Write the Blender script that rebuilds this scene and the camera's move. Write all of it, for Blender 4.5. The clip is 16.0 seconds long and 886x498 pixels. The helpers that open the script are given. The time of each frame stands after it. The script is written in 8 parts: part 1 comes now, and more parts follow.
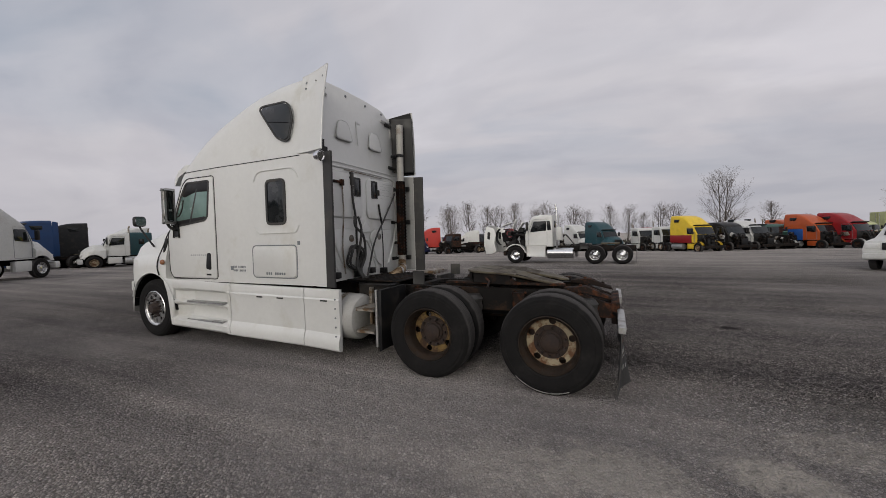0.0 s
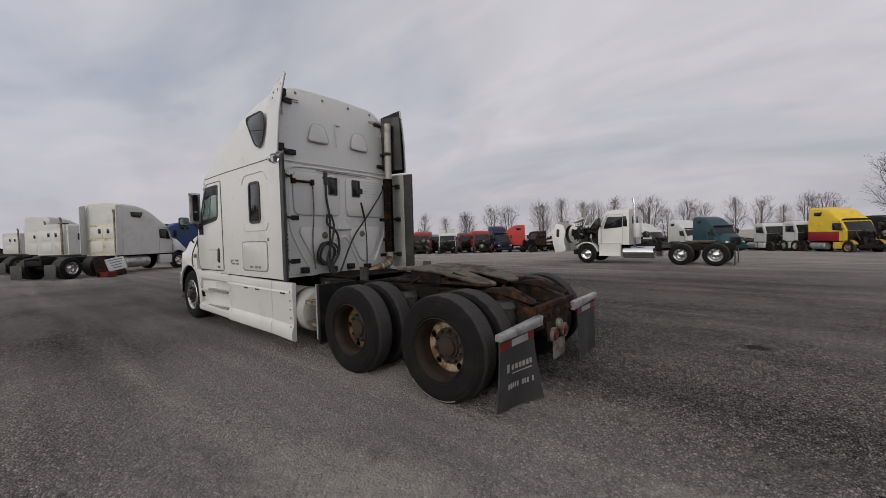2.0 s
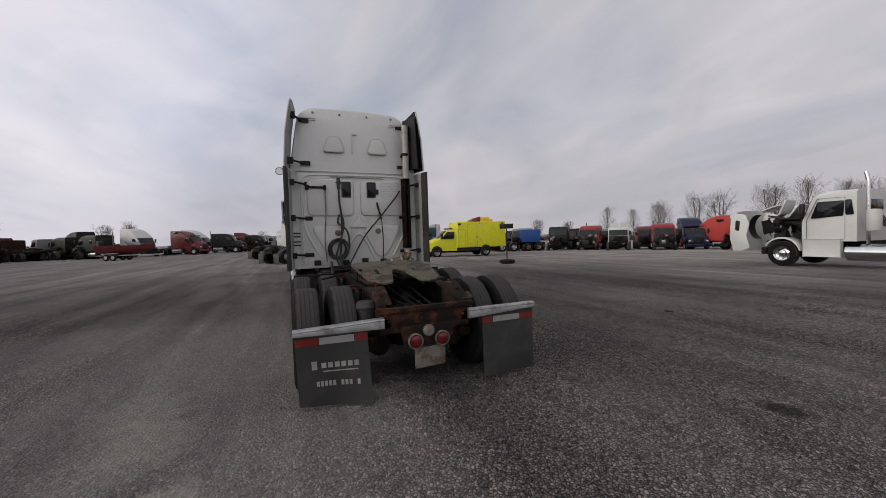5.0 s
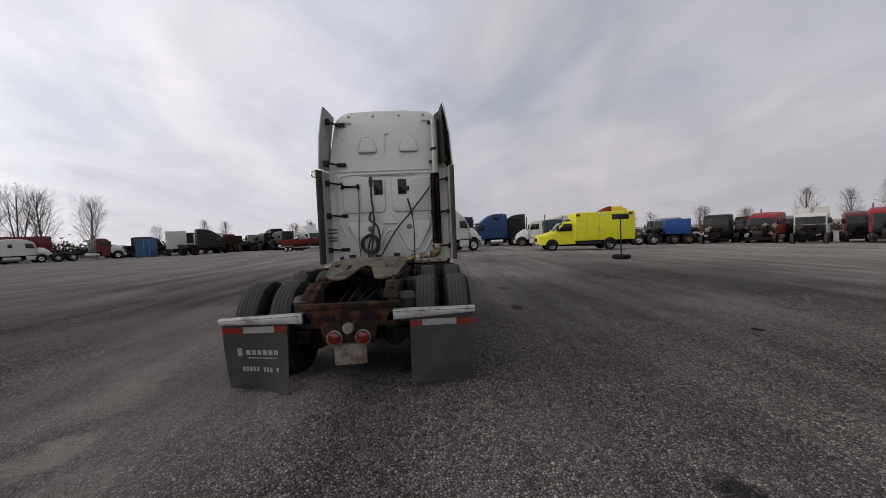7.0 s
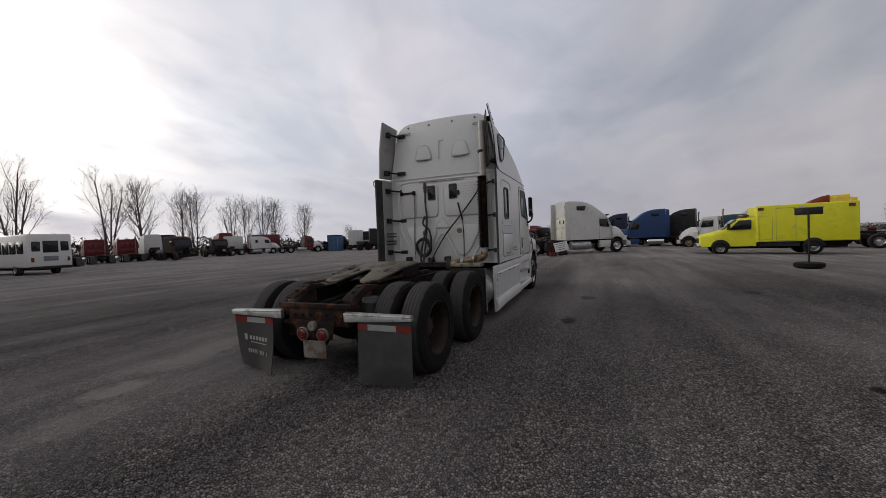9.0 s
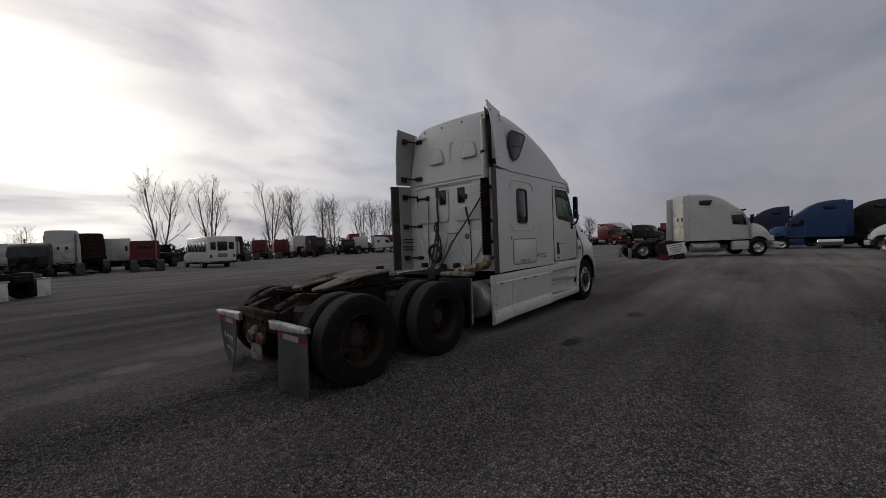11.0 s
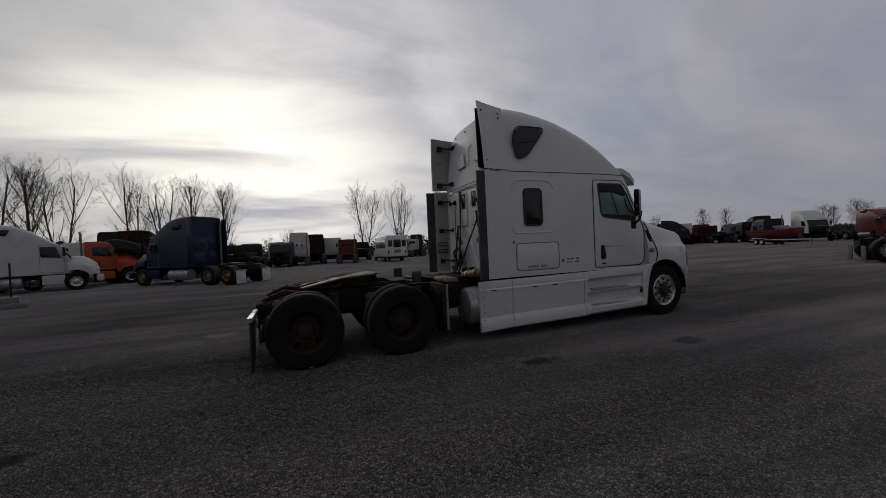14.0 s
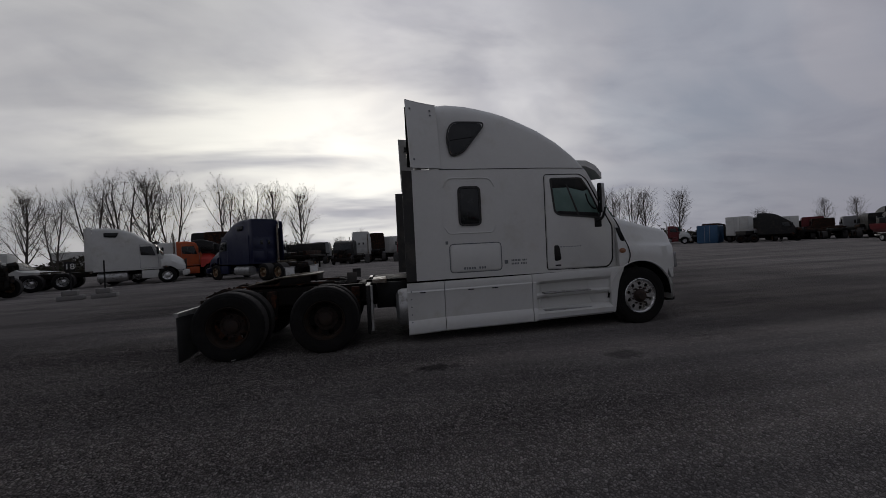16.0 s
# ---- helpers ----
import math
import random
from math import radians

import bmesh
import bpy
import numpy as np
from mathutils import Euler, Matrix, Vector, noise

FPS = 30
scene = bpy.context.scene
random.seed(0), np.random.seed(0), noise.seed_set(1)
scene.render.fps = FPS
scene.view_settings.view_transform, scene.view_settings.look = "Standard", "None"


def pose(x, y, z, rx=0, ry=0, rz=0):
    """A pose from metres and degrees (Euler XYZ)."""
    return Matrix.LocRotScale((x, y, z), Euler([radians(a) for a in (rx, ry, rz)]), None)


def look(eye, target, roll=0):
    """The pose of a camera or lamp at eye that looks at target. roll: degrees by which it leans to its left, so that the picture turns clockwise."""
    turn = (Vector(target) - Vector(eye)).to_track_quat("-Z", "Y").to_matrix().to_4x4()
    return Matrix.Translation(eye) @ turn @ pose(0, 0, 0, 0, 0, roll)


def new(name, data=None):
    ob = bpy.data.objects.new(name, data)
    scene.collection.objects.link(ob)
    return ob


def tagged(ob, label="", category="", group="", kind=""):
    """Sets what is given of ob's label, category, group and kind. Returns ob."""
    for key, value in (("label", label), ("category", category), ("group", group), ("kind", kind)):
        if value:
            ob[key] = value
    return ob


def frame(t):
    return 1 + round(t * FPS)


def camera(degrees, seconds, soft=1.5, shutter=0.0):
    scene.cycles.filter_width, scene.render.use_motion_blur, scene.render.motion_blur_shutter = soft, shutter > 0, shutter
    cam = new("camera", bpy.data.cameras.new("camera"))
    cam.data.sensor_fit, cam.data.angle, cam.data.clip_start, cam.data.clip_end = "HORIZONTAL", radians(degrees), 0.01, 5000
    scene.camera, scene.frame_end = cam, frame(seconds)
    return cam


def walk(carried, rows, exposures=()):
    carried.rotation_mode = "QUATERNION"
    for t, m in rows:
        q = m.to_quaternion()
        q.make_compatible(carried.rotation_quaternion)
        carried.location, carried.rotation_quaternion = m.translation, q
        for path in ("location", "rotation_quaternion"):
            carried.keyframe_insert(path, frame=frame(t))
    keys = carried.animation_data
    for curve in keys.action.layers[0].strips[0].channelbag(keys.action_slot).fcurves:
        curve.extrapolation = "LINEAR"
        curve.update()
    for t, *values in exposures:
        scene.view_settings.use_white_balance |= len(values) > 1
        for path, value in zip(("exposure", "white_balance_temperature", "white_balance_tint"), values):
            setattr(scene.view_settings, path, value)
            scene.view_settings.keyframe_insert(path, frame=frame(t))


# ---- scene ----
cam = camera(100.0, 16.0, soft=0.6)
PATH = [
    (0.0, 1.248, -4.920, 1.615, 88.06, 1.44, 24.36),
    (0.5, 1.750, -4.706, 1.600, 88.07, 1.69, 28.71),
    (1.0, 2.155, -4.378, 1.569, 88.04, 1.62, 32.26),
    (1.5, 2.548, -4.063, 1.559, 88.08, 1.64, 35.01),
    (2.0, 2.881, -3.773, 1.549, 88.10, 1.52, 39.27),
    (2.5, 3.220, -3.352, 1.543, 88.08, 1.56, 45.01),
    (3.0, 3.574, -3.001, 1.536, 88.16, 1.49, 49.40),
    (3.5, 3.845, -2.567, 1.528, 88.24, 1.40, 54.14),
    (4.0, 4.183, -2.155, 1.503, 88.27, 1.45, 58.75),
    (6.5, 4.884, 0.371, 1.483, 87.76, 2.31, 82.64),
    (7.0, 4.866, 0.863, 1.459, 87.75, 2.40, 88.81),
    (7.5, 4.776, 1.402, 1.459, 87.87, 2.53, 95.09),
    (8.0, 4.744, 1.902, 1.498, 87.95, 2.42, 101.86),
    (10.5, 3.483, 4.208, 1.493, 88.96, 2.27, 126.53),
    (11.0, 3.121, 4.576, 1.547, 88.95, 2.32, 131.41),
    (11.5, 2.879, 4.954, 1.541, 89.01, 2.33, 135.63),
    (12.0, 2.482, 5.221, 1.529, 88.98, 2.25, 139.40),
    (12.5, 2.018, 5.488, 1.499, 89.04, 2.15, 143.20),
    (13.0, 1.636, 5.803, 1.510, 89.08, 2.24, 148.01),
    (13.5, 1.148, 6.092, 1.549, 89.28, 2.59, 153.91),
    (14.0, 0.680, 6.454, 1.577, 89.43, 2.64, 159.08),
    (14.5, 0.127, 6.654, 1.581, 89.60, 2.71, 162.33),
    (15.0, -0.477, 6.852, 1.570, 89.59, 2.64, 165.05),
    (15.5, -1.014, 6.917, 1.546, 89.46, 2.68, 167.94),
    (16.0, -1.556, 6.980, 1.529, 89.55, 2.86, 170.49),
]
EXPOSURES = [(0.0, -0.2, 6580, 10.5), (4.0, -0.18, 6600, 11), (6.5, -0.2, 6620, 11), (8.0, -0.26, 6600, 11), (10.5, -0.92, 6500, 11), (12.5, -1.32, 6420, 11), (16.0, -1.52, 6220, 11.5)]
walk(cam, [(t, pose(x, y, z, rx, ry, rz)) for t, x, y, z, rx, ry, rz in PATH], EXPOSURES)

# ---- sky and sun: broken overcast, low sun behind thin cloud in the south ----
SUN_EL, SUN_AZ = 14.5, -85.0          # degrees; azimuth from +x, counter-clockwise
sun_dir = Vector((math.cos(radians(SUN_AZ)) * math.cos(radians(SUN_EL)), math.sin(radians(SUN_AZ)) * math.cos(radians(SUN_EL)), math.sin(radians(SUN_EL))))


def make_world():
    world = bpy.data.worlds.new("overcast_sky")
    scene.world = world
    world.use_nodes = True
    nt = world.node_tree
    nt.nodes.clear()
    n, l = nt.nodes.new, nt.links.new
    out, bg = n("ShaderNodeOutputWorld"), n("ShaderNodeBackground")
    co = n("ShaderNodeTexCoord")
    sky = n("ShaderNodeTexSky")
    sky.sky_type, sky.sun_disc = "NISHITA", False
    sky.sun_elevation, sky.sun_rotation = radians(SUN_EL), radians(90 - SUN_AZ)
    sky.dust_density = 2.0
    blue = n("ShaderNodeMix")
    blue.data_type, blue.blend_type = "RGBA", "MULTIPLY"
    blue.inputs[0].default_value = 1.0
    l(sky.outputs[0], blue.inputs[6])
    blue.inputs[7].default_value = (0.10, 0.096, 0.10, 1)
    # cloud layer seen as a flat sheet overhead: direction over its height
    sep = n("ShaderNodeSeparateXYZ")
    l(co.outputs["Generated"], sep.inputs[0])
    up = n("ShaderNodeMath")
    up.operation = "MAXIMUM"
    l(sep.outputs[2], up.inputs[0])
    up.inputs[1].default_value = 0.0
    up2 = n("ShaderNodeMath")
    up2.operation = "ADD"
    l(up.outputs[0], up2.inputs[0])
    up2.inputs[1].default_value = 0.27
    inv = n("ShaderNodeVectorMath")
    inv.operation = "DIVIDE"
    l(co.outputs["Generated"], inv.inputs[0])
    com = n("ShaderNodeCombineXYZ")
    for k in range(3):
        l(up2.outputs[0], com.inputs[k])
    l(com.outputs[0], inv.inputs[1])

    def clouds(scale, detail, stretch, dist):
        mp = n("ShaderNodeMapping")
        l(inv.outputs[0], mp.inputs[0])
        mp.inputs["Scale"].default_value = stretch
        mp.inputs["Rotation"].default_value = (0, 0, 0.25)
        tx = n("ShaderNodeTexNoise")
        tx.inputs["Scale"].default_value, tx.inputs["Detail"].default_value = scale, detail
        tx.inputs["Roughness"].default_value, tx.inputs["Distortion"].default_value = 0.5, dist
        l(mp.outputs[0], tx.inputs["Vector"])
        return tx.outputs[0]

    def ramp(src, stops):
        r = n("ShaderNodeValToRGB")
        l(src, r.inputs[0])
        while len(r.color_ramp.elements) < len(stops):
            r.color_ramp.elements.new(0.5)
        for e, (p, c) in zip(r.color_ramp.elements, stops):
            e.position, e.color = p, (*c, 1)
        r.color_ramp.interpolation = "EASE"
        return r.outputs[0]

    def mix(kind, a, b, fac=None, amount=1.0):
        m = n("ShaderNodeMix")
        m.data_type, m.blend_type = "RGBA", kind
        m.inputs[0].default_value = amount
        if fac is not None:
            l(fac, m.inputs[0])
        for s, v in ((6, a), (7, b)):
            if isinstance(v, tuple):
                m.inputs[s].default_value = (*v, 1)
            else:
                l(v, m.inputs[s])
        return m.outputs[2]

    body = ramp(clouds(1.0, 6, (0.5, 1.0, 1), 0.7), [(0.32, (0.46, 0.50, 0.57)), (0.47, (0.595, 0.605, 0.655)), (0.56, (0.68, 0.665, 0.695)), (0.70, (0.80, 0.78, 0.81))])
    streak = ramp(clouds(2.4, 5, (0.6, 1.0, 1), 0.9), [(0.33, (0.95, 0.955, 0.965)), (0.66, (1.04, 1.035, 1.03))])
    body = mix("MULTIPLY", body, streak)
    cover = ramp(clouds(0.55, 4, (0.8, 0.5, 1), 0.4), [(0.36, (0.92, 0.92, 0.92)), (0.56, (1, 1, 1))])
    col = mix("MIX", blue.outputs[2], body, cover)
    # paler, slightly pink band of haze over the horizon
    low = ramp(sep.outputs[2], [(0.0, (0.75, 0.75, 0.75)), (0.32, (0, 0, 0))])
    col = mix("MIX", col, (0.545, 0.53, 0.56), low)
    # thin cloud lit by the sun behind it
    tall_ = n("ShaderNodeVectorMath")
    tall_.operation = "MULTIPLY"
    l(co.outputs["Generated"], tall_.inputs[0])
    tall_.inputs[1].default_value = (1.0, 1.0, 1.9)
    unit = n("ShaderNodeVectorMath")
    unit.operation = "NORMALIZE"
    l(tall_.outputs[0], unit.inputs[0])
    dot = n("ShaderNodeVectorMath")
    dot.operation = "DOT_PRODUCT"
    l(unit.outputs[0], dot.inputs[0])
    dot.inputs[1].default_value = Vector((math.cos(radians(SUN_AZ + 4)), math.sin(radians(SUN_AZ + 4)), 0.36)).normalized()
    south = ramp(dot.outputs["Value"], [(0.0, (0.975, 0.98, 1.005)), (0.25, (1.22, 1.22, 1.24)), (0.9, (1.48, 1.48, 1.44))])
    col = mix("MULTIPLY", col, south)
    wide = ramp(dot.outputs["Value"], [(0.42, (0, 0, 0)), (0.70, (0.14, 0.14, 0.135)), (0.88, (0.40, 0.385, 0.34)), (1.0, (1.5, 1.42, 1.15))])
    veil = ramp(clouds(1.6, 7, (0.45, 1.0, 1), 0.6), [(0.38, (0.30, 0.30, 0.33)), (0.60, (1.2, 1.2, 1.17))])
    glow = mix("MULTIPLY", wide, veil)
    col = mix("ADD", col, glow)
    # broken grey puffs drifting in front of the bright part
    puffs = ramp(clouds(2.3, 6, (0.7, 1.0, 1), 0.45), [(0.44, (1.05, 1.05, 1.03)), (0.68, (0.70, 0.71, 0.75))])
    near = ramp(dot.outputs["Value"], [(0.30, (0.25, 0.25, 0.25)), (0.85, (0.7, 0.7, 0.7)), (0.97, (0.5, 0.5, 0.5))])
    col = mix("MIX", col, mix("MULTIPLY", col, puffs), near)
    # thinner cover towards the south-west
    west = n("ShaderNodeVectorMath")
    west.operation = "DOT_PRODUCT"
    l(co.outputs["Generated"], west.inputs[0])
    west.inputs[1].default_value = (-0.66, -0.75, 0.0)
    col = mix("MULTIPLY", col, ramp(west.outputs["Value"], [(0.3, (1, 1, 1)), (0.75, (1.12, 1.12, 1.15))]))
    l(col, bg.inputs[0])
    bg.inputs[1].default_value = 1.0
    l(bg.outputs[0], out.inputs[0])


make_world()
sun = new("sun", bpy.data.lights.new("sun", "SUN"))
sun.data.energy, sun.data.angle, sun.data.color = 0.8, radians(14), (1.0, 0.95, 0.87)
sun.matrix_world = look(sun_dir * 100, (0, 0, 0))

# ---- materials ----
def mat(name, color, rough=0.5, metal=0.0, var=0.12, scale=6.0, dirt=None, dirt_amount=0.3, dirt_scale=2.5, bump=0.0, bump_scale=60.0, fine=0.06, coat=0.0, spec=0.5, dirt_hard=0.12):
    """A surface with grain at two scales, blotches of dirt and fine relief, in object space (metres)."""
    m = bpy.data.materials.new(name)
    m.use_nodes = True
    nt = m.node_tree
    n, l = nt.nodes.new, nt.links.new
    b = nt.nodes["Principled BSDF"]
    co = n("ShaderNodeTexCoord")

    def noise_tex(s, d=4.0, rough_=0.6):
        t = n("ShaderNodeTexNoise")
        t.inputs["Scale"].default_value, t.inputs["Detail"].default_value, t.inputs["Roughness"].default_value = s, d, rough_
        l(co.outputs["Object"], t.inputs["Vector"])
        return t.outputs[0]

    def rng(src, a, z, lo, hi):
        r = n("ShaderNodeMapRange")
        l(src, r.inputs[0])
        for k, v in zip((1, 2, 3, 4), (a, z, lo, hi)):
            r.inputs[k].default_value = v
        return r.outputs[0]

    def mix(fac, a, c, kind="MIX"):
        x = n("ShaderNodeMix")
        x.data_type, x.blend_type = "RGBA", kind
        if isinstance(fac, float):
            x.inputs[0].default_value = fac
        else:
            l(fac, x.inputs[0])
        for s, v in ((6, a), (7, c)):
            if isinstance(v, tuple):
                x.inputs[s].default_value = (*v[:3], 1)
            else:
                l(v, x.inputs[s])
        return x.outputs[2]

    dark = tuple(c * (1 - var) for c in color)
    light = tuple(min(1, c * (1 + var)) for c in color)
    big = noise_tex(scale)
    colr = mix(rng(big, 0.3, 0.7, 0, 1), dark, light)
    if fine:
        fn = noise_tex(scale * 14, 3)
        colr = mix(rng(fn, 0.3, 0.7, 0.0, 1.0), mix(1.0, colr, (1 - fine * 2,) * 3, "MULTIPLY"), colr)
    rr = rng(big, 0.3, 0.7, max(0.02, rough - 0.08), min(1, rough + 0.1))
    if dirt:
        df = rng(noise_tex(dirt_scale, 7, 0.66), 0.62 - dirt_amount * 0.4, 0.62 - dirt_amount * 0.4 + dirt_hard, 0, 1)
        colr = mix(df, colr, dirt)
        rmix = n("ShaderNodeMix")
        l(df, rmix.inputs[0])
        l(rr, rmix.inputs[2])
        rmix.inputs[3].default_value = min(1.0, rough + 0.3)
        rr = rmix.outputs[0]
    l(colr, b.inputs["Base Color"])
    l(rr, b.inputs["Roughness"])
    b.inputs["Metallic"].default_value = metal
    b.inputs["Specular IOR Level"].default_value = spec
    b.inputs["Coat Weight"].default_value = coat
    b.inputs["Coat Roughness"].default_value = 0.12
    if bump:
        bp = n("ShaderNodeBump")
        bp.inputs["Strength"].default_value, bp.inputs["Distance"].default_value = min(1.0, bump), 0.01
        l(noise_tex(bump_scale, 5), bp.inputs["Height"])
        l(bp.outputs[0], b.inputs["Normal"])
    return m


def glass_mat(name, tint=(0.02, 0.025, 0.025), rough=0.05):
    return mat(name, tint, rough, 0.0, 0.2, 2.0, dirt=tuple(c + 0.03 for c in tint), dirt_amount=0.2, fine=0.0, coat=0.0, spec=0.4)


def tyre_material():
    """Black rubber, worn grey and dusty on the running tread."""
    m = mat("tyre_rubber", (0.012, 0.0115, 0.0115), 0.8, var=0.25, scale=8, dirt=(0.026, 0.024, 0.023), dirt_amount=0.25, dirt_scale=5, bump=0.25, dirt_hard=0.35, spec=0.1)
    nt = m.node_tree
    n, l = nt.nodes.new, nt.links.new
    b = nt.nodes["Principled BSDF"]
    old = b.inputs["Base Color"].links[0].from_socket
    co, flat, ln = n("ShaderNodeTexCoord"), n("ShaderNodeVectorMath"), n("ShaderNodeVectorMath")
    flat.operation, ln.operation = "MULTIPLY", "LENGTH"
    l(co.outputs["Object"], flat.inputs[0])
    flat.inputs[1].default_value = (1, 0, 1)
    l(flat.outputs[0], ln.inputs[0])
    tx = n("ShaderNodeTexNoise")
    tx.inputs["Scale"].default_value, tx.inputs["Detail"].default_value = 18.0, 5.0
    l(co.outputs["Object"], tx.inputs["Vector"])
    wob = n("ShaderNodeMath")
    wob.operation = "MULTIPLY_ADD"
    l(tx.outputs[0], wob.inputs[0])
    wob.inputs[1].default_value = 0.016
    l(ln.outputs["Value"], wob.inputs[2])
    rg = n("ShaderNodeMapRange")
    l(wob.outputs[0], rg.inputs[0])
    for k, v in zip((1, 2, 3, 4), (0.500, 0.512, 0.0, 0.8)):
        rg.inputs[k].default_value = v
    mx = n("ShaderNodeMix")
    mx.data_type = "RGBA"
    l(rg.outputs[0], mx.inputs[0])
    l(old, mx.inputs[6])
    mx.inputs[7].default_value = (0.062, 0.058, 0.056, 1)
    l(mx.outputs[2], b.inputs["Base Color"])
    return m


M = {}
M["white"] = mat("white_paint", (0.585, 0.584, 0.565), 0.38, var=0.035, scale=1.2, dirt=(0.44, 0.42, 0.36), dirt_amount=0.15, dirt_scale=1.6, fine=0.02, coat=0.25, dirt_hard=0.3)
M["white2"] = mat("dull_white_paint", (0.54, 0.54, 0.52), 0.5, var=0.06, scale=1.2, dirt=(0.36, 0.34, 0.29), dirt_amount=0.2, dirt_scale=1.3, dirt_hard=0.3)
M["cream"] = mat("aged_cream_paint", (0.55, 0.52, 0.36), 0.5, var=0.06, dirt=(0.3, 0.26, 0.15), dirt_amount=0.25)
M["tyre"] = tyre_material()
M["rubber"] = mat("black_rubber", (0.022, 0.021, 0.02), 0.6, var=0.2, dirt=(0.06, 0.055, 0.05), dirt_amount=0.3, bump=0.1)
M["black"] = mat("black_paint", (0.007, 0.007, 0.0075), 0.45, var=0.2, dirt=(0.03, 0.026, 0.022), dirt_amount=0.25, spec=0.3)
M["frame"] = mat("greasy_frame_steel", (0.0075, 0.0065, 0.006), 0.7, var=0.3, scale=9, dirt=(0.036, 0.022, 0.015), dirt_amount=0.24, dirt_scale=6, bump=0.4, spec=0.15)
M["rust"] = mat("rusted_steel", (0.080, 0.029, 0.013), 0.85, var=0.4, scale=10, dirt=(0.018, 0.013, 0.011), dirt_amount=0.6, dirt_scale=7, bump=0.6, spec=0.2)
M["grease"] = mat("greasy_fifth_wheel_steel", (0.080, 0.066, 0.040), 0.6, 0.0, var=0.25, scale=5, dirt=(0.04, 0.03, 0.02), dirt_amount=0.4, dirt_scale=4, bump=0.4)
M["rim_gold"] = mat("rusty_gold_rim", (0.17, 0.105, 0.032), 0.5, 0.3, var=0.3, scale=12, dirt=(0.06, 0.032, 0.018), dirt_amount=0.45, dirt_scale=9, bump=0.3)
M["rim_cream"] = mat("rusty_cream_rim", (0.30, 0.25, 0.165), 0.6, var=0.2, scale=12, dirt=(0.12, 0.055, 0.025), dirt_amount=0.45, dirt_scale=9, bump=0.3)
M["rim_dark"] = mat("dark_rusty_rim_barrel", (0.028, 0.02, 0.015), 0.6, 0.2, var=0.3, scale=10, dirt=(0.036, 0.022, 0.014), dirt_amount=0.3, dirt_scale=8, bump=0.3, spec=0.3)
M["hub"] = mat("rusty_hub", (0.032, 0.018, 0.012), 0.8, var=0.3, scale=15, dirt=(0.03, 0.022, 0.02), dirt_amount=0.4, dirt_scale=12, bump=0.5)
M["alloy"] = mat("polished_alloy", (0.62, 0.62, 0.62), 0.28, 0.9, var=0.1, dirt=(0.2, 0.19, 0.17), dirt_amount=0.2, dirt_scale=9)
M["alu"] = mat("weathered_aluminium", (0.41, 0.41, 0.41), 0.42, 0.75, var=0.12, scale=8, dirt=(0.28, 0.27, 0.25), dirt_amount=0.3, dirt_scale=6)
M["chrome"] = mat("chrome", (0.7, 0.7, 0.7), 0.14, 1.0, var=0.05)
M["steel"] = mat("dull_steel_pipe", (0.27, 0.25, 0.22), 0.5, 0.6, var=0.2, scale=9, dirt=(0.14, 0.09, 0.05), dirt_amount=0.35, dirt_scale=7)
M["hotpipe"] = mat("heat_stained_pipe", (0.30, 0.22, 0.13), 0.5, 0.6, var=0.25, scale=9, dirt=(0.12, 0.07, 0.035), dirt_amount=0.45, dirt_scale=8)
M["inner"] = mat("grey_moulded_plastic", (0.34, 0.335, 0.32), 0.6, var=0.08, dirt=(0.16, 0.15, 0.13), dirt_amount=0.35, dirt_scale=3, dirt_hard=0.3)
M["flap"] = mat("mudflap_rubber", (0.032, 0.031, 0.030), 0.6, var=0.15, scale=5, dirt=(0.08, 0.076, 0.07), dirt_amount=0.35, dirt_scale=3, bump=0.15, dirt_hard=0.35)
M["pale_pipe"] = mat("pale_exhaust_pipe", (0.40, 0.385, 0.35), 0.5, 0.3, var=0.12, scale=7, dirt=(0.24, 0.21, 0.17), dirt_amount=0.25, dirt_scale=5)
M["glass"] = glass_mat("tinted_glass", (0.008, 0.01, 0.011))
M["lamp_glass"] = mat("clear_lamp_cover", (0.30, 0.30, 0.31), 0.12, 0.3, var=0.3, scale=14, coat=0.5)
# opaque pane: daylight seen through the cab is put into its pale green
M["cabglass"] = glass_mat("greenish_cab_glass", (0.14, 0.215, 0.195), 0.06)
M["red_lens"] = mat("red_lens", (0.12, 0.008, 0.009), 0.2, var=0.15, scale=20, coat=0.4)
M["red_tape"] = mat("red_reflective_tape", (0.40, 0.05, 0.035), 0.4, var=0.1, dirt=(0.2, 0.1, 0.08), dirt_amount=0.2)
M["white_tape"] = mat("white_reflective_tape", (0.62, 0.62, 0.6), 0.4, var=0.06, dirt=(0.4, 0.38, 0.34), dirt_amount=0.2)
M["amber"] = mat("amber_lens", (0.26, 0.11, 0.05), 0.25, var=0.1, coat=0.3)
M["ink"] = mat("faded_dark_lettering", (0.16, 0.17, 0.18), 0.6)
M["pencil"] = mat("faint_pencil", (0.36, 0.36, 0.35), 0.7)
M["lettering"] = mat("white_lettering", (0.55, 0.55, 0.53), 0.6)
M["concrete"] = mat("grey_concrete", (0.17, 0.165, 0.16), 0.85, var=0.15, dirt=(0.18, 0.17, 0.16), dirt_amount=0.3, bump=0.4)
M["wood"] = mat("weathered_timber", (0.24, 0.17, 0.11), 0.8, var=0.25, scale=8, bump=0.3)
M["bark"] = mat("grey_brown_bark", (0.075, 0.064, 0.054), 0.9, var=0.25, scale=5, bump=0.4)
M["twig"] = mat("bare_twigs", (0.115, 0.095, 0.08), 0.9, var=0.25, scale=3)
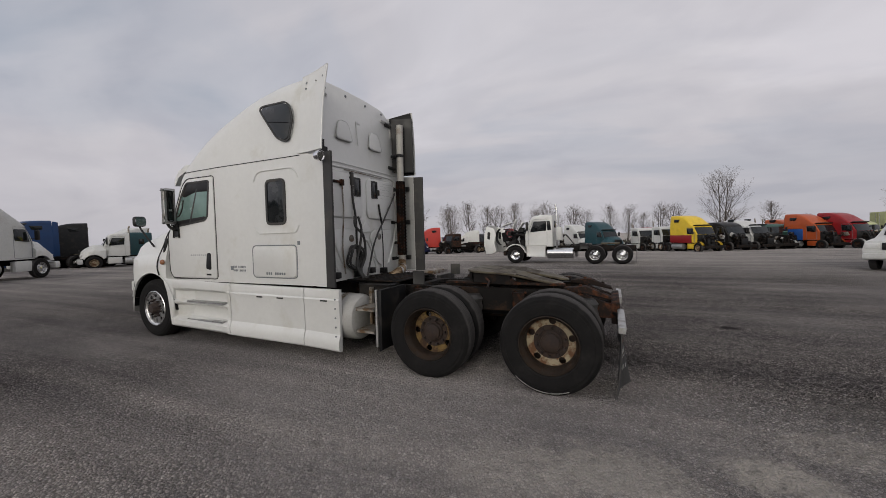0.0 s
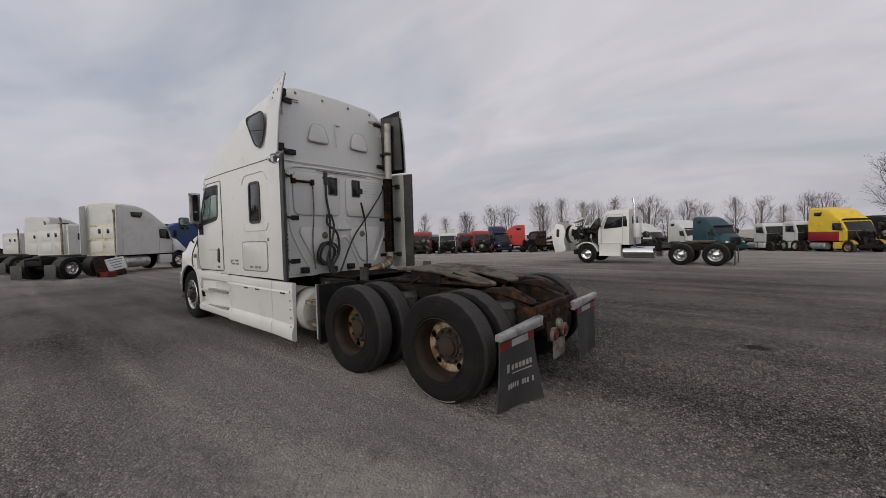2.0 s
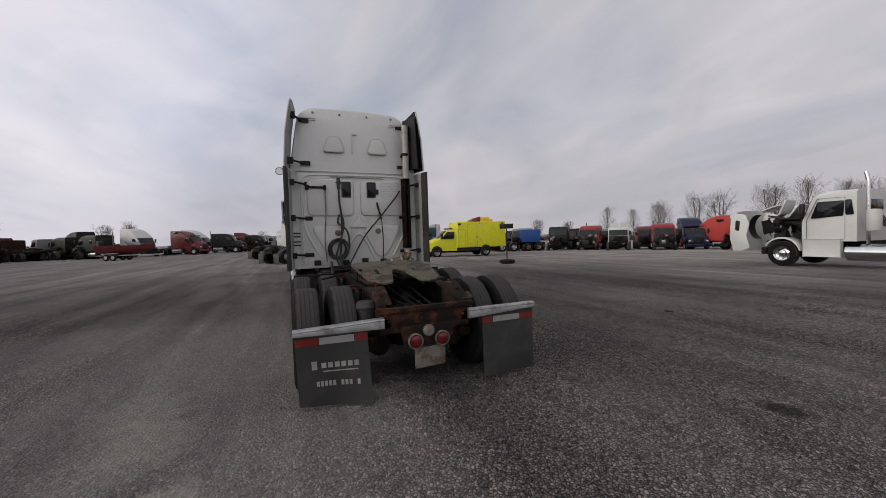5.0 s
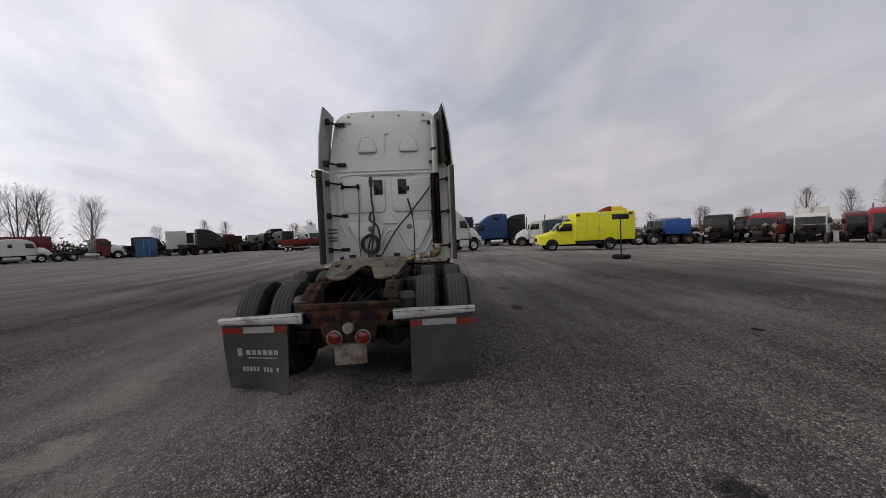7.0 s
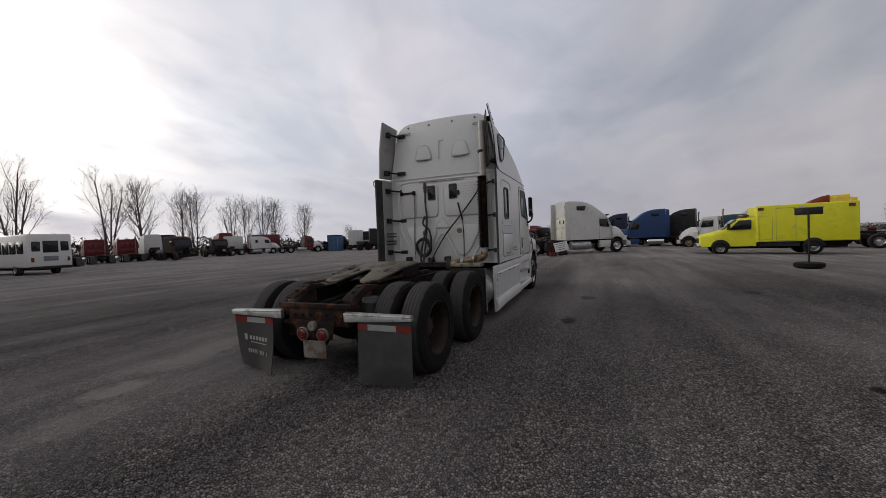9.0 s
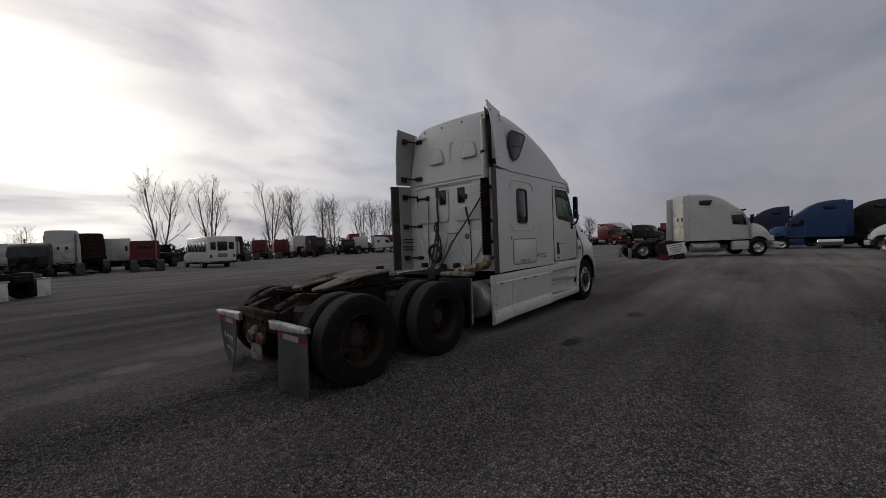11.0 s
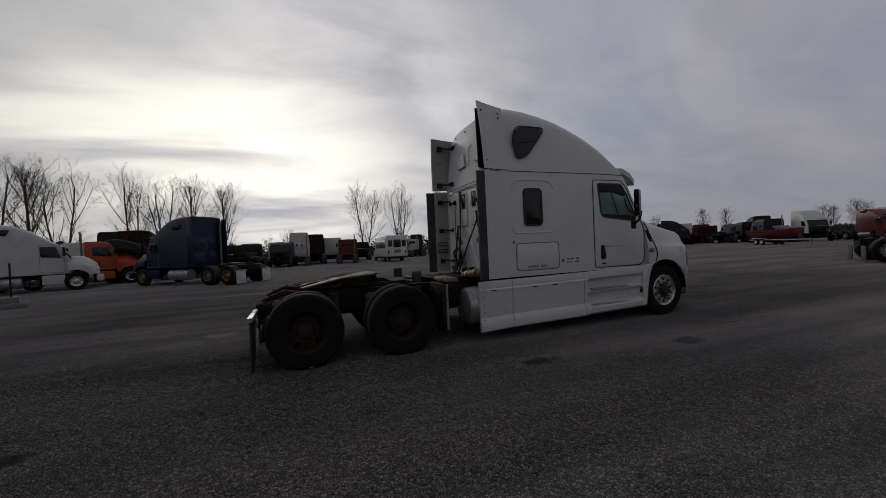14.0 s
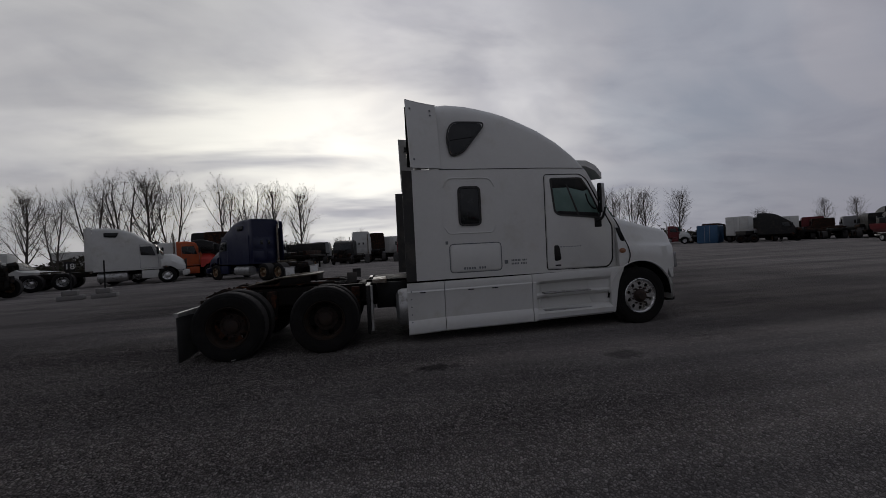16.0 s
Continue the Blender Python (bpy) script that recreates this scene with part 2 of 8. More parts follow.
M["brush"] = mat("dry_brushwood", (0.045, 0.038, 0.026), 0.95, var=0.4, scale=3)
M["evergreen"] = mat("dull_evergreen_leaves", (0.045, 0.055, 0.028), 0.9, var=0.4, scale=3)
M["plate"] = mat("worn_metal_plate", (0.21, 0.2, 0.18), 0.6, 0.3, var=0.2, dirt=(0.15, 0.1, 0.07), dirt_amount=0.4, dirt_scale=8)


def paint(name, c, rough=0.4):
    if name not in M:
        M[name] = mat(name, c, rough, var=0.08, scale=1.5, dirt=tuple(0.6 * v + 0.02 * min(1.0, 3 * max(c)) for v in c), dirt_amount=0.22, dirt_scale=1.6, coat=0.03, dirt_hard=0.3, spec=0.35)
    return M[name]


paint("navy_paint", (0.004, 0.007, 0.036)), paint("blue_paint", (0.008, 0.038, 0.12)), paint("bright_blue_paint", (0.015, 0.07, 0.26))
paint("red_paint", (0.25, 0.011, 0.014)), paint("dark_red_paint", (0.115, 0.009, 0.012)), paint("orange_paint", (0.40, 0.075, 0.018))
paint("yellow_paint", (0.70, 0.48, 0.03)), paint("hi_vis_yellow_paint", (0.68, 0.66, 0.02)), paint("teal_paint", (0.012, 0.050, 0.062))
paint("green_paint", (0.03, 0.08, 0.065)), paint("grey_paint", (0.22, 0.22, 0.225)), paint("silver_paint", (0.42, 0.42, 0.42))
paint("dull_blue_paint", (0.03, 0.085, 0.17)), paint("rust_red_paint", (0.22, 0.03, 0.015)), paint("pale_green_paint", (0.42, 0.44, 0.22)), paint("coral_red_paint", (0.42, 0.035, 0.025)), paint("purple_paint", (0.06, 0.05, 0.17))

# ---- building helpers ----
def mesh_of(bm, name, material, smooth=True, angle=35):
    me = bpy.data.meshes.new(name)
    bmesh.ops.recalc_face_normals(bm, faces=bm.faces)
    bm.to_mesh(me)
    bm.free()
    me.materials.append(material)
    if smooth:
        me.shade_smooth()
        me.set_sharp_from_angle(angle=radians(angle))
    return me


def part(name, bm, material, parent=None, label="", smooth=True, angle=35):
    ob = new(name, mesh_of(bm, name, material, smooth, angle))
    if parent is not None:
        ob.parent = parent
    if label:
        ob["label"] = label
    if name in ("lettering", "shield_hole", "roof_pressing"):
        ob["kind"] = "stuff"
    return ob


def pieces(name, bm, material, parent, label="", smooth=True, angle=35):
    """Each loose island of bm becomes a part of its own."""
    left = set(bm.verts)
    made = []
    while left:
        todo, isle = [left.pop()], set()
        while todo:
            v = todo.pop()
            isle.add(v)
            for e in v.link_edges:
                o = e.other_vert(v)
                if o in left:
                    left.discard(o)
                    todo.append(o)
        b2, vm = bmesh.new(), {}
        for v in isle:
            vm[v] = b2.verts.new(v.co)
        for f_ in {f_ for v in isle for f_ in v.link_faces}:
            b2.faces.new([vm[v] for v in f_.verts])
        made.append(part(name, b2, material, parent, label, smooth, angle))
    bm.free()
    return made


def empty(name, m, label="", category="", group="", kind=""):
    ob = new(name)
    ob.matrix_basis = m
    ob.empty_display_size = 0.2
    return tagged(ob, label, category, group, kind)


def box(bm, x0, x1, y0, y1, z0, z1, bevel=0.0, seg=2, m=None):
    r = bmesh.ops.create_cube(bm, size=1.0)
    vs = r["verts"]
    for v in vs:
        v.co = Vector((x0 + (v.co.x + 0.5) * (x1 - x0), y0 + (v.co.y + 0.5) * (y1 - y0), z0 + (v.co.z + 0.5) * (z1 - z0)))
    if bevel > 0:
        es = list({e for v in vs for e in v.link_edges})
        r2 = bmesh.ops.bevel(bm, geom=es, offset=min(bevel, 0.49 * min(abs(x1 - x0), abs(y1 - y0), abs(z1 - z0))), segments=seg, profile=0.5, affect="EDGES")
        vs = list({v for f in r2["faces"] for v in f.verts} | {v for v in vs if v.is_valid})
    if m is not None:
        bmesh.ops.transform(bm, matrix=m, verts=vs)
    return bm


def bx(x0, x1, y0, y1, z0, z1, bevel=0.01, seg=2, m=None):
    return box(bmesh.new(), x0, x1, y0, y1, z0, z1, bevel, seg, m)


def lathe(bm, prof, axis="y", centre=(0, 0, 0), seg=32, close=True):
    """Turns a profile of (radius, along) round an axis."""
    rings = []
    for r, a in prof:
        ring = []
        for k in range(seg):
            t = 2 * math.pi * k / seg
            c, s = r * math.cos(t), r * math.sin(t)
            p = {"x": (a, c, s), "y": (c, a, s), "z": (c, s, a)}[axis]
            ring.append(bm.verts.new(Vector(p) + Vector(centre)))
        rings.append(ring)
    for a, b in zip(rings, rings[1:]):
        for k in range(seg):
            bm.faces.new((a[k], a[(k + 1) % seg], b[(k + 1) % seg], b[k]))
    if close:
        bm.faces.new(rings[0])
        bm.faces.new(rings[-1][::-1])
    return bm


def tube(bm, pts, r, seg=8, caps=True, r_end=None):
    """A round tube along points, with no twist."""
    pts = [Vector(p) for p in pts]
    rings, side = [], None
    for i, p in enumerate(pts):
        d = (pts[min(i + 1, len(pts) - 1)] - pts[max(i - 1, 0)]).normalized()
        if side is None:
            side = d.orthogonal().normalized()
        side = (side - d * side.dot(d)).normalized()
        up = d.cross(side)
        rr = r if r_end is None else r + (r_end - r) * i / (len(pts) - 1)
        rings.append([bm.verts.new(p + (side * math.cos(2 * math.pi * k / seg) + up * math.sin(2 * math.pi * k / seg)) * rr) for k in range(seg)])
    for a, b in zip(rings, rings[1:]):
        for k in range(seg):
            bm.faces.new((a[k], a[(k + 1) % seg], b[(k + 1) % seg], b[k]))
    if caps:
        bm.faces.new(rings[0][::-1])
        bm.faces.new(rings[-1])
    return bm


def smooth_path(pts, n=8):
    """Catmull-Rom through points."""
    P = [Vector(p) for p in pts]
    P = [P[0] * 2 - P[1]] + P + [P[-1] * 2 - P[-2]]
    out = []
    for i in range(1, len(P) - 2):
        for k in range(n):
            t = k / n
            a, b, c, d = P[i - 1], P[i], P[i + 1], P[i + 2]
            out.append(0.5 * ((2 * b) + (c - a) * t + (2 * a - 5 * b + 4 * c - d) * t * t + (3 * b - a - 3 * c + d) * t ** 3))
    return out + [P[-2]]


def prism(bm, poly, y0, y1, bevel=0.0, seg=2, plane="xz"):
    """A polygon in the xz (or yz, xy) plane, given thickness along the third axis."""
    def at(p, w):
        return {"xz": (p[0], w, p[1]), "yz": (w, p[0], p[1]), "xy": (p[0], p[1], w)}[plane]
    a = [bm.verts.new(at(p, y0)) for p in poly]
    b = [bm.verts.new(at(p, y1)) for p in poly]
    fs = [bm.faces.new(a), bm.faces.new(b[::-1])]
    n = len(poly)
    for i in range(n):
        fs.append(bm.faces.new((a[i], b[i], b[(i + 1) % n], a[(i + 1) % n])))
    if bevel > 0:
        bmesh.ops.recalc_face_normals(bm, faces=fs)
        es = [e for e in fs[0].edges] + [e for e in fs[1].edges]
        bmesh.ops.bevel(bm, geom=es, offset=bevel, segments=seg, profile=0.5, affect="EDGES")
    return bm


def rounded(pts, r, n=4):
    """A polygon with its corners rounded by radius r."""
    out = []
    k = len(pts)
    for i in range(k):
        p, a, b = Vector(pts[i]), Vector(pts[i - 1]), Vector(pts[(i + 1) % k])
        rr = min(r, 0.45 * (a - p).length, 0.45 * (b - p).length)
        s, e = p + (a - p).normalized() * rr, p + (b - p).normalized() * rr
        for j in range(n + 1):
            t = j / n
            q = s * (1 - t) ** 2 + p * 2 * t * (1 - t) + e * t * t
            out.append((q.x, q.y))
    return out


def loft(bm, rows, close_ends=True, closed=False):
    """Skins rows of equally many points."""
    vs = [[bm.verts.new(p) for p in r] for r in rows]
    k = len(rows[0])
    for a, b in zip(vs, vs[1:]):
        for i in range(k if closed else k - 1):
            bm.faces.new((a[i], a[(i + 1) % k], b[(i + 1) % k], b[i]))
    if close_ends:
        bm.faces.new(vs[0][::-1])
        bm.faces.new(vs[-1])
    return bm


def frame_strip(bm, poly, w, y0, y1, plane="xz"):
    """A raised ring along a closed polygon: outer edge poly, width w."""
    c = Vector((sum(p[0] for p in poly) / len(poly), sum(p[1] for p in poly) / len(poly)))
    k = len(poly)
    inner = []
    for i in range(k):
        p, a, b = Vector(poly[i]), Vector(poly[i - 1]), Vector(poly[(i + 1) % k])
        d = (b - a)
        nrm = Vector((-d.y, d.x))
        nrm = nrm.normalized() if nrm.length else (c - p).normalized()
        if nrm.dot(c - p) < 0:
            nrm = -nrm
        inner.append(p + nrm * w)

    def at(p, h):
        return {"xz": (p[0], h, p[1]), "yz": (h, p[0], p[1]), "xy": (p[0], p[1], h)}[plane]
    rows = [[bm.verts.new(at(q, h)) for q in ps] for ps, h in ((poly, y0), (poly, y1), (inner, y1), (inner, y0))]
    for a, b in zip(rows, rows[1:] + rows[:1]):
        for i in range(k):
            bm.faces.new((a[i], a[(i + 1) % k], b[(i + 1) % k], b[i]))
    return bm


def quick_mesh(name, verts, faces, material, smooth=False):
    me = bpy.data.meshes.new(name)
    me.from_pydata(verts, [], faces)
    me.materials.append(material)
    if smooth:
        me.shade_smooth()
    return me


def interp(x, pts):
    return float(np.interp(x, [p[0] for p in pts], [p[1] for p in pts]))


# ---- wheels ----
def tyre_bm(R, w, seg=48, tread=True):
    """Tyre lying round the y axis, from y=0 inwards to y=w (outer face at y=0)."""
    bm = bmesh.new()
    h = R - 0.29
    prof = [(0.29, 0.045 * w / 0.28), (0.30, 0.018), (0.312, 0.012), (0.318, 0.006), (0.326, 0.008), (0.29 + h * 0.35, 0.0), (0.29 + h * 0.5, -0.003), (0.29 + h * 0.65, 0.0), (0.29 + h * 0.68, 0.006), (0.29 + h * 0.8, 0.008), (R - 0.035, 0.018), (R - 0.022, 0.024), (R - 0.006, 0.045)]
    if tread:
        for k in range(4):
            c = 0.04 + (w - 0.08) * (k + 1) / 5
            prof += [(R, c - 0.005), (R - 0.004, c - 0.003), (R - 0.004, c + 0.003), (R, c + 0.005)]
    prof += [(R - 0.008, w - 0.04), (R - 0.035, w - 0.022), (0.29 + h * 0.65, w - 0.002), (0.29 + h * 0.35, w), (0.30, w - 0.02), (0.29, w - 0.045 * w / 0.28)]
    lathe(bm, prof, "y", seg=seg, close=False)
    return bm


def disc_holes(bm, r_in, r_out, y, n_holes, hole_r, hole_at, thick=0.012):
    """A flat wheel disc with round hand holes, both faces and the holes' walls."""
    per = 6
    outer, inner = [], []
    total = n_holes * per
    for face in (y, y + thick):
        ro = [bm.verts.new((r_out * math.cos(2 * math.pi * k / total), face, r_out * math.sin(2 * math.pi * k / total))) for k in range(total)]
        ri = [bm.verts.new((r_in * math.cos(2 * math.pi * k / total), face, r_in * math.sin(2 * math.pi * k / total))) for k in range(total)]
        outer.append(ro), inner.append(ri)
    holes = []
    for h in range(n_holes):
        ang = 2 * math.pi * (h + 0.5) / n_holes
        cx, cz = hole_at * math.cos(ang), hole_at * math.sin(ang)
        loops = []
        for f_i, face in enumerate((y, y + thick)):
            lp = []
            for k in range(2 * per + 2):
                a = ang + math.pi * 2 * k / (2 * per + 2)
                lp.append(bm.verts.new((cx + hole_r * math.cos(a), face, cz + hole_r * math.sin(a))))
            loops.append(lp)
        holes.append((ang, loops))
        m = len(loops[0])
        for k in range(m):
            bm.faces.new((loops[0][k], loops[0][(k + 1) % m], loops[1][(k + 1) % m], loops[1][k]))
        for f_i in range(2):
            lp = loops[f_i]
            # outer side of the hole: k from m-? to ?, inner side the rest; sector strip from hole to rims
            half = m // 2
            sec = [outer[f_i][(h * per + k) % total] for k in range(per + 1)]
            sin_ = [inner[f_i][(h * per + k) % total] for k in range(per + 1)]
            top = [lp[(k) % m] for k in range(-(half // 2), half // 2 + 1)]
            bot = [lp[(half + k) % m] for k in range(half // 2, -(half // 2) - 1, -1)]
            def strip(a, b):
                i = j = 0
                while i < len(a) - 1 or j < len(b) - 1:
                    if j >= len(b) - 1 or (i < len(a) - 1 and i / (len(a) - 1) <= j / (len(b) - 1)):
                        bm.faces.new((a[i], a[i + 1], b[j])); i += 1
                    else:
                        bm.faces.new((a[i], b[j + 1], b[j])); j += 1
            strip(sec, top)
            strip(sin_, bot)
            bm.faces.new((sec[0], top[0], bot[0], sin_[0])) if top[0] is not bot[0] else bm.faces.new((sec[0], top[0], sin_[0]))
            bm.faces.new((sec[-1], top[-1], bot[-1], sin_[-1])) if top[-1] is not bot[-1] else bm.faces.new((sec[-1], top[-1], sin_[-1]))
    return bm

# ---- ground: gravel yard, falling gently to the north ----
def ground_z(x, y):
    s = -0.30 * x + 0.95 * y
    d = min(max(s - 8.0, 0.0), 60.0)
    return -0.026 * d * d / (d + 8.0)


def gravel_material():
    m = bpy.data.materials.new("gravel_yard")
    m.use_nodes = True
    nt = m.node_tree
    n, l = nt.nodes.new, nt.links.new
    b = nt.nodes["Principled BSDF"]
    co = n("ShaderNodeTexCoord")

    def noise_tex(s, d=4.0, r=0.6, stretch=None):
        t = n("ShaderNodeTexNoise")
        t.inputs["Scale"].default_value, t.inputs["Detail"].default_value, t.inputs["Roughness"].default_value = s, d, r
        src = co.outputs["Object"]
        if stretch:
            mp = n("ShaderNodeMapping")
            l(src, mp.inputs[0])
            mp.inputs["Scale"].default_value, mp.inputs["Rotation"].default_value = stretch
            src = mp.outputs[0]
        l(src, t.inputs["Vector"])
        return t.outputs[0]

    def ramp(src, stops):
        r = n("ShaderNodeValToRGB")
        l(src, r.inputs[0])
        while len(r.color_ramp.elements) < len(stops):
            r.color_ramp.elements.new(0.5)
        for e, (p, c) in zip(r.color_ramp.elements, stops):
            e.position, e.color = p, (*c, 1)
        return r.outputs[0]

    def mix(fac, a, c, kind="MIX"):
        x = n("ShaderNodeMix")
        x.data_type, x.blend_type = "RGBA", kind
        if isinstance(fac, float):
            x.inputs[0].default_value = fac
        else:
            l(fac, x.inputs[0])
        for s, v in ((6, a), (7, c)):
            if isinstance(v, tuple):
                x.inputs[s].default_value = (*v, 1)
            else:
                l(v, x.inputs[s])
        return x.outputs[2]

    def cells(scale):
        v = n("ShaderNodeTexVoronoi")
        v.inputs["Scale"].default_value = scale
        l(co.outputs["Object"], v.inputs["Vector"])
        return v
    # stones of two to four centimetres, each with its own warm grey, and dark joints between them
    v1, v2 = cells(46.0), cells(130.0)
    joint = cells(46.0)
    joint.feature = "DISTANCE_TO_EDGE"
    hue = n("ShaderNodeSeparateColor")
    l(v1.outputs["Color"], hue.inputs[0])
    stone = ramp(hue.outputs[0], [(0.0, (0.125, 0.114, 0.109)), (0.35, (0.222, 0.202, 0.193)), (0.8, (0.34, 0.310, 0.296)), (1.0, (0.46, 0.421, 0.400))])
    gaps = ramp(joint.outputs["Distance"], [(0.03, (0.06, 0.06, 0.06)), (0.19, (1, 1, 1))])
    stone = mix(0.9, stone, gaps, "MULTIPLY")
    fine = ramp(v2.outputs["Distance"], [(0.1, (1.15, 1.15, 1.15)), (0.8, (0.7, 0.7, 0.7))])
    stone = mix(0.5, stone, fine, "MULTIPLY")
    packed = mix(noise_tex(90, 3), (0.18, 0.167, 0.158), (0.46, 0.427, 0.405))
    # driven lanes pack the stones into fines
    lanes = ramp(noise_tex(0.22, 5, 0.55, ((0.35, 1.0, 1.0), (0, 0, 0.35))), [(0.42, (0, 0, 0)), (0.62, (0.55, 0.55, 0.55))])
    away = n("ShaderNodeVectorMath")
    away.operation = "DISTANCE"
    l(co.outputs["Object"], away.inputs[0])
    away.inputs[1].default_value = (-1.0, 1.0, 0.0)
    ragged = n("ShaderNodeMath")
    ragged.operation = "MULTIPLY_ADD"
    l(noise_tex(0.35, 6, 0.6), ragged.inputs[0])
    ragged.inputs[1].default_value = 14.0
    l(away.outputs["Value"], ragged.inputs[2])
    beyond = ramp(ragged.outputs[0], [(0.0, (0, 0, 0)), (1.0, (1, 1, 1))])
    span = n("ShaderNodeMapRange")
    l(ragged.outputs[0], span.inputs[0])
    for k, v in zip((1, 2, 3, 4), (14.0, 28.0, 0.0, 0.7)):
        span.inputs[k].default_value = v
    l(span.outputs[0], beyond.node.inputs[0])
    lanes = mix(1.0, lanes, beyond, "LIGHTEN")
    col = mix(lanes, stone, packed)
    dust = ramp(noise_tex(0.45, 7, 0.62), [(0.60, (0, 0, 0)), (0.70, (0.55, 0.55, 0.55))])
    col = mix(dust, col, (0.135, 0.125, 0.117))
    damp = ramp(noise_tex(0.3, 6, 0.6, ((1.0, 0.6, 1.0), (0, 0, 1.2))), [(0.3, (0.72, 0.72, 0.74)), (0.55, (1.0, 1.0, 1.0))])
    col = mix(0.8, col, damp, "MULTIPLY")
    # long faint wheel tracks across the yard
    for rot, cut in ((0.2, 0.5), (-0.9, 0.5), (1.35, 0.52)):
        track = ramp(noise_tex(1.1, 5, 0.6, ((0.07, 1.0, 1.0), (0, 0, rot))), [(cut - 0.14, (0.84, 0.84, 0.85)), (cut, (1.0, 1.0, 1.0)), (cut + 0.14, (1.2, 1.19, 1.17))])
        col = mix(0.8, col, track, "MULTIPLY")
    # dusty fines beside the drive wheels, a few oil stains, painted shade under truck
    wob = noise_tex(5.0, 5, 0.65)

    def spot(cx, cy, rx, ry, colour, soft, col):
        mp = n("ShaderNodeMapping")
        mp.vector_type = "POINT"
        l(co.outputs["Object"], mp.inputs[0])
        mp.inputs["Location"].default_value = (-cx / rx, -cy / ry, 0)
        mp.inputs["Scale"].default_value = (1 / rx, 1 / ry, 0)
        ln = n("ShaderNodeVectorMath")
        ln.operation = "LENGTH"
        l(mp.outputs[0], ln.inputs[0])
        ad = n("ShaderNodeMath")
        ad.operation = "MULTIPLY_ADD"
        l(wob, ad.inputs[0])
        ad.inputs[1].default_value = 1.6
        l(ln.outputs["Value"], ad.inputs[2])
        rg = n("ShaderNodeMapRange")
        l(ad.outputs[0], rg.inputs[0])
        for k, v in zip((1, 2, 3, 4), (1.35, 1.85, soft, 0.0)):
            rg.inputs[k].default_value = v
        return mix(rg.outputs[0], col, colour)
    sand, oil_and_shade = (0.36, 0.332, 0.295), (0.018, 0.017, 0.018)
    for cx, cy, rx, ry, soft in ((1.25, -2.25, 0.55, 0.34, 0.55), (2.2, -1.92, 0.36, 0.26, 0.75), (2.75, -1.4, 0.45, 0.35, 0.35), (0.6, -2.5, 0.5, 0.5, 0.3), (-7.6, 3.6, 1.2, 0.25, 0.35), (-8.0, -3.4, 2.2, 0.5, 0.3)):
        col = spot(cx, cy, rx, ry, sand, soft, col)
    # the ellipse at (-0.3, 0.2) is shade under the truck put into the colour
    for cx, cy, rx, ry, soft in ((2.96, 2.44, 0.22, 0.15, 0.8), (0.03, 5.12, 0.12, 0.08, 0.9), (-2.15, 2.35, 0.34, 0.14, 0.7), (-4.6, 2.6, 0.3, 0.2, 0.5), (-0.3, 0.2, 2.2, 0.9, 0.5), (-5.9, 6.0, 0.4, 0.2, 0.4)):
        col = spot(cx, cy, rx, ry, oil_and_shade, soft, col)
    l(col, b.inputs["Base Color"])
    b.inputs["Roughness"].default_value = 1.0
    b.inputs["Diffuse Roughness"].default_value = 1.0
    b.inputs["Specular IOR Level"].default_value = 0.05
    bp = n("ShaderNodeBump")
    bp.inputs["Strength"].default_value, bp.inputs["Distance"].default_value = 1.0, 0.05
    bp.invert = True
    hmix = n("ShaderNodeMix")
    l(lanes, hmix.inputs[0])
    l(v1.outputs["Distance"], hmix.inputs[2])
    l(noise_tex(60, 4), hmix.inputs[3])
    l(hmix.outputs[0], bp.inputs["Height"])
    l(bp.outputs[0], b.inputs["Normal"])
    return m


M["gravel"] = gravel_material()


def build_ground():
    ax = [-1500, -700, -350] + list(range(-180, -60, 20)) + list(range(-60, 60, 2)) + list(range(60, 181, 20)) + [350, 700, 1500]
    verts, faces = [], []
    for y in ax:
        for x in ax:
            near = abs(x) < 60 and abs(y) < 60
            bumpy = 0.02 * noise.noise(Vector((x * 0.13, y * 0.13, 0.3))) if near and math.hypot(x + 2, y) > 9 else 0.0
            verts.append((x, y, ground_z(x, y) + bumpy))
    k = len(ax)
    for j in range(k - 1):
        for i in range(k - 1):
            faces.append((j * k + i, j * k + i + 1, (j + 1) * k + i + 1, (j + 1) * k + i))
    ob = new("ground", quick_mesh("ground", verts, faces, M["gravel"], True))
    tagged(ob, "grey crushed-stone gravel yard with packed driven lanes", "ground", kind="structure")


build_ground()

# ---- the white sleeper tractor in the middle of the yard ----
REAR_X, SIDE = -2.37, 1.15            # sleeper's rear wall, half width
AXLES, FRONT = (-0.67, 0.67), -5.98
ROOF = [(-6.0, 1.6), (-5.62, 1.86), (-5.45, 2.10), (-5.25, 2.42), (-5.08, 2.72), (-5.0, 2.81), (-4.87, 2.98), (-4.6, 3.25), (-4.25, 3.50), (-3.85, 3.70), (-3.47, 3.82), (-3.05, 3.90), (-2.66, 3.92), (-2.37, 3.88)]


def wall_lean(x, z):
    """How far the sleeper's rear wall leans forward above the roof seam."""
    return 0.09 * min(1.0, max(0.0, z - 2.75) / 1.1) * min(1.0, max(0.0, (x + 3.0) / 0.63))



truck = empty("semi_truck", pose(0, 0, 0), "white sleeper semi truck tractor with side skirts, standing on gravel", "truck")


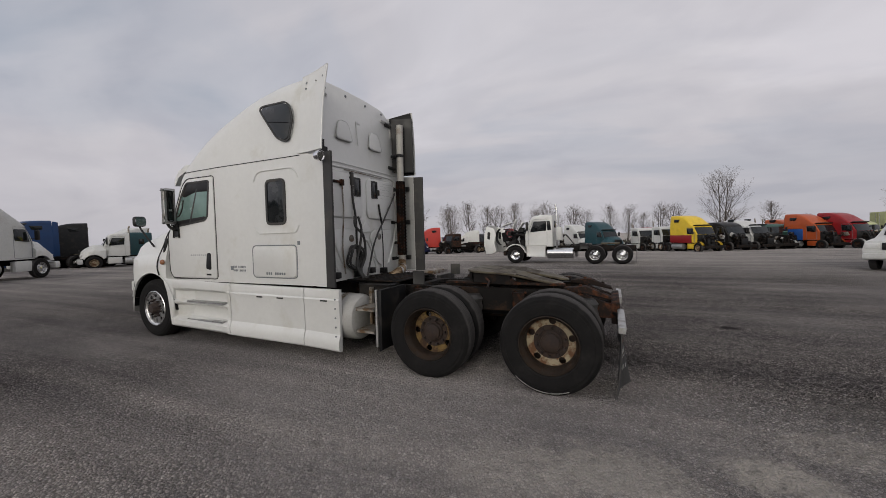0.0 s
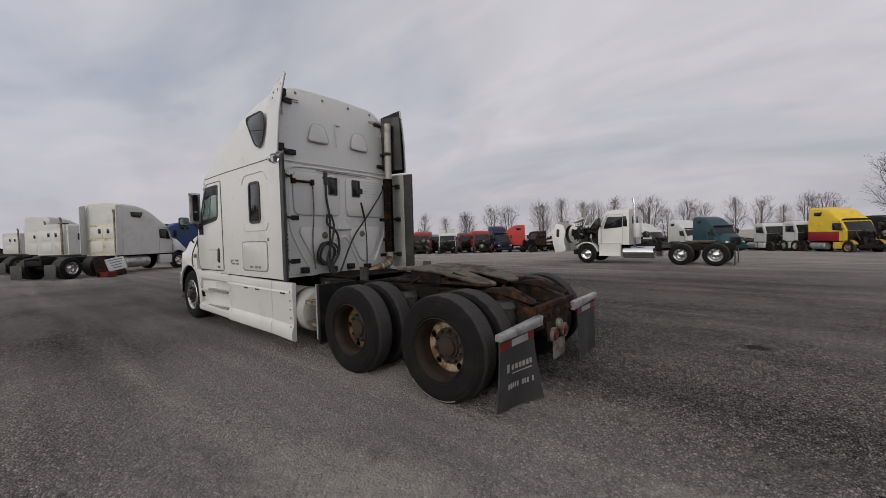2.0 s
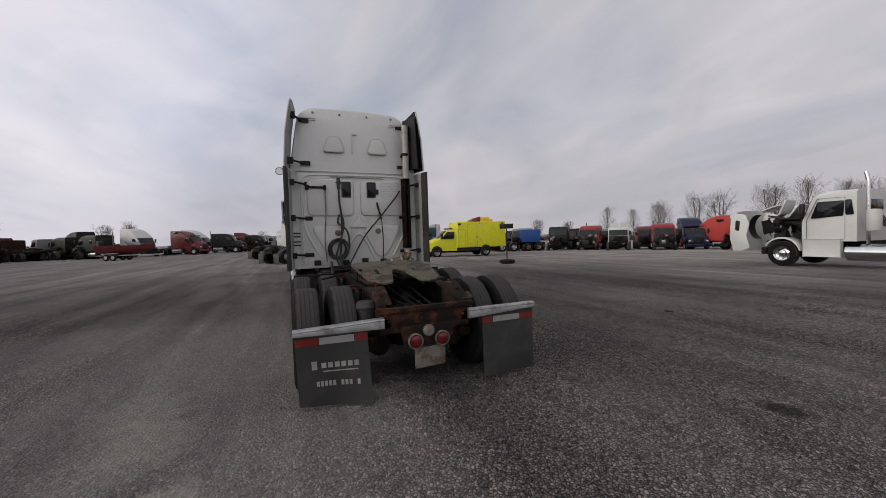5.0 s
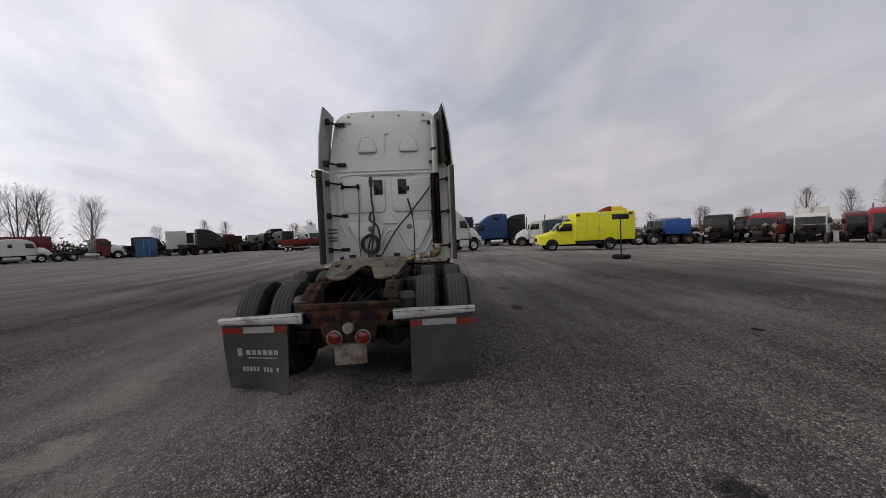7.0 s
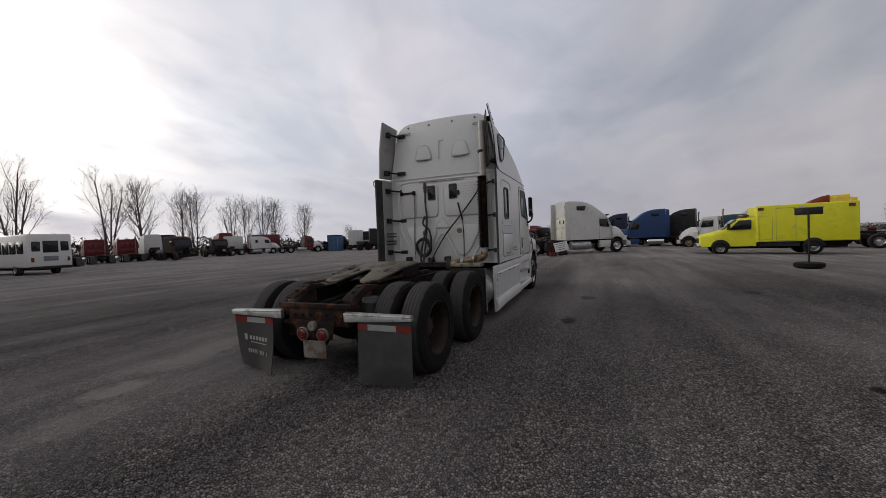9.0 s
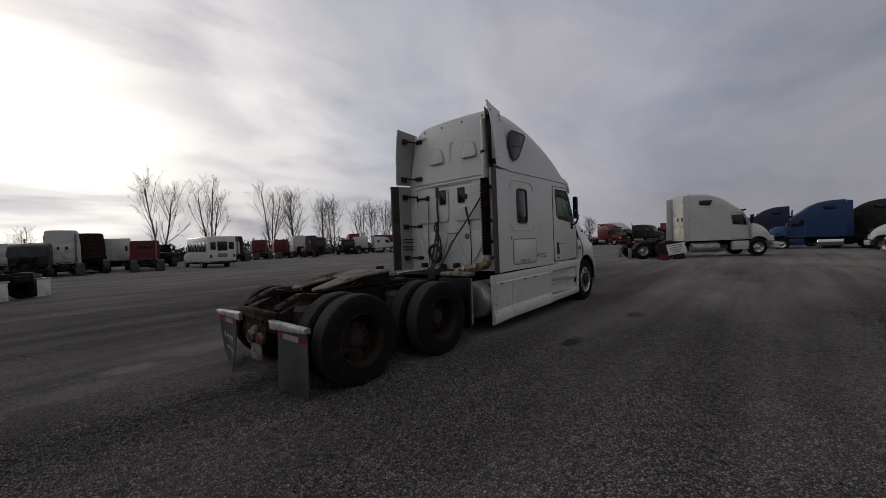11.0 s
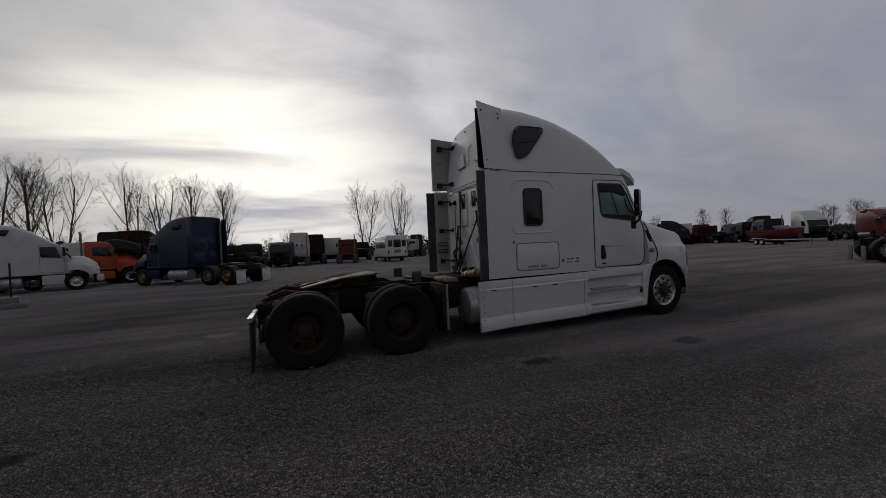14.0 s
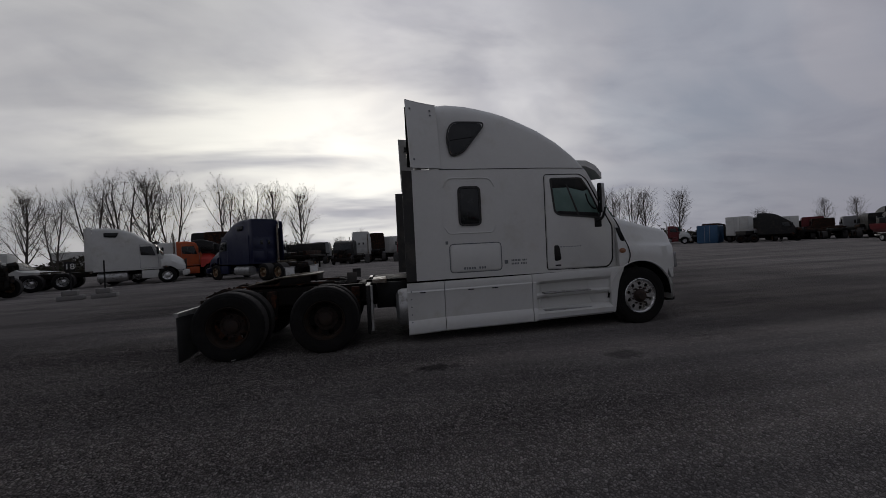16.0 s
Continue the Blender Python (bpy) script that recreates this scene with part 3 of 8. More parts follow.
def shell_section(x):
    zt = interp(x, ROOF)
    w = interp(x, [(-5.7, 1.04), (-5.3, 1.12), (-4.9, 1.15), (-2.37, 1.15)])
    lean = max(0.0, zt - 2.75) * 0.12
    r = 0.10 + 0.22 * min(1.0, max(0.0, zt - 2.75) / 0.9)
    side = [(w, 1.0), (w, 1.5), (w, min(2.1, zt - r)), (w, min(2.74, zt - r))]
    top_y = w - lean
    arc = [(top_y - r * (1 - math.cos(a)), zt - r + r * math.sin(a)) for a in (radians(q) for q in (0, 18, 36, 54, 72, 90))]
    half = side + arc + [(0.35, zt + 0.018)]
    ring = half + [(0.0, zt + 0.022)] + [(-y, z) for y, z in half[::-1]]
    return [(x, y, z) for y, z in ring]


def build_cab():
    bm = bmesh.new()
    xs = [-5.66, -5.55, -5.45, -5.35, -5.25, -5.15, -5.08, -5.0, -4.9, -4.82, -4.7, -4.58, -4.44, -4.29, -4.1, -3.92, -3.74, -3.55, -3.3, -3.09, -2.9, -2.7, -2.5, -2.4, REAR_X]
    rows = [shell_section(x) for x in xs]
    # the last row rounds the rear edge of the roof
    rows[-1] = [(x, y * 0.985, z if z < 1.05 else z - 0.03 * (z > 3.0)) for x, y, z in rows[-1]]
    rows = [[(x - wall_lean(x, z), y, z) for x, y, z in row] for row in rows]
    loft(bm, rows)
    body = part("cab_shell", bm, M["white"], truck, "white painted cab and sleeper shell", angle=40)
    for s in (-1, 1):
        # roof seam along the side and up the door
        bm = bmesh.new()
        tube(bm, [(x, s * (SIDE + 0.001), 2.745 - 0.02 * max(0, -4.3 - x)) for x in (-2.53, -3.4, -4.2, -4.6, -5.0)], 0.006, 6)
        part("roof_seam", bm, M["black"], body, "dark seam between roof and cab")
        # triangular roof window
        poly = rounded([(-3.34, 3.51), (-2.78, 3.51), (-2.69, 3.28), (-2.75, 2.97), (-2.93, 3.03)], 0.16, 7)
        tilt = Matrix.Translation((0, s * 1.158, 2.75)) @ Matrix.Rotation(s * math.atan(0.10), 4, "X") @ Matrix.Translation((0, 0, -2.75))
        bm = bmesh.new()
        prism(bm, poly, -0.008 * s, 0.006 * s, 0.003)
        bmesh.ops.transform(bm, matrix=tilt, verts=bm.verts)
        win = part("roof_window", bm, M["glass"], body, "dark triangular sleeper window")
        bm = bmesh.new()
        frame_strip(bm, rounded([(-3.38, 3.535), (-2.76, 3.535), (-2.66, 3.28), (-2.72, 2.935), (-2.94, 3.0)], 0.17, 7), 0.022, -0.006 * s, 0.009 * s)
        bmesh.ops.transform(bm, matrix=tilt, verts=bm.verts)
        part("window_seal", bm, M["rubber"], win)
        bm = bmesh.new()
        tube(bm, [tilt @ Vector((x, s * 0.009, z)) for x, z in ((-2.74, 3.22), (-3.14, 3.28))], 0.006, 6)
        part("window_bar", bm, M["black"], win)
        # rounded sleeper window in a pressed surround
        bm = bmesh.new()
        prism(bm, rounded([(-3.155, 2.44), (-2.835, 2.44), (-2.835, 1.86), (-3.155, 1.86)], 0.07, 5), s * (SIDE - 0.01), s * (SIDE + 0.008), 0.003)
        win = part("sleeper_window", bm, M["glass"], body, "dark rounded sleeper window")
        bm = bmesh.new()
        frame_strip(bm, rounded([(-3.185, 2.47), (-2.805, 2.47), (-2.805, 1.83), (-3.185, 1.83)], 0.09, 5), 0.035, s * (SIDE - 0.005), s * (SIDE + 0.014))
        part("window_seal", bm, M["rubber"], win)
        bm = bmesh.new()
        for z, dz in ((2.60, -0.14), (1.72, 0.10)):
            tube(bm, smooth_path([(-3.42, s * SIDE, z + dz), (-3.36, s * SIDE, z - 0.01 + 0.2 * dz), (-3.25, s * SIDE, z), (-2.98, s * SIDE, z), (-2.72, s * SIDE, z), (-2.64, s * SIDE, z - 0.01 + 0.2 * dz), (-2.58, s * SIDE, z + dz)], 5), 0.012, 6)
        pieces("pressed_surround", bm, M["white"], body)
        # luggage door
        bm = bmesh.new()
        prism(bm, rounded([(-3.48, 1.535), (-2.65, 1.535), (-2.65, 1.105), (-3.48, 1.105)], 0.07, 5), s * (SIDE - 0.01), s * (SIDE + 0.012), 0.008)
        hatch = part("luggage_door", bm, M["white"], body, "white luggage compartment door")
        bm = bmesh.new()
        frame_strip(bm, rounded([(-3.50, 1.555), (-2.63, 1.555), (-2.63, 1.085), (-3.50, 1.085)], 0.08, 5), 0.014, s * (SIDE - 0.004), s * (SIDE + 0.004))
        part("door_gap", bm, M["ink"], hatch)
        bm = bmesh.new()
        for k in range(9):
            if k not in (3,):
                box(bm, -3.22 + k * 0.042, -3.19 + k * 0.042, s * (SIDE + 0.012), s * (SIDE + 0.0135), 1.135, 1.17)
        part("lettering", bm, M["ink"], hatch, "small dark lettering")
        # company numbers and stickers behind the door
        bm = bmesh.new()
        for r_ in range(2):
            for k in range(10):
                if k != 4 - r_:
                    box(bm, -3.92 + k * 0.027, -3.902 + k * 0.027, s * (SIDE + 0.001), s * (SIDE + 0.003), 1.17 + r_ * 0.055, 1.20 + r_ * 0.055)
        part("lettering", bm, M["ink"], body, "small dark lettering")
        part("sticker", bx(-3.60 if s > 0 else -3.98, -3.54 if s > 0 else -3.92, s * SIDE, s * (SIDE + 0.003), 1.19, 1.25, 0), M["ink"], body, "small square sticker")
        part("sticker", bx(-2.62, -2.575, s * SIDE, s * (SIDE + 0.004), 1.55, 1.60, 0.002), M["ink"], body, "small square sticker")
        # door
        poly = rounded([(-4.30, 2.62), (-4.29, 1.06), (-5.38, 1.05), (-5.46, 1.15), (-5.48, 1.72), (-5.30, 2.05), (-5.05, 2.52), (-4.93, 2.62)], 0.06, 4)
        bm = bmesh.new()
        prism(bm, poly, s * (SIDE - 0.07), s * (SIDE + 0.012), 0.010)
        door = part("door", bm, M["white"], body, "white cab door, shut")
        bm = bmesh.new()
        frame_strip(bm, rounded([(-4.28, 2.64), (-4.27, 1.04), (-5.39, 1.03), (-5.485, 1.145), (-5.505, 1.73), (-5.32, 2.06), (-5.065, 2.54), (-4.94, 2.64)], 0.06, 4), 0.012, s * (SIDE - 0.06), s * (SIDE + 0.005))
        part("door_gap", bm, M["black"], door)
        glass = rounded([(-4.40, 2.55), (-4.46, 2.02), (-4.52, 1.97), (-5.22, 1.90), (-5.27, 1.95), (-5.06, 2.36), (-4.93, 2.55)], 0.05, 4)
        bm = bmesh.new()
        prism(bm, glass, s * (SIDE - 0.02), s * (SIDE + 0.016), 0.003)
        pane = part("door_window", bm, M["cabglass"], door, "greenish cab door window")
        bm = bmesh.new()
        frame_strip(bm, rounded([(-4.375, 2.575), (-4.435, 2.01), (-4.51, 1.945), (-5.235, 1.872), (-5.30, 1.935), (-5.085, 2.375), (-4.945, 2.575)], 0.05, 4), 0.03, s * (SIDE), s * (SIDE + 0.022))
        part("window_seal", bm, M["rubber"], pane)
        part("window_divider", prism(bmesh.new(), [(-4.66, 2.46), (-4.69, 2.46), (-4.90, 1.93), (-4.86, 1.93)], s * SIDE, s * (SIDE + 0.018), 0.002), M["rubber"], pane)
        part("sun_shade", prism(bmesh.new(), rounded([(-4.395, 2.56), (-4.41, 2.40), (-4.70, 2.41), (-4.98, 2.34), (-5.06, 2.37), (-4.94, 2.56)], 0.03), s * SIDE, s * (SIDE + 0.0175), 0.002), M["black"], pane, "dark folded shade behind the glass")
        part("grab_handle", tube(bmesh.new(), smooth_path([(-5.02, s * (SIDE + 0.017), 2.30), (-5.06, s * (SIDE + 0.017), 2.16), (-5.14, s * (SIDE + 0.017), 2.06), (-5.20, s * (SIDE + 0.017), 2.04)], 5), 0.012, 6), M["black"], pane)
        part("door_sill", prism(bmesh.new(), [(-4.47, 2.01), (-4.52, 1.97), (-5.22, 1.90), (-5.25, 1.94), (-5.23, 1.97), (-4.54, 2.02)], s * SIDE, s * (SIDE + 0.0172), 0.002), M["black"], pane)
        bm = bmesh.new()
        prism(bm, rounded([(-4.41, 1.45), (-4.50, 1.45), (-4.535, 1.20), (-4.41, 1.18)], 0.04), s * SIDE, s * (SIDE + 0.02), 0.006)
        part("door_handle", bm, M["black"], door, "black recessed door handle")
        bm = bmesh.new()
        for k in range(8):
            box(bm, -4.55 - k * 0.05, -4.52 - k * 0.05, s * (SIDE + 0.012), s * (SIDE + 0.0135), 1.41, 1.425)
        part("lettering", bm, M["ink"], door, "faint lettering")
        part("door_badge", bx(-4.52, -4.42, s * (SIDE + 0.012), s * (SIDE + 0.017), 1.10, 1.125, 0.003), M["black"], door)
        # mirror on its arm
        bm = bmesh.new()
        mx = -5.22
        tube(bm, smooth_path([(mx - 0.02, s * 1.12, 1.85), (mx, s * 1.20, 1.83), (mx - 0.04, s * 1.27, 1.90), (mx - 0.06, s * 1.30, 2.05)], 5), 0.022, 8)
        arm = part("mirror_arm", bm, M["black"], body, "black mirror arm")
        part("arm_foot", bx(mx - 0.08, mx + 0.06, s * 1.10, s * 1.17, 1.72, 1.90, 0.02), M["black"], arm)
        bm = bmesh.new()
        box(bm, mx - 0.08, mx, s * 1.21, s * 1.305, 1.96, 2.46, 0.035, 3)
        mirror = part("mirror", bm, M["alu"], body, "tall silver-backed door mirror")
        bm = bmesh.new()
        prism(bm, rounded([(s * 1.226, 2.44), (s * 1.292, 2.44), (s * 1.292, 2.16), (s * 1.226, 2.16)], 0.03), mx + 0.001, mx + 0.006, plane="yz")
        prism(bm, rounded([(s * 1.226, 2.13), (s * 1.292, 2.13), (s * 1.292, 1.985), (s * 1.226, 1.985)], 0.03), mx + 0.001, mx + 0.006, plane="yz")
        pieces("mirror_glass", bm, M["glass"], mirror)
        part("mirror_rim", frame_strip(bmesh.new(), rounded([(s * 1.21, 2.46), (s * 1.305, 2.46), (s * 1.305, 1.96), (s * 1.21, 1.96)], 0.04), 0.02, mx - 0.01, mx + 0.012, plane="yz"), M["black"], mirror)
        # cowl vent and side marker
        bm = bmesh.new()
        prism(bm, [(-5.60, 1.70), (-5.67, 1.70), (-5.75, 1.46), (-5.67, 1.46)], s * 1.075, s * 1.11, 0.004)
        part("cowl_vent", bm, M["black"], body)
        bm = bmesh.new()
        lathe(bm, [(0.045, 0.0), (0.042, 0.016), (0.02, 0.024)], "y", (-5.66, 0, 1.30), 16)
        for v in bm.verts:
            v.co.x = -5.66 + (v.co.x + 5.66) * 1.3
            v.co.y = s * (1.168 + v.co.y)
        part("marker_lamp", bm, M["amber"], body, "amber side marker lamp")
    bm = bmesh.new()
    rows = []
    for x, z, w in ((-4.94, 2.90, 1.0), (-5.12, 2.885, 1.05), (-5.28, 2.80, 1.07), (-5.40, 2.665, 1.06)):
        rows.append([(x - 0.10 * (1 - (y / 1.07) ** 2), y * w / 1.07, z + 0.07 * (1 - (y / 1.07) ** 2)) for y in np.linspace(-1.07, 1.07, 13)] + [(x - 0.10 * (1 - (y / 1.07) ** 2), y * w / 1.07, z - 0.10 + 0.07 * (1 - (y / 1.07) ** 2)) for y in np.linspace(1.07, -1.07, 13)])
    loft(bm, rows, True, True)
    part("sun_visor", bm, M["white"], body, "white sun visor over the windscreen")
    bm = bmesh.new()
    rows = []
    for x, z, w in ((-5.12, 2.58, 1.0), (-5.63, 1.86, 0.98)):
        rows.append([(x - 0.03, y * w, z + 0.03) for y in np.linspace(-1, 1, 9)])
    loft(bm, rows, False)
    bmesh.ops.solidify(bm, geom=bm.faces[:], thickness=0.01)
    part("windscreen", bm, M["cabglass"], body, "large windscreen")
    return body


cab = build_cab()


def build_front():
    hood = bmesh.new()
    top = [(-6.82, 0.98), (-6.815, 1.25), (-6.80, 1.47), (-6.76, 1.59), (-6.69, 1.655), (-6.5, 1.71), (-6.3, 1.765), (-6.0, 1.85), (-5.8, 1.905), (-5.58, 1.965)]
    rows = []
    xs = [-6.82, -6.81, -6.79, -6.75, -6.70, -6.63] + [-6.56 + 0.06 * k for k in range(17)]
    for x in xs:
        zt = interp(x, top)
        dx = x - FRONT
        low = 0.50 + math.sqrt(max(0.0, 0.60 ** 2 - dx * dx)) if abs(dx) < 0.56 else (0.93 if dx < 0 else 0.80)
        low = min(low, zt - 0.06)
        w = interp(x, [(-6.82, 0.92), (-6.78, 1.03), (-6.68, 1.11), (-6.5, 1.17), (-6.0, 1.19), (-5.6, 1.16)])
        # fender crest, then a hollow up to the narrower hood top
        k = interp(x, [(-6.82, 0.35), (-6.5, 1.0), (-5.95, 1.0), (-5.62, 0.3)])
        sh = max(low + 0.03, min(1.34, zt - 0.30))
        up = zt - sh
        half = [(w - 0.05, low), (w, low + 0.012), (w, low + 0.5 * (sh - low)), (w - 0.015, sh), (w - 0.07 * k, sh + 0.10 * up), (w - 0.13 * k, sh + 0.22 * up), (w - 0.05 - 0.15 * k, sh + 0.70 * up), (w - 0.10 - 0.18 * k, sh + 0.90 * up), (w - 0.26 - 0.18 * k, zt - 0.006), (0.3, zt + 0.02), (0, zt + 0.025)]
        rows.append([(x, y, z) for y, z in half] + [(x, -y, z) for y, z in half[-2::-1]])
    loft(hood, rows)
    h = part("hood", hood, M["white"], truck, "white hood with wheel arches", angle=50)
    bm = bmesh.new()
    def bowed(bm, z0, z1, nose, r):
        rows = []
        for y in np.linspace(-1.16, 1.16, 17):
            f = nose + 0.22 * (abs(y) / 1.16) ** 4
            rows.append([(f + r, y, z0), (f, y, z0 + r), (f, y, z1 - r), (f + r, y, z1), (-6.54, y, z1), (-6.60, y, z0)])
        loft(bm, rows, True, True)
        return bm
    bowed(bm, 0.78, 0.95, -6.86, 0.02)
    bumper = part("bumper", bm, M["white"], truck, "white plastic front bumper")
    part("bumper_apron", bowed(bmesh.new(), 0.40, 0.778, -6.84, 0.03), M["inner"], bumper, "grey plastic lower bumper")
    part("bumper_step", bx(-6.80, -6.62, -1.0, 1.0, 0.34, 0.42, 0.03), M["black"], bumper)
    for s in (-1, 1):
        bm = bmesh.new()
        prism(bm, rounded([(-6.83, 0.94), (-6.66, 0.935), (-6.66, 1.0), (-6.76, 1.22), (-6.815, 1.22)], 0.04), s * 0.80, s * 1.055, 0.03, 3)
        part("headlamp", bm, M["lamp_glass"], h, "clear swept-back headlamp")
        # dark joint between hood and cab, from the cowl down to the arch
        bm = bmesh.new()
        tube(bm, smooth_path([(-5.60, s * 0.95, 1.94), (-5.64, s * 1.06, 1.80), (-5.70, s * 1.115, 1.58), (-5.77, s * 1.172, 1.36), (-5.79, s * 1.186, 1.2), (-5.74, s * 1.182, 1.05)], 5), 0.010, 6)
        part("hood_joint", bm, M["black"], h, "dark joint behind the hood")
        # inner wheel housing
        bm = bmesh.new()
        rows = []
        for a in np.linspace(0, math.pi, 13):
            rows.append([(FRONT - 0.60 * math.cos(a), s * y, 0.50 + 0.60 * math.sin(a)) for y in (0.62, 0.9, 1.16)])
        loft(bm, rows, False)
        bmesh.ops.solidify(bm, geom=bm.faces[:], thickness=0.012)
        part("wheel_liner", bm, M["black"], h)
        bm = bmesh.new()
        tube(bm, [(FRONT + 0.615 * math.cos(a), s * 1.183, 0.50 + 0.615 * math.sin(a)) for a in np.linspace(0.15, math.pi - 0.3, 24)], 0.010, 8)
        part("arch_lip", bm, M["white"], h)
    bm = bmesh.new()
    for k in range(9):
        box(bm, -6.79, -6.75, -0.55, 0.55, 0.93 + k * 0.05, 0.95 + k * 0.05, 0.005)
    pieces("grille", bm, M["black"], h, "dark slatted grille")
    # round-cornered mirror on a stalk over the driver's fender
    stalk = part("fender_mirror_stalk", tube(bmesh.new(), smooth_path([(-6.10, -1.05, 1.56), (-6.22, -1.10, 1.74), (-6.34, -1.13, 1.90), (-6.36, -1.13, 1.98)], 5), 0.016, 8), M["black"], h, "black stalk over the fender")
    part("fender_mirror", bx(-6.40, -6.30, -1.23, -1.04, 1.92, 2.10, 0.045, 4), M["black"], stalk, "black convex fender mirror")
    part("fender_mirror_glass", prism(bmesh.new(), rounded([(-1.215, 2.08), (-1.055, 2.08), (-1.055, 1.94), (-1.215, 1.94)], 0.045), -6.301, -6.295, plane="yz"), M["chrome"], stalk, "mirror glass")


build_front()


def build_skirts():
    for s in (-1, 1):
        def panel(x0, x1, top0, top1, b0, b1, name, label):
            rows = []
            for x, zt, zb in ((x0, top0, b0), (x1, top1, b1)):
                prof = [(1.165, zt), (1.175, zt - 0.03), (1.170, zt - 0.12), (1.185, zt - 0.14), (1.175, zt - 0.20), (1.165, zb + 0.22), (1.185, zb + 0.18), (1.205, zb + 0.10), (1.195, zb + 0.02), (1.17, zb), (1.13, zb), (1.12, zt)]
                rows.append([(x, s * y, z) for y, z in prof])
            bm = bmesh.new()
            loft(bm, rows, True, True)
            return part(name, bm, M["white"], truck, label, angle=25)
        a = panel(-1.93, -2.515, 0.965, 0.97, 0.16, 0.185, "skirt_panel", "white rear side skirt panel with scuffed edge")
        b = panel(-2.525, -3.985, 0.97, 0.985, 0.185, 0.205, "skirt_panel", "white side skirt panel")
        c = panel(-3.995, -4.06, 0.985, 0.985, 0.205, 0.207, "skirt_panel", "white side skirt panel")
        # stepped part under the door
        rows = []
        for x, k in ((-4.05, 1.0), (-4.12, 1.0), (-4.2, 0.55), (-5.05, 0.55), (-5.2, 0.9), (-5.42, 1.0)):
            d = 0.10 * (1 - k) / 0.45
            prof = [(1.165, 0.99), (1.175, 0.96), (1.17, 0.86), (1.165 - 0.3 * d, 0.84), (1.13 - d, 0.80), (1.13 - d, 0.66), (1.17, 0.63), (1.165 - 0.2 * d, 0.60), (1.12 - d, 0.56), (1.10 - d, 0.40), (1.15, 0.36), (1.205, 0.33), (1.20, 0.25), (1.16, 0.215), (1.05, 0.215), (1.0, 0.9)]
            rows.append([(x, s * y, z + 0.02 * (-4.05 - x)) for y, z in prof])
        bm = bmesh.new()
        loft(bm, rows, True, True)
        st = part("step_panel", bm, M["white"], truck, "white step panel below the door", angle=25)
        bm = bmesh.new()
        prism(bm, [(-5.41, 0.245), (-5.49, 0.25), (-5.52, 0.42), (-5.55, 0.62), (-5.59, 0.80), (-5.67, 0.97), (-5.69, 1.035), (-5.41, 1.02)], s * 1.02, s * 1.172, 0.02, 3)
        part("cab_corner", bm, M["white"], st, "white panel behind the front wheel")
        for z in (0.655, 0.365):
            part("step_tread", bx(-5.05, -4.2, s * 1.06, s * 1.165, z - 0.004, z + 0.018, 0.006), M["alu"], st)
        bm = bmesh.new()
        for k in range(6):
            lathe(bm, [(0.012, 0.0), (0.012, 0.008), (0.004, 0.012)], "y", (-1.99, 0, 0.24 + k * 0.12), 8)
        for v in bm.verts:
            v.co.y = s * (1.178 + v.co.y)
        pieces("bolt", bm, M["ink"], a, "row of dark bolts")
        bm = bmesh.new()
        for x in (-2.22, -3.0, -3.4):
            box(bm, x, x + 0.10, s * 1.18, s * 1.195, 0.81, 0.825, 0.003)
        pieces("latch", bm, M["black"], b, "dark panel latch")
        # fuel tank behind the skirt
        bm = bmesh.new()
        lathe(bm, [(0.02, -1.76), (0.22, -1.765), (0.28, -1.80), (0.305, -1.86), (0.305, -3.6), (0.2, -3.66)], "x", (0, s * 0.82, 0.56), 32)
        tank = part("fuel_tank", bm, M["alu"] if s > 0 else M["inner"], truck, "round fuel tank behind the skirt")
        bm = bmesh.new()
        for x in (-2.05, -2.9):
            lathe(bm, [(0.312, x - 0.04), (0.312, x + 0.04)], "x", (0, s * 0.82, 0.56), 32, False)
        pieces("tank_strap", bm, M["steel"], tank)
        # front fender of the drive wheels and steps behind the cab
        bm = bmesh.new()
        prism(bm, [(-1.36, 0.98), (-1.30, 0.98), (-1.30, 0.25), (-1.34, 0.22)], s * 0.56, s * 1.16, 0.006)
        part("wheel_guard", bm, M["black"], truck, "black rubber guard ahead of the drive wheels")
        bm = bmesh.new()
        tube(bm, [(-1.38, s * 1.14, 0.98), (-1.38, s * 1.14, 0.28)], 0.02, 8)
        pieces("guard_bracket", bm, M["alu"], truck, "bright bent guard bracket")
        part("fender_tab", bx(-1.14, -0.98, s * 0.62, s * 0.635, 1.0, 1.17, 0.004), M["rubber"], truck, "small upright rubber tab over the wheels")
        if s > 0:
            continue
        bm = bmesh.new()
        for z in (0.42, 0.70):
            box(bm, -1.72, -1.45, s * 0.72, s * 1.10, z, z + 0.035, 0.008)
        box(bm, -1.74, -1.70, s * 0.74, s * 0.78, 0.40, 0.95, 0.005)
        box(bm, -1.47, -1.43, s * 0.74, s * 0.78, 0.40, 0.95, 0.005)
        pieces("frame_step", bm, M["steel"], truck, "dull steel frame steps")


build_skirts()


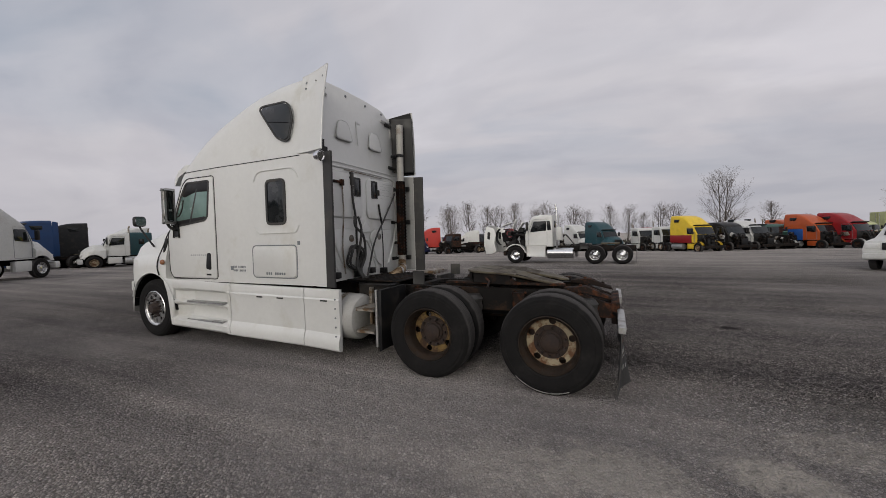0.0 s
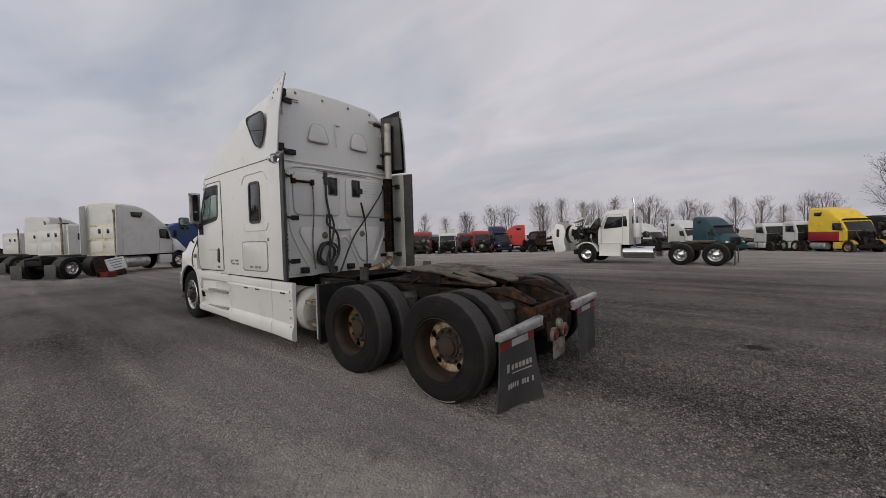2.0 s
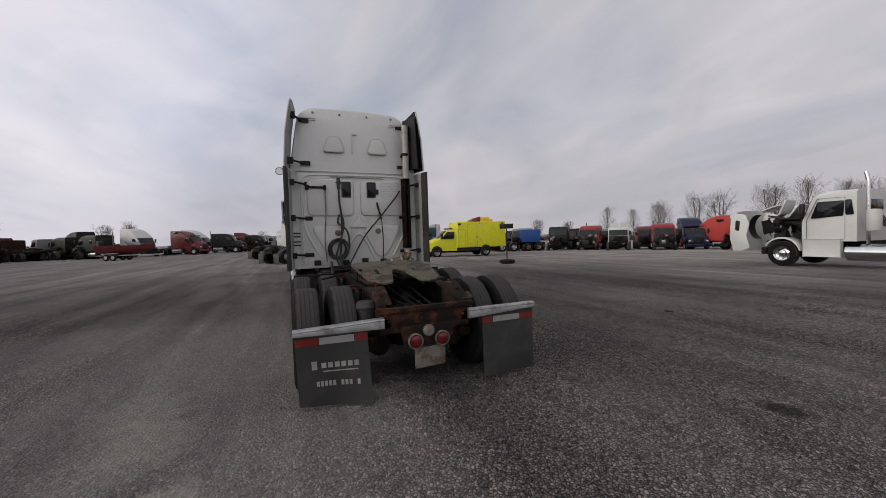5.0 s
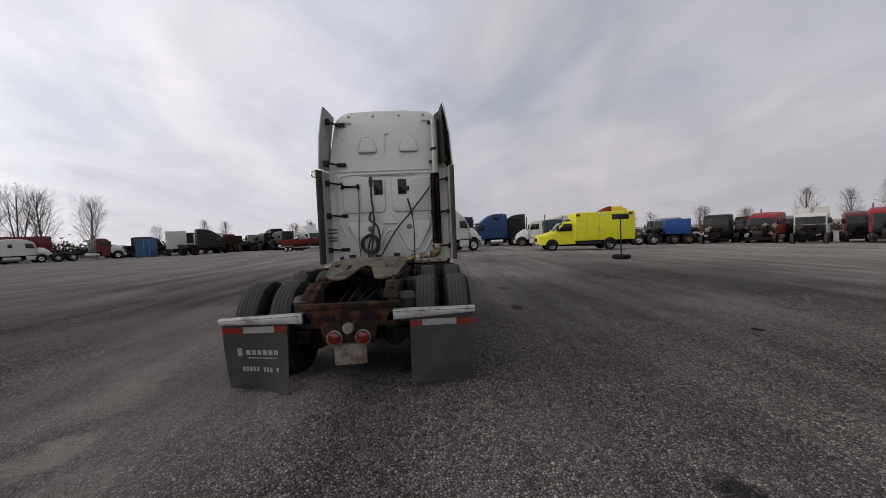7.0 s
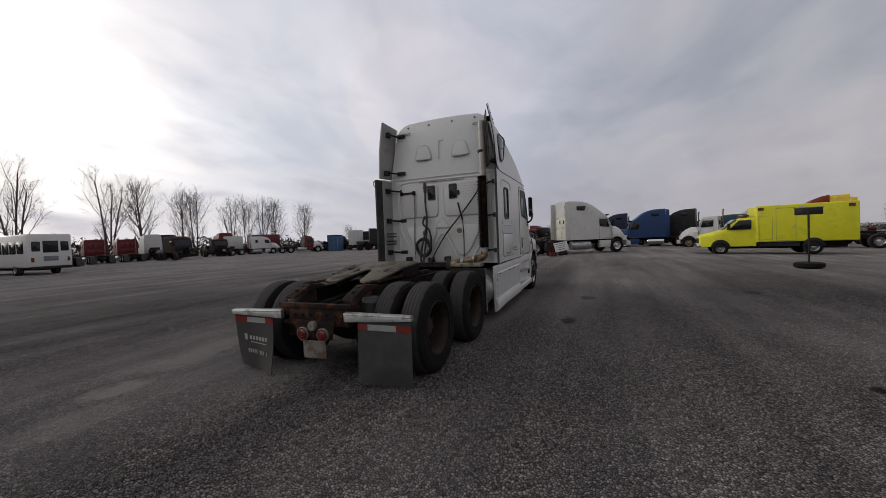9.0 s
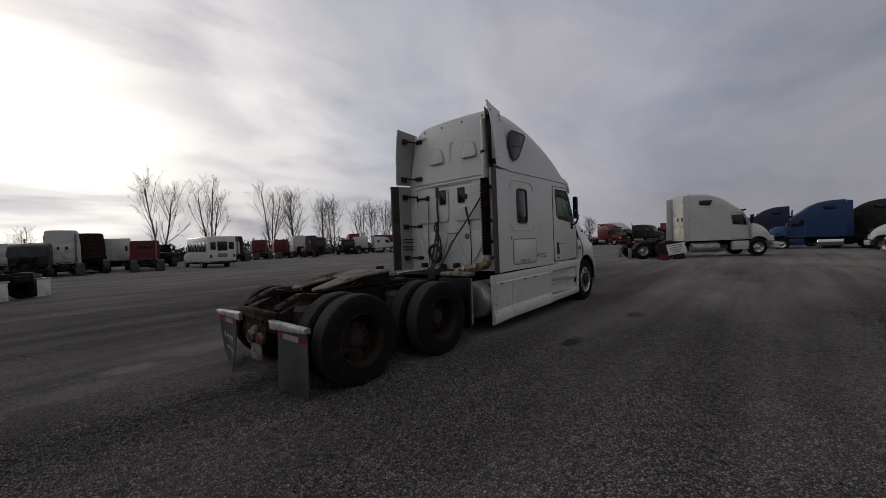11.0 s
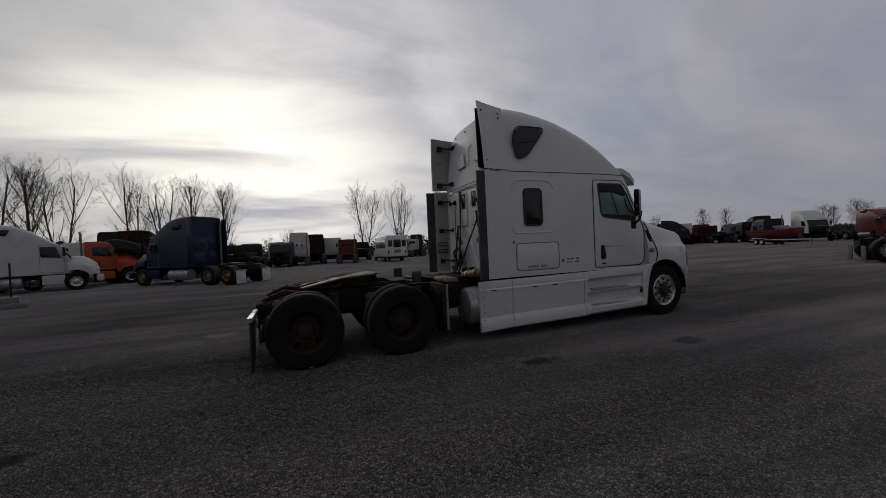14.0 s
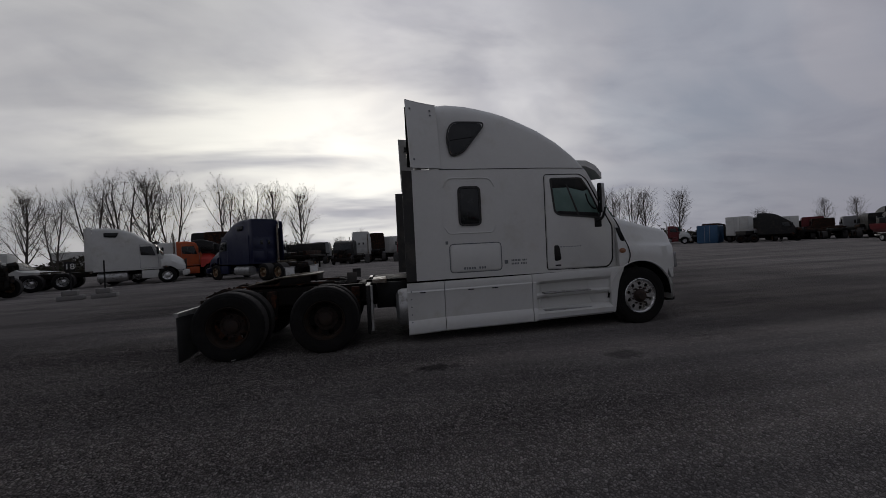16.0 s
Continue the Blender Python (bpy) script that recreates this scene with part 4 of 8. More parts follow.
def build_extenders():
    for s in (-1, 1):
        # upper roof fairing
        def surf(dy, xs):
            rows = []
            for x, out in xs:
                rows.append([(x + 0.03 * (z - 2.76), s * (interp(z, [(2.76, 1.16), (3.3, 1.125), (3.65, 1.07), (3.88, 1.02)]) + out + dy), z) for z in np.linspace(2.765, interp(x, [(-2.53, 3.80), (-2.3, 3.83), (-2.08, 3.865)]), 9)])
            return rows
        xs = ((-2.56, 0.0), (-2.45, 0.012), (-2.3, 0.035), (-2.15, 0.065), (-2.08, 0.085))
        bm = bmesh.new()
        out, inn = surf(0.0, xs), surf(-0.022, xs)
        loft(bm, [o + i[::-1] for o, i in zip(out, inn)], True, True)
        up = part("roof_side_fairing", bm, M["white"], truck, "white upper side fairing behind the roof", angle=40)
        bm = bmesh.new()
        o2, i2 = surf(-0.024, ((-2.5, 0.005), (-2.3, 0.035), (-2.15, 0.065), (-2.09, 0.082))), surf(-0.034, ((-2.5, 0.005), (-2.3, 0.035), (-2.15, 0.065), (-2.09, 0.082)))
        loft(bm, [o + i[::-1] for o, i in zip(o2, i2)], True, True)
        part("fairing_lining", bm, M["black" if s > 0 else "inner"], up, "dark inside of the fairing" if s > 0 else "pale grey inside of the fairing")
        bm = bmesh.new()
        tube(bm, [(o[-1][0] + 0.0, o[-1][1], o[-1][2]) for o in surf(-0.011, xs)], 0.013, 8)
        tube(bm, surf(-0.011, xs)[-1], 0.012, 8)
        pieces("fairing_edge", bm, M["white"], up)
        bm = bmesh.new()
        for x, z in ((-2.46, 3.70), (-2.46, 3.62), (-2.14, 3.72), (-2.14, 2.9)):
            lathe(bm, [(0.016, 0), (0.016, 0.01), (0.006, 0.014)], "y", (x + 0.03 * (z - 2.76), s * 1.1, z), 8)
        for v in bm.verts:
            q = interp(v.co.z, [(2.76, 1.16), (3.3, 1.125), (3.65, 1.07), (3.88, 1.02)]) + interp(v.co.x, [(-2.56, 0.0), (-2.3, 0.035), (-2.05, 0.08)])
            v.co.y = s * (q + (abs(v.co.y) - 1.1) * (1 if s > 0 else 1))
        pieces("bolt", bm, M["ink"], up)
        # lower extender and its rubber edge
        bm = bmesh.new()
        def band(dy, xs, z0, z1):
            return [[(x, s * (y + dy), z) for z in np.linspace(z0, z1, 5)] for x, y in xs]
        xs = ((-2.535, 1.158), (-2.3, 1.168), (-2.085, 1.205))
        loft(bm, [a + b[::-1] for a, b in zip(band(0, xs, 1.0, 2.735), band(-0.03, xs, 1.0, 2.735))], True, True)
        lo = part("side_extender", bm, M["white"], truck, "white lower side extender panel", angle=40)
        bm = bmesh.new()
        xs = ((-2.52, 1.127), (-2.3, 1.137), (-2.09, 1.174))
        loft(bm, [a + b[::-1] for a, b in zip(band(0, xs, 1.02, 2.71), band(-0.008, xs, 1.02, 2.71))], True, True)
        part("extender_lining", bm, M["inner"], lo, "pale grey inside of the extender")
        bm = bmesh.new()
        xs = ((-2.085, 1.21), (-2.0, 1.228), (-1.925, 1.25))
        loft(bm, [a + b[::-1] for a, b in zip(band(0, xs, 1.0, 2.72), band(-0.035, xs, 1.0, 2.72))], True, True)
        part("rubber_edge", bm, M["rubber"], lo, "black rubber trailing edge")
        # black folding brackets to the rear wall
        for z, reach in ((3.64, 1.09), (2.87, 1.15), (2.50, 1.15), (1.89, 1.15), (1.24, 1.15)):
            bm = bmesh.new()
            back = REAR_X - wall_lean(REAR_X, z)
            tube(bm, [(back - 0.005, s * 0.90, z), (back + 0.05, s * 0.95, z), (-2.20, s * (reach - 0.02), z + 0.02)], 0.018, 8)
            box(bm, back - 0.01, back + 0.02, s * 0.80, s * 0.96, z - 0.03, z + 0.03, 0.006)
            box(bm, -2.24, -2.16, s * (reach - 0.06), s * (reach + 0.01), z - 0.035, z + 0.045, 0.01)
            part("fairing_bracket", bm, M["black"], truck, "black folding bracket")
        bm = bmesh.new()
        for z in (1.42, 1.57) if s < 0 else ():
            tube(bm, [(-2.30, s * 1.02, z), (-2.10, s * 1.12, z)], 0.012, 6)
            tube(bm, [(-2.30, s * 1.02, z + 0.06), (-2.10, s * 1.12, z + 0.06)], 0.012, 6)
        if s < 0:
            pieces("grab_rung", bm, M["black"], truck)
    # round chrome work lamp on the driver side
    bm = bmesh.new()
    lathe(bm, [(0.02, -2.12), (0.05, -2.11), (0.065, -2.07), (0.07, -2.03), (0.062, -2.025), (0.05, -2.04), (0.001, -2.04)], "x", (0, -1.30, 2.66), 20)
    lamp = part("work_lamp", bm, M["chrome"], truck, "round chrome work lamp")
    part("lamp_arm", tube(bmesh.new(), [(-2.09, -1.17, 2.66), (-2.08, -1.25, 2.66)], 0.014, 8), M["chrome"], lamp)


build_extenders()


def build_rear_wall():
    x = REAR_X
    wall = bmesh.new()
    box(wall, x - 0.004, x + 0.012, -1.02, 1.02, 1.04, 2.70, 0.005)
    w = part("rear_wall", wall, M["white"], truck, "white pressed-steel sleeper rear wall")
    bm = bmesh.new()
    tube(bm, [(x + 0.006, -1.06, 2.735), (x + 0.01, 1.06, 2.735)], 0.012, 8)
    tube(bm, smooth_path([(x + 0.012, -0.96, 1.1), (x + 0.014, -0.97, 1.8), (x + 0.014, -0.96, 2.45), (x + 0.014, -0.88, 2.64), (x + 0.014, -0.5, 2.67), (x + 0.014, 0, 2.67), (x + 0.014, 0.5, 2.67), (x + 0.014, 0.88, 2.64), (x + 0.014, 0.96, 2.45), (x + 0.014, 0.97, 1.8), (x + 0.012, 0.96, 1.1)], 6), 0.016, 8)
    pieces("pressed_rim", bm, M["white"], w)
    # pressings: two window panels, tapering lower panels, a peak and an arch between them
    def panel(pts, r, h=0.026):
        bm = bmesh.new()
        prism(bm, rounded(pts, r, 6), x + 0.006, x + 0.012 + h, h * 0.85, 3, plane="yz")
        part("pressed_panel", bm, M["white"], w, angle=60)
    for s in (-1, 1):
        panel([(s * 0.06, 2.60), (s * 0.88, 2.60), (s * 0.88, 1.93), (s * 0.10, 1.93), (s * 0.06, 2.02)], 0.13)
        panel([(s * 0.10, 1.64), (s * 0.22, 1.76), (s * 0.78, 1.76), (s * 0.80, 1.66), (s * 0.56, 1.22), (s * 0.44, 1.14), (s * 0.32, 1.20)], 0.10)
        bm = bmesh.new()
        tube(bm, smooth_path([(x + 0.012, s * 0.93, 2.60), (x + 0.012, s * 0.94, 2.0), (x + 0.012, s * 0.92, 1.70), (x + 0.012, s * 0.80, 1.42), (x + 0.012, s * 0.66, 1.16)], 5), 0.022, 8)
        part("pressed_rib", bm, M["white"], w)
    bm = bmesh.new()
    tube(bm, smooth_path([(x + 0.012, -0.28, 1.12), (x + 0.012, -0.12, 1.46), (x + 0.012, -0.03, 1.58), (x + 0.012, 0.05, 1.58), (x + 0.012, 0.14, 1.46), (x + 0.012, 0.30, 1.12)], 6), 0.024, 8)
    part("pressed_arch", bm, M["white"], w)
    panel([(-0.15, 1.70), (0.0, 1.91), (0.03, 1.91), (0.18, 1.70)], 0.05, 0.022)
    bm = bmesh.new()
    tube(bm, [(x + 0.03, -0.48, 2.64), (x + 0.03, 0.50, 2.63)], 0.007, 6)
    part("wire_rail", bm, M["steel"], w, "thin wire rail above the windows")
    # roof rear pressings
    bm = bmesh.new()
    for s in (-1, 1):
        c = s * 0.40 + 0.02
        prism(bm, rounded([(c - 0.11, 3.39), (c + 0.11, 3.39), (c + 0.20, 3.09), (c - 0.20, 3.09)], 0.08, 5), x - 0.004, x + 0.024, 0.022, 3, plane="yz")
        frame_strip(bm, [(s * 0.98, 3.70), (s * 0.68, 3.70), (s * 0.68, 3.67), (s * 0.95, 3.67), (s * 0.95, 3.42), (s * 0.98, 3.42)], 0.012, x - 0.002, x + 0.012, plane="yz")
    box(bm, x - 0.002, x + 0.008, -0.05, 0.05, 3.44, 3.47, 0.003)
    box(bm, x - 0.002, x + 0.008, -0.055, -0.035, 3.08, 3.46, 0.003)
    for v in bm.verts:
        v.co.x -= wall_lean(x, v.co.z)
    part("roof_pressing", bm, M["white"], w)
    for y0 in (-0.265, 0.195):
        bm = bmesh.new()
        prism(bm, rounded([(y0, 2.54), (y0 + 0.14, 2.54), (y0 + 0.14, 2.28), (y0, 2.28)], 0.02), x + 0.008, x + 0.042, 0.003, plane="yz")
        win = part("rear_window", bm, M["glass"], w, "small dark rear window")
        bm = bmesh.new()
        frame_strip(bm, rounded([(y0 - 0.015, 2.555), (y0 + 0.155, 2.555), (y0 + 0.155, 2.265), (y0 - 0.015, 2.265)], 0.025), 0.02, x + 0.008, x + 0.048, plane="yz")
        part("window_seal", bm, M["rubber"], win)
    part("window_latch", bx(x + 0.02, x + 0.055, 0.34, 0.40, 2.33, 2.42, 0.005), M["black"], w)
    bm = bmesh.new()
    for s, z in ((1, 1.64), (-1, 1.62)):
        lathe(bm, [(0.055, x), (0.055, x + 0.045), (0.035, x + 0.05), (0.035, x + 0.04), (0.001, x + 0.04)], "x", (0, s * 0.37, z), 16)
    pieces("round_vent", bm, M["plate"], w, "grey round vent")
    bm = bmesh.new()
    for r_ in range(6):
        for k in range(7 - r_ % 3):
            box(bm, x + 0.036, x + 0.0395, 0.44 + k * 0.06, 0.47 + k * 0.06 + 0.02 * ((k * 7 + r_ * 3) % 2), 2.53 - r_ * 0.05 + 0.006 * ((k + r_) % 3), 2.536 - r_ * 0.05 + 0.006 * ((k + r_) % 3))
    part("lettering", bm, M["pencil"], w, "faint scribbled lettering")
    # bolts on the roof edge
    bm = bmesh.new()
    for y in (-0.72, -0.25, 0.25, 0.72):
        lathe(bm, [(0.02, x - 0.085), (0.02, x - 0.075), (0.008, x - 0.07)], "x", (0, y, 3.80), 8)
    pieces("bolt", bm, M["ink"], w)
    # tow of hoses and cables at the wall
    bm = bmesh.new()
    tube(bm, [(x + 0.05, -0.86, 2.44), (x + 0.06, -0.56, 2.44)], 0.02, 8)
    box(bm, x, x + 0.06, -0.90, -0.84, 2.40, 2.48, 0.008)
    box(bm, x + 0.02, x + 0.09, -0.60, -0.55, 2.39, 2.48, 0.008)
    tracker = part("hose_tender", bm, M["rust"], truck, "rusty swing arm for air hoses")
    bm = bmesh.new()
    tube(bm, smooth_path([(x + 0.06, -0.57, 2.42), (x + 0.07, -0.57, 2.0), (x + 0.06, -0.60, 1.5), (x + 0.08, -0.58, 1.1)], 6), 0.011, 6)
    pieces("air_line", bm, M["steel"], truck, "thin grey air line")
    bm = bmesh.new()
    box(bm, x + 0.02, x + 0.07, -0.36, -0.30, 2.42, 2.62, 0.012)
    box(bm, x + 0.015, x + 0.05, -0.38, -0.28, 2.52, 2.55, 0.008)
    tube(bm, smooth_path([(x + 0.05, -0.33, 2.44), (x + 0.06, -0.33, 2.2), (x + 0.08, -0.30, 1.9), (x + 0.10, -0.32, 1.5), (x + 0.16, -0.36, 1.15), (x + 0.30, -0.34, 0.98)], 6), 0.017, 8)
    part("trailer_cable", bm, M["rubber"], truck, "black trailer cable with plug")
    bm = bmesh.new()
    for r_, off in ((0.15, 0), (0.13, 0.02), (0.16, 0.035)):
        cy, cz = -0.40 + off, 1.33
        tube(bm, [(x + 0.10 + off + 0.02 * math.sin(3 * a), cy + r_ * math.cos(a), cz + r_ * 1.15 * math.sin(a)) for a in np.linspace(0, 2 * math.pi, 25)], 0.019, 6, False)
    tube(bm, smooth_path([(x + 0.09, -0.34, 1.95), (x + 0.12, -0.37, 1.80), (x + 0.15, -0.22, 1.65), (x + 0.16, -0.20, 1.35), (x + 0.18, -0.34, 1.12), (x + 0.3, -0.3, 0.98)], 6), 0.019, 6)
    tube(bm, smooth_path([(x + 0.12, -0.30, 1.95), (x + 0.16, -0.28, 1.75), (x + 0.17, -0.34, 1.50), (x + 0.16, -0.42, 1.22), (x + 0.25, -0.38, 1.0)], 6), 0.018, 6)
    part("air_hose", bm, M["rubber"], truck, "coiled black air hoses")
    bm = bmesh.new()
    tube(bm, smooth_path([(x + 0.20, -0.22, 1.02), (x + 0.13, 0.1, 1.55), (x + 0.11, 0.42, 1.92), (x + 0.10, 0.72, 2.28), (x + 0.1, 0.80, 2.40)], 6), 0.014, 8)
    part("rod", bm, M["rubber"], truck, "long black rod leaning on the wall")
    bm = bmesh.new()
    tube(bm, [(x + 0.05, 0.36, 2.18), (x + 0.05, 0.44, 1.86)], 0.016, 8)
    tube(bm, smooth_path([(x + 0.04, 0.44, 1.9), (x + 0.05, 0.46, 1.5), (x + 0.05, 0.45, 1.1)], 4), 0.008, 6)
    pieces("air_line", bm, M["black"], truck)
    bm = bmesh.new()
    for y, z, l_ in ((-0.75, 1.10, 0.3), (-0.25, 1.08, 0.4), (0.1, 1.10, 0.3), (0.45, 1.07, 0.3)):
        box(bm, x + 0.0, x + 0.10, y - 0.05, y + 0.06, z - 0.05, z + 0.04, 0.01)
    pieces("wall_bracket", bm, M["black"], truck, "black brackets at the foot of the wall")
    return w


build_rear_wall()


def build_exhaust():
    x = REAR_X
    bm = bmesh.new()
    tube(bm, smooth_path([(x + 0.16, 0.90, 1.15), (x + 0.16, 0.90, 1.6), (x + 0.16, 0.91, 2.4), (x + 0.16, 0.92, 3.0), (x + 0.17, 0.92, 3.62)], 5), 0.062, 20)
    pipe = part("exhaust_pipe", bm, M["pale_pipe"], truck, "tall dull steel exhaust pipe")
    bm = bmesh.new()
    rows = []
    for z in np.linspace(1.30, 2.62, 14):
        rows.append([(x + 0.16 + 0.085 * math.cos(a), 0.90 + 0.085 * math.sin(a), z) for a in np.linspace(-2.2, 1.4, 10)])
    loft(bm, rows, False)
    bmesh.ops.solidify(bm, geom=bm.faces[:], thickness=0.006)
    sh = part("heat_shield", bm, M["rust"], pipe, "rusty perforated heat shield")
    bm = bmesh.new()
    for k in range(22):
        for a in (-1.2, -0.5, 0.2):
            c = Vector((x + 0.16 + 0.094 * math.cos(a), 0.90 + 0.094 * math.sin(a), 1.36 + k * 0.055))
            lathe(bm, [(0.014, 0.0), (0.012, 0.003)], "x", c, 6)
    part("shield_hole", bm, M["black"], sh)
    bm = bmesh.new()
    for z in (1.5, 2.45, 3.05):
        lathe(bm, [(0.068, z), (0.072, z + 0.01), (0.072, z + 0.04), (0.068, z + 0.05)], "z", (x + 0.16, 0.905, 0), 20, False)
        box(bm, x, x + 0.12, 0.86, 0.94, z, z + 0.05, 0.008)
    pieces("pipe_clamp", bm, M["black"], pipe)
    # horizontal pipe and muffler under the wall
    bm = bmesh.new()
    tube(bm, smooth_path([(x + 0.16, 0.90, 1.20), (x + 0.18, 0.86, 1.12), (x + 0.28, 0.70, 1.08), (x + 0.34, 0.45, 1.04), (x + 0.30, 0.3, 0.98)], 6), 0.068, 20)
    part("exhaust_elbow", bm, M["hotpipe"], truck, "heat-stained exhaust elbow")
    bm = bmesh.new()
    for t_, p in ((0, (x + 0.27, 0.72, 1.085)), (1, (x + 0.33, 0.52, 1.05))):
        lathe(bm, [(0.074, -0.025), (0.078, 0.0), (0.074, 0.025)], "y", p, 20, False)
    pieces("pipe_clamp", bm, M["alu"], truck)
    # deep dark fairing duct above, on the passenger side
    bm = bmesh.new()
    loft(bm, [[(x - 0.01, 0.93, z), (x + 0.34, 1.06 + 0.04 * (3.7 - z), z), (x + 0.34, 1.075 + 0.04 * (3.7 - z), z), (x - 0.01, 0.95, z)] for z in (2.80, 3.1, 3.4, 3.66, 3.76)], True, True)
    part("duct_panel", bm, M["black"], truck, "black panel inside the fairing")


build_exhaust()


def build_chassis():
    rails = None
    for s in (-1, 1):
        ch = bmesh.new()
        prof = [(s * 0.44, 0.68), (s * 0.44, 0.955), (s * 0.36, 0.955), (s * 0.36, 0.94), (s * 0.425, 0.94), (s * 0.425, 0.695), (s * 0.36, 0.695), (s * 0.36, 0.68)]
        prism(ch, prof, -6.4, 0.88, plane="yz")
        rails = part("frame_rail", ch, M["frame"], truck, "greasy dark frame rail")
    # tapered rail ends
    for s in (-1, 1):
        bm = bmesh.new()
        prism(bm, [(0.86, 0.955), (1.10, 0.86), (1.28, 0.80), (1.31, 0.74), (1.31, 0.66), (0.86, 0.68)], s * 0.36, s * 0.452, 0.006)
        part("rail_end", bm, M["rust"], rails, "rusted tapered rail end")
        bm = bmesh.new()
        prism(bm, [(0.74, 0.985), (0.98, 1.01), (1.24, 0.90), (1.26, 0.87), (1.0, 0.93), (0.74, 0.955)], s * 0.33, s * 0.47, 0.004)
        for k in range(3):
            lathe(bm, [(0.02, 0), (0.02, 0.02), (0.006, 0.028)], "z", (0.92 + k * 0.11, s * 0.40, 1.0 - k * 0.03), 8)
        part("rail_wedge", bm, M["rust"], rails, "rusted guide ramp")
    bm = bmesh.new()
    for x in (-2.0, -1.2, 0.0):
        box(bm, x - 0.06, x + 0.06, -0.42, 0.42, 0.76, 0.96, 0.015)
    pieces("crossmember", bm, M["frame"], rails)
    bm = bmesh.new()
    box(bm, 1.24, 1.31, -0.46, 0.46, 0.60, 0.84, 0.02)
    box(bm, 1.29, 1.325, -0.50, 0.50, 0.79, 0.845, 0.01)
    for k in range(8):
        lathe(bm, [(0.016, 1.31), (0.016, 1.328), (0.006, 1.334)], "x", (0, -0.38 + k * 0.108, 0.72), 8)
    part("rear_crossmember", bm, M["rust"], rails, "rusted rear crossmember")
    # tail lamp bracket
    bm = bmesh.new()
    prism(bm, [(-0.28, 0.66), (0.28, 0.66), (0.24, 0.46), (-0.24, 0.46)], 1.315, 1.33, 0.004, plane="yz")
    lampb = part("lamp_bracket", bm, M["rust"], truck, "rusted tail lamp bracket")
    for y in (-0.135, 0.135):
        bm = bmesh.new()
        lathe(bm, [(0.072, 1.325), (0.075, 1.36), (0.068, 1.366), (0.06, 1.355), (0.001, 1.352)], "x", (0, y, 0.515), 24)
        lp = part("tail_lamp", bm, M["plate"], lampb, "round red tail lamp in a dull metal ring")
        bm = bmesh.new()
        lathe(bm, [(0.060, 1.355), (0.055, 1.368), (0.03, 1.376), (0.001, 1.378)], "x", (0, y, 0.515), 24)
        part("lens", bm, M["red_lens"], lp)
    bm = bmesh.new()
    lathe(bm, [(0.055, 1.325), (0.055, 1.36), (0.045, 1.372), (0.001, 1.376)], "x", (0, 0.0, 0.605), 20)
    part("reverse_lamp", bm, M["plate"], lampb, "round dull reversing lamp")
    bm = bmesh.new()
    prism(bm, rounded([(-0.145, 0.445), (0.165, 0.45), (0.165, 0.26), (-0.145, 0.25)], 0.02), 1.335, 1.342, 0.002, plane="yz")
    part("plate", bm, M["plate"], lampb, "bent blank metal plate")
    # deck plate, air tanks, battery box
    bm = bmesh.new()
    box(bm, -2.30, -1.42, -0.55, 0.62, 1.0, 1.02, 0.004)
    deck = part("deck_plate", bm, M["frame"], truck, "dark tread deck plate behind the cab")
    bm = bmesh.new()
    for k in range(9):
        box(bm, -2.26 + k * 0.09, -2.24 + k * 0.09, -0.52, 0.6, 1.02, 1.026, 0.002)
    pieces("tread_bar", bm, M["frame"], deck)
    part("deck_edge", bx(-1.62, -1.40, 0.5, 1.05, 1.0, 1.06, 0.008), M["steel"], truck, "dull step plate")
    for y in (-0.18, 0.16):
        bm = bmesh.new()
        lathe(bm, [(0.02, -1.0), (0.11, -0.97), (0.125, -0.9), (0.125, -0.1), (0.11, -0.03), (0.02, 0.0)], "x", (-0.1 + 0.3, y, 0.70), 20)
        part("air_tank", bm, M["black"], truck, "black air tank between the rails")
    for s in (-1, 1):
        part("battery_box", bx(-1.95, -1.45, s * 0.48, s * 0.70, 0.55, 0.98, 0.02), M["black"], truck, "black box beside the frame")
    # fifth wheel
    bm = bmesh.new()
    pl = [(-0.50, 0.30), (-0.36, 0.46), (0.12, 0.48), (0.66, 0.40), (0.74, 0.30), (0.70, 0.16), (0.24, 0.055), (0.20, 0.0), (0.24, -0.055), (0.70, -0.16), (0.74, -0.30), (0.66, -0.40), (0.12, -0.48), (-0.36, -0.46), (-0.50, -0.30)]
    prism(bm, rounded(pl, 0.05, 3), 1.135, 1.16, 0.006, plane="xy")
    tilt = lambda v: 0.16 * max(0.0, v.co.x - 0.10) + 0.05 * (v.co.x + 0.2)
    for v in bm.verts:
        v.co.z -= tilt(v)
    fw = part("fifth_wheel", bm, M["grease"], truck, "greasy steel fifth wheel plate")
    bm = bmesh.new()
    for s in (-1, 1):
        box(bm, -0.36, 0.12, s * 0.40, s * 0.455, 1.02, 1.134, 0.008)
        box(bm, 0.14, 0.60, s * 0.22, s * 0.25, 1.05, 1.134, 0.006)
    box(bm, -0.46, -0.42, -0.34, 0.34, 1.03, 1.134, 0.008)
    for v in bm.verts:
        v.co.z -= tilt(v)
    pieces("plate_flange", bm, M["frame"], fw, "dark flange under the plate")
    bm = bmesh.new()
    for s in (-1, 1):
        prism(bm, [(-0.28, 1.0), (0.22, 1.0), (0.08, 1.10), (-0.14, 1.10)], s * 0.36, s * 0.45, 0.008)
    pieces("pivot_bracket", bm, M["rust"], fw)
    bm = bmesh.new()
    box(bm, -0.75, 0.75, -0.44, -0.36, 1.0, 1.03, 0.004)
    box(bm, -0.75, 0.75, 0.36, 0.44, 1.0, 1.03, 0.004)
    pieces("slide_rail", bm, M["rust"], fw)
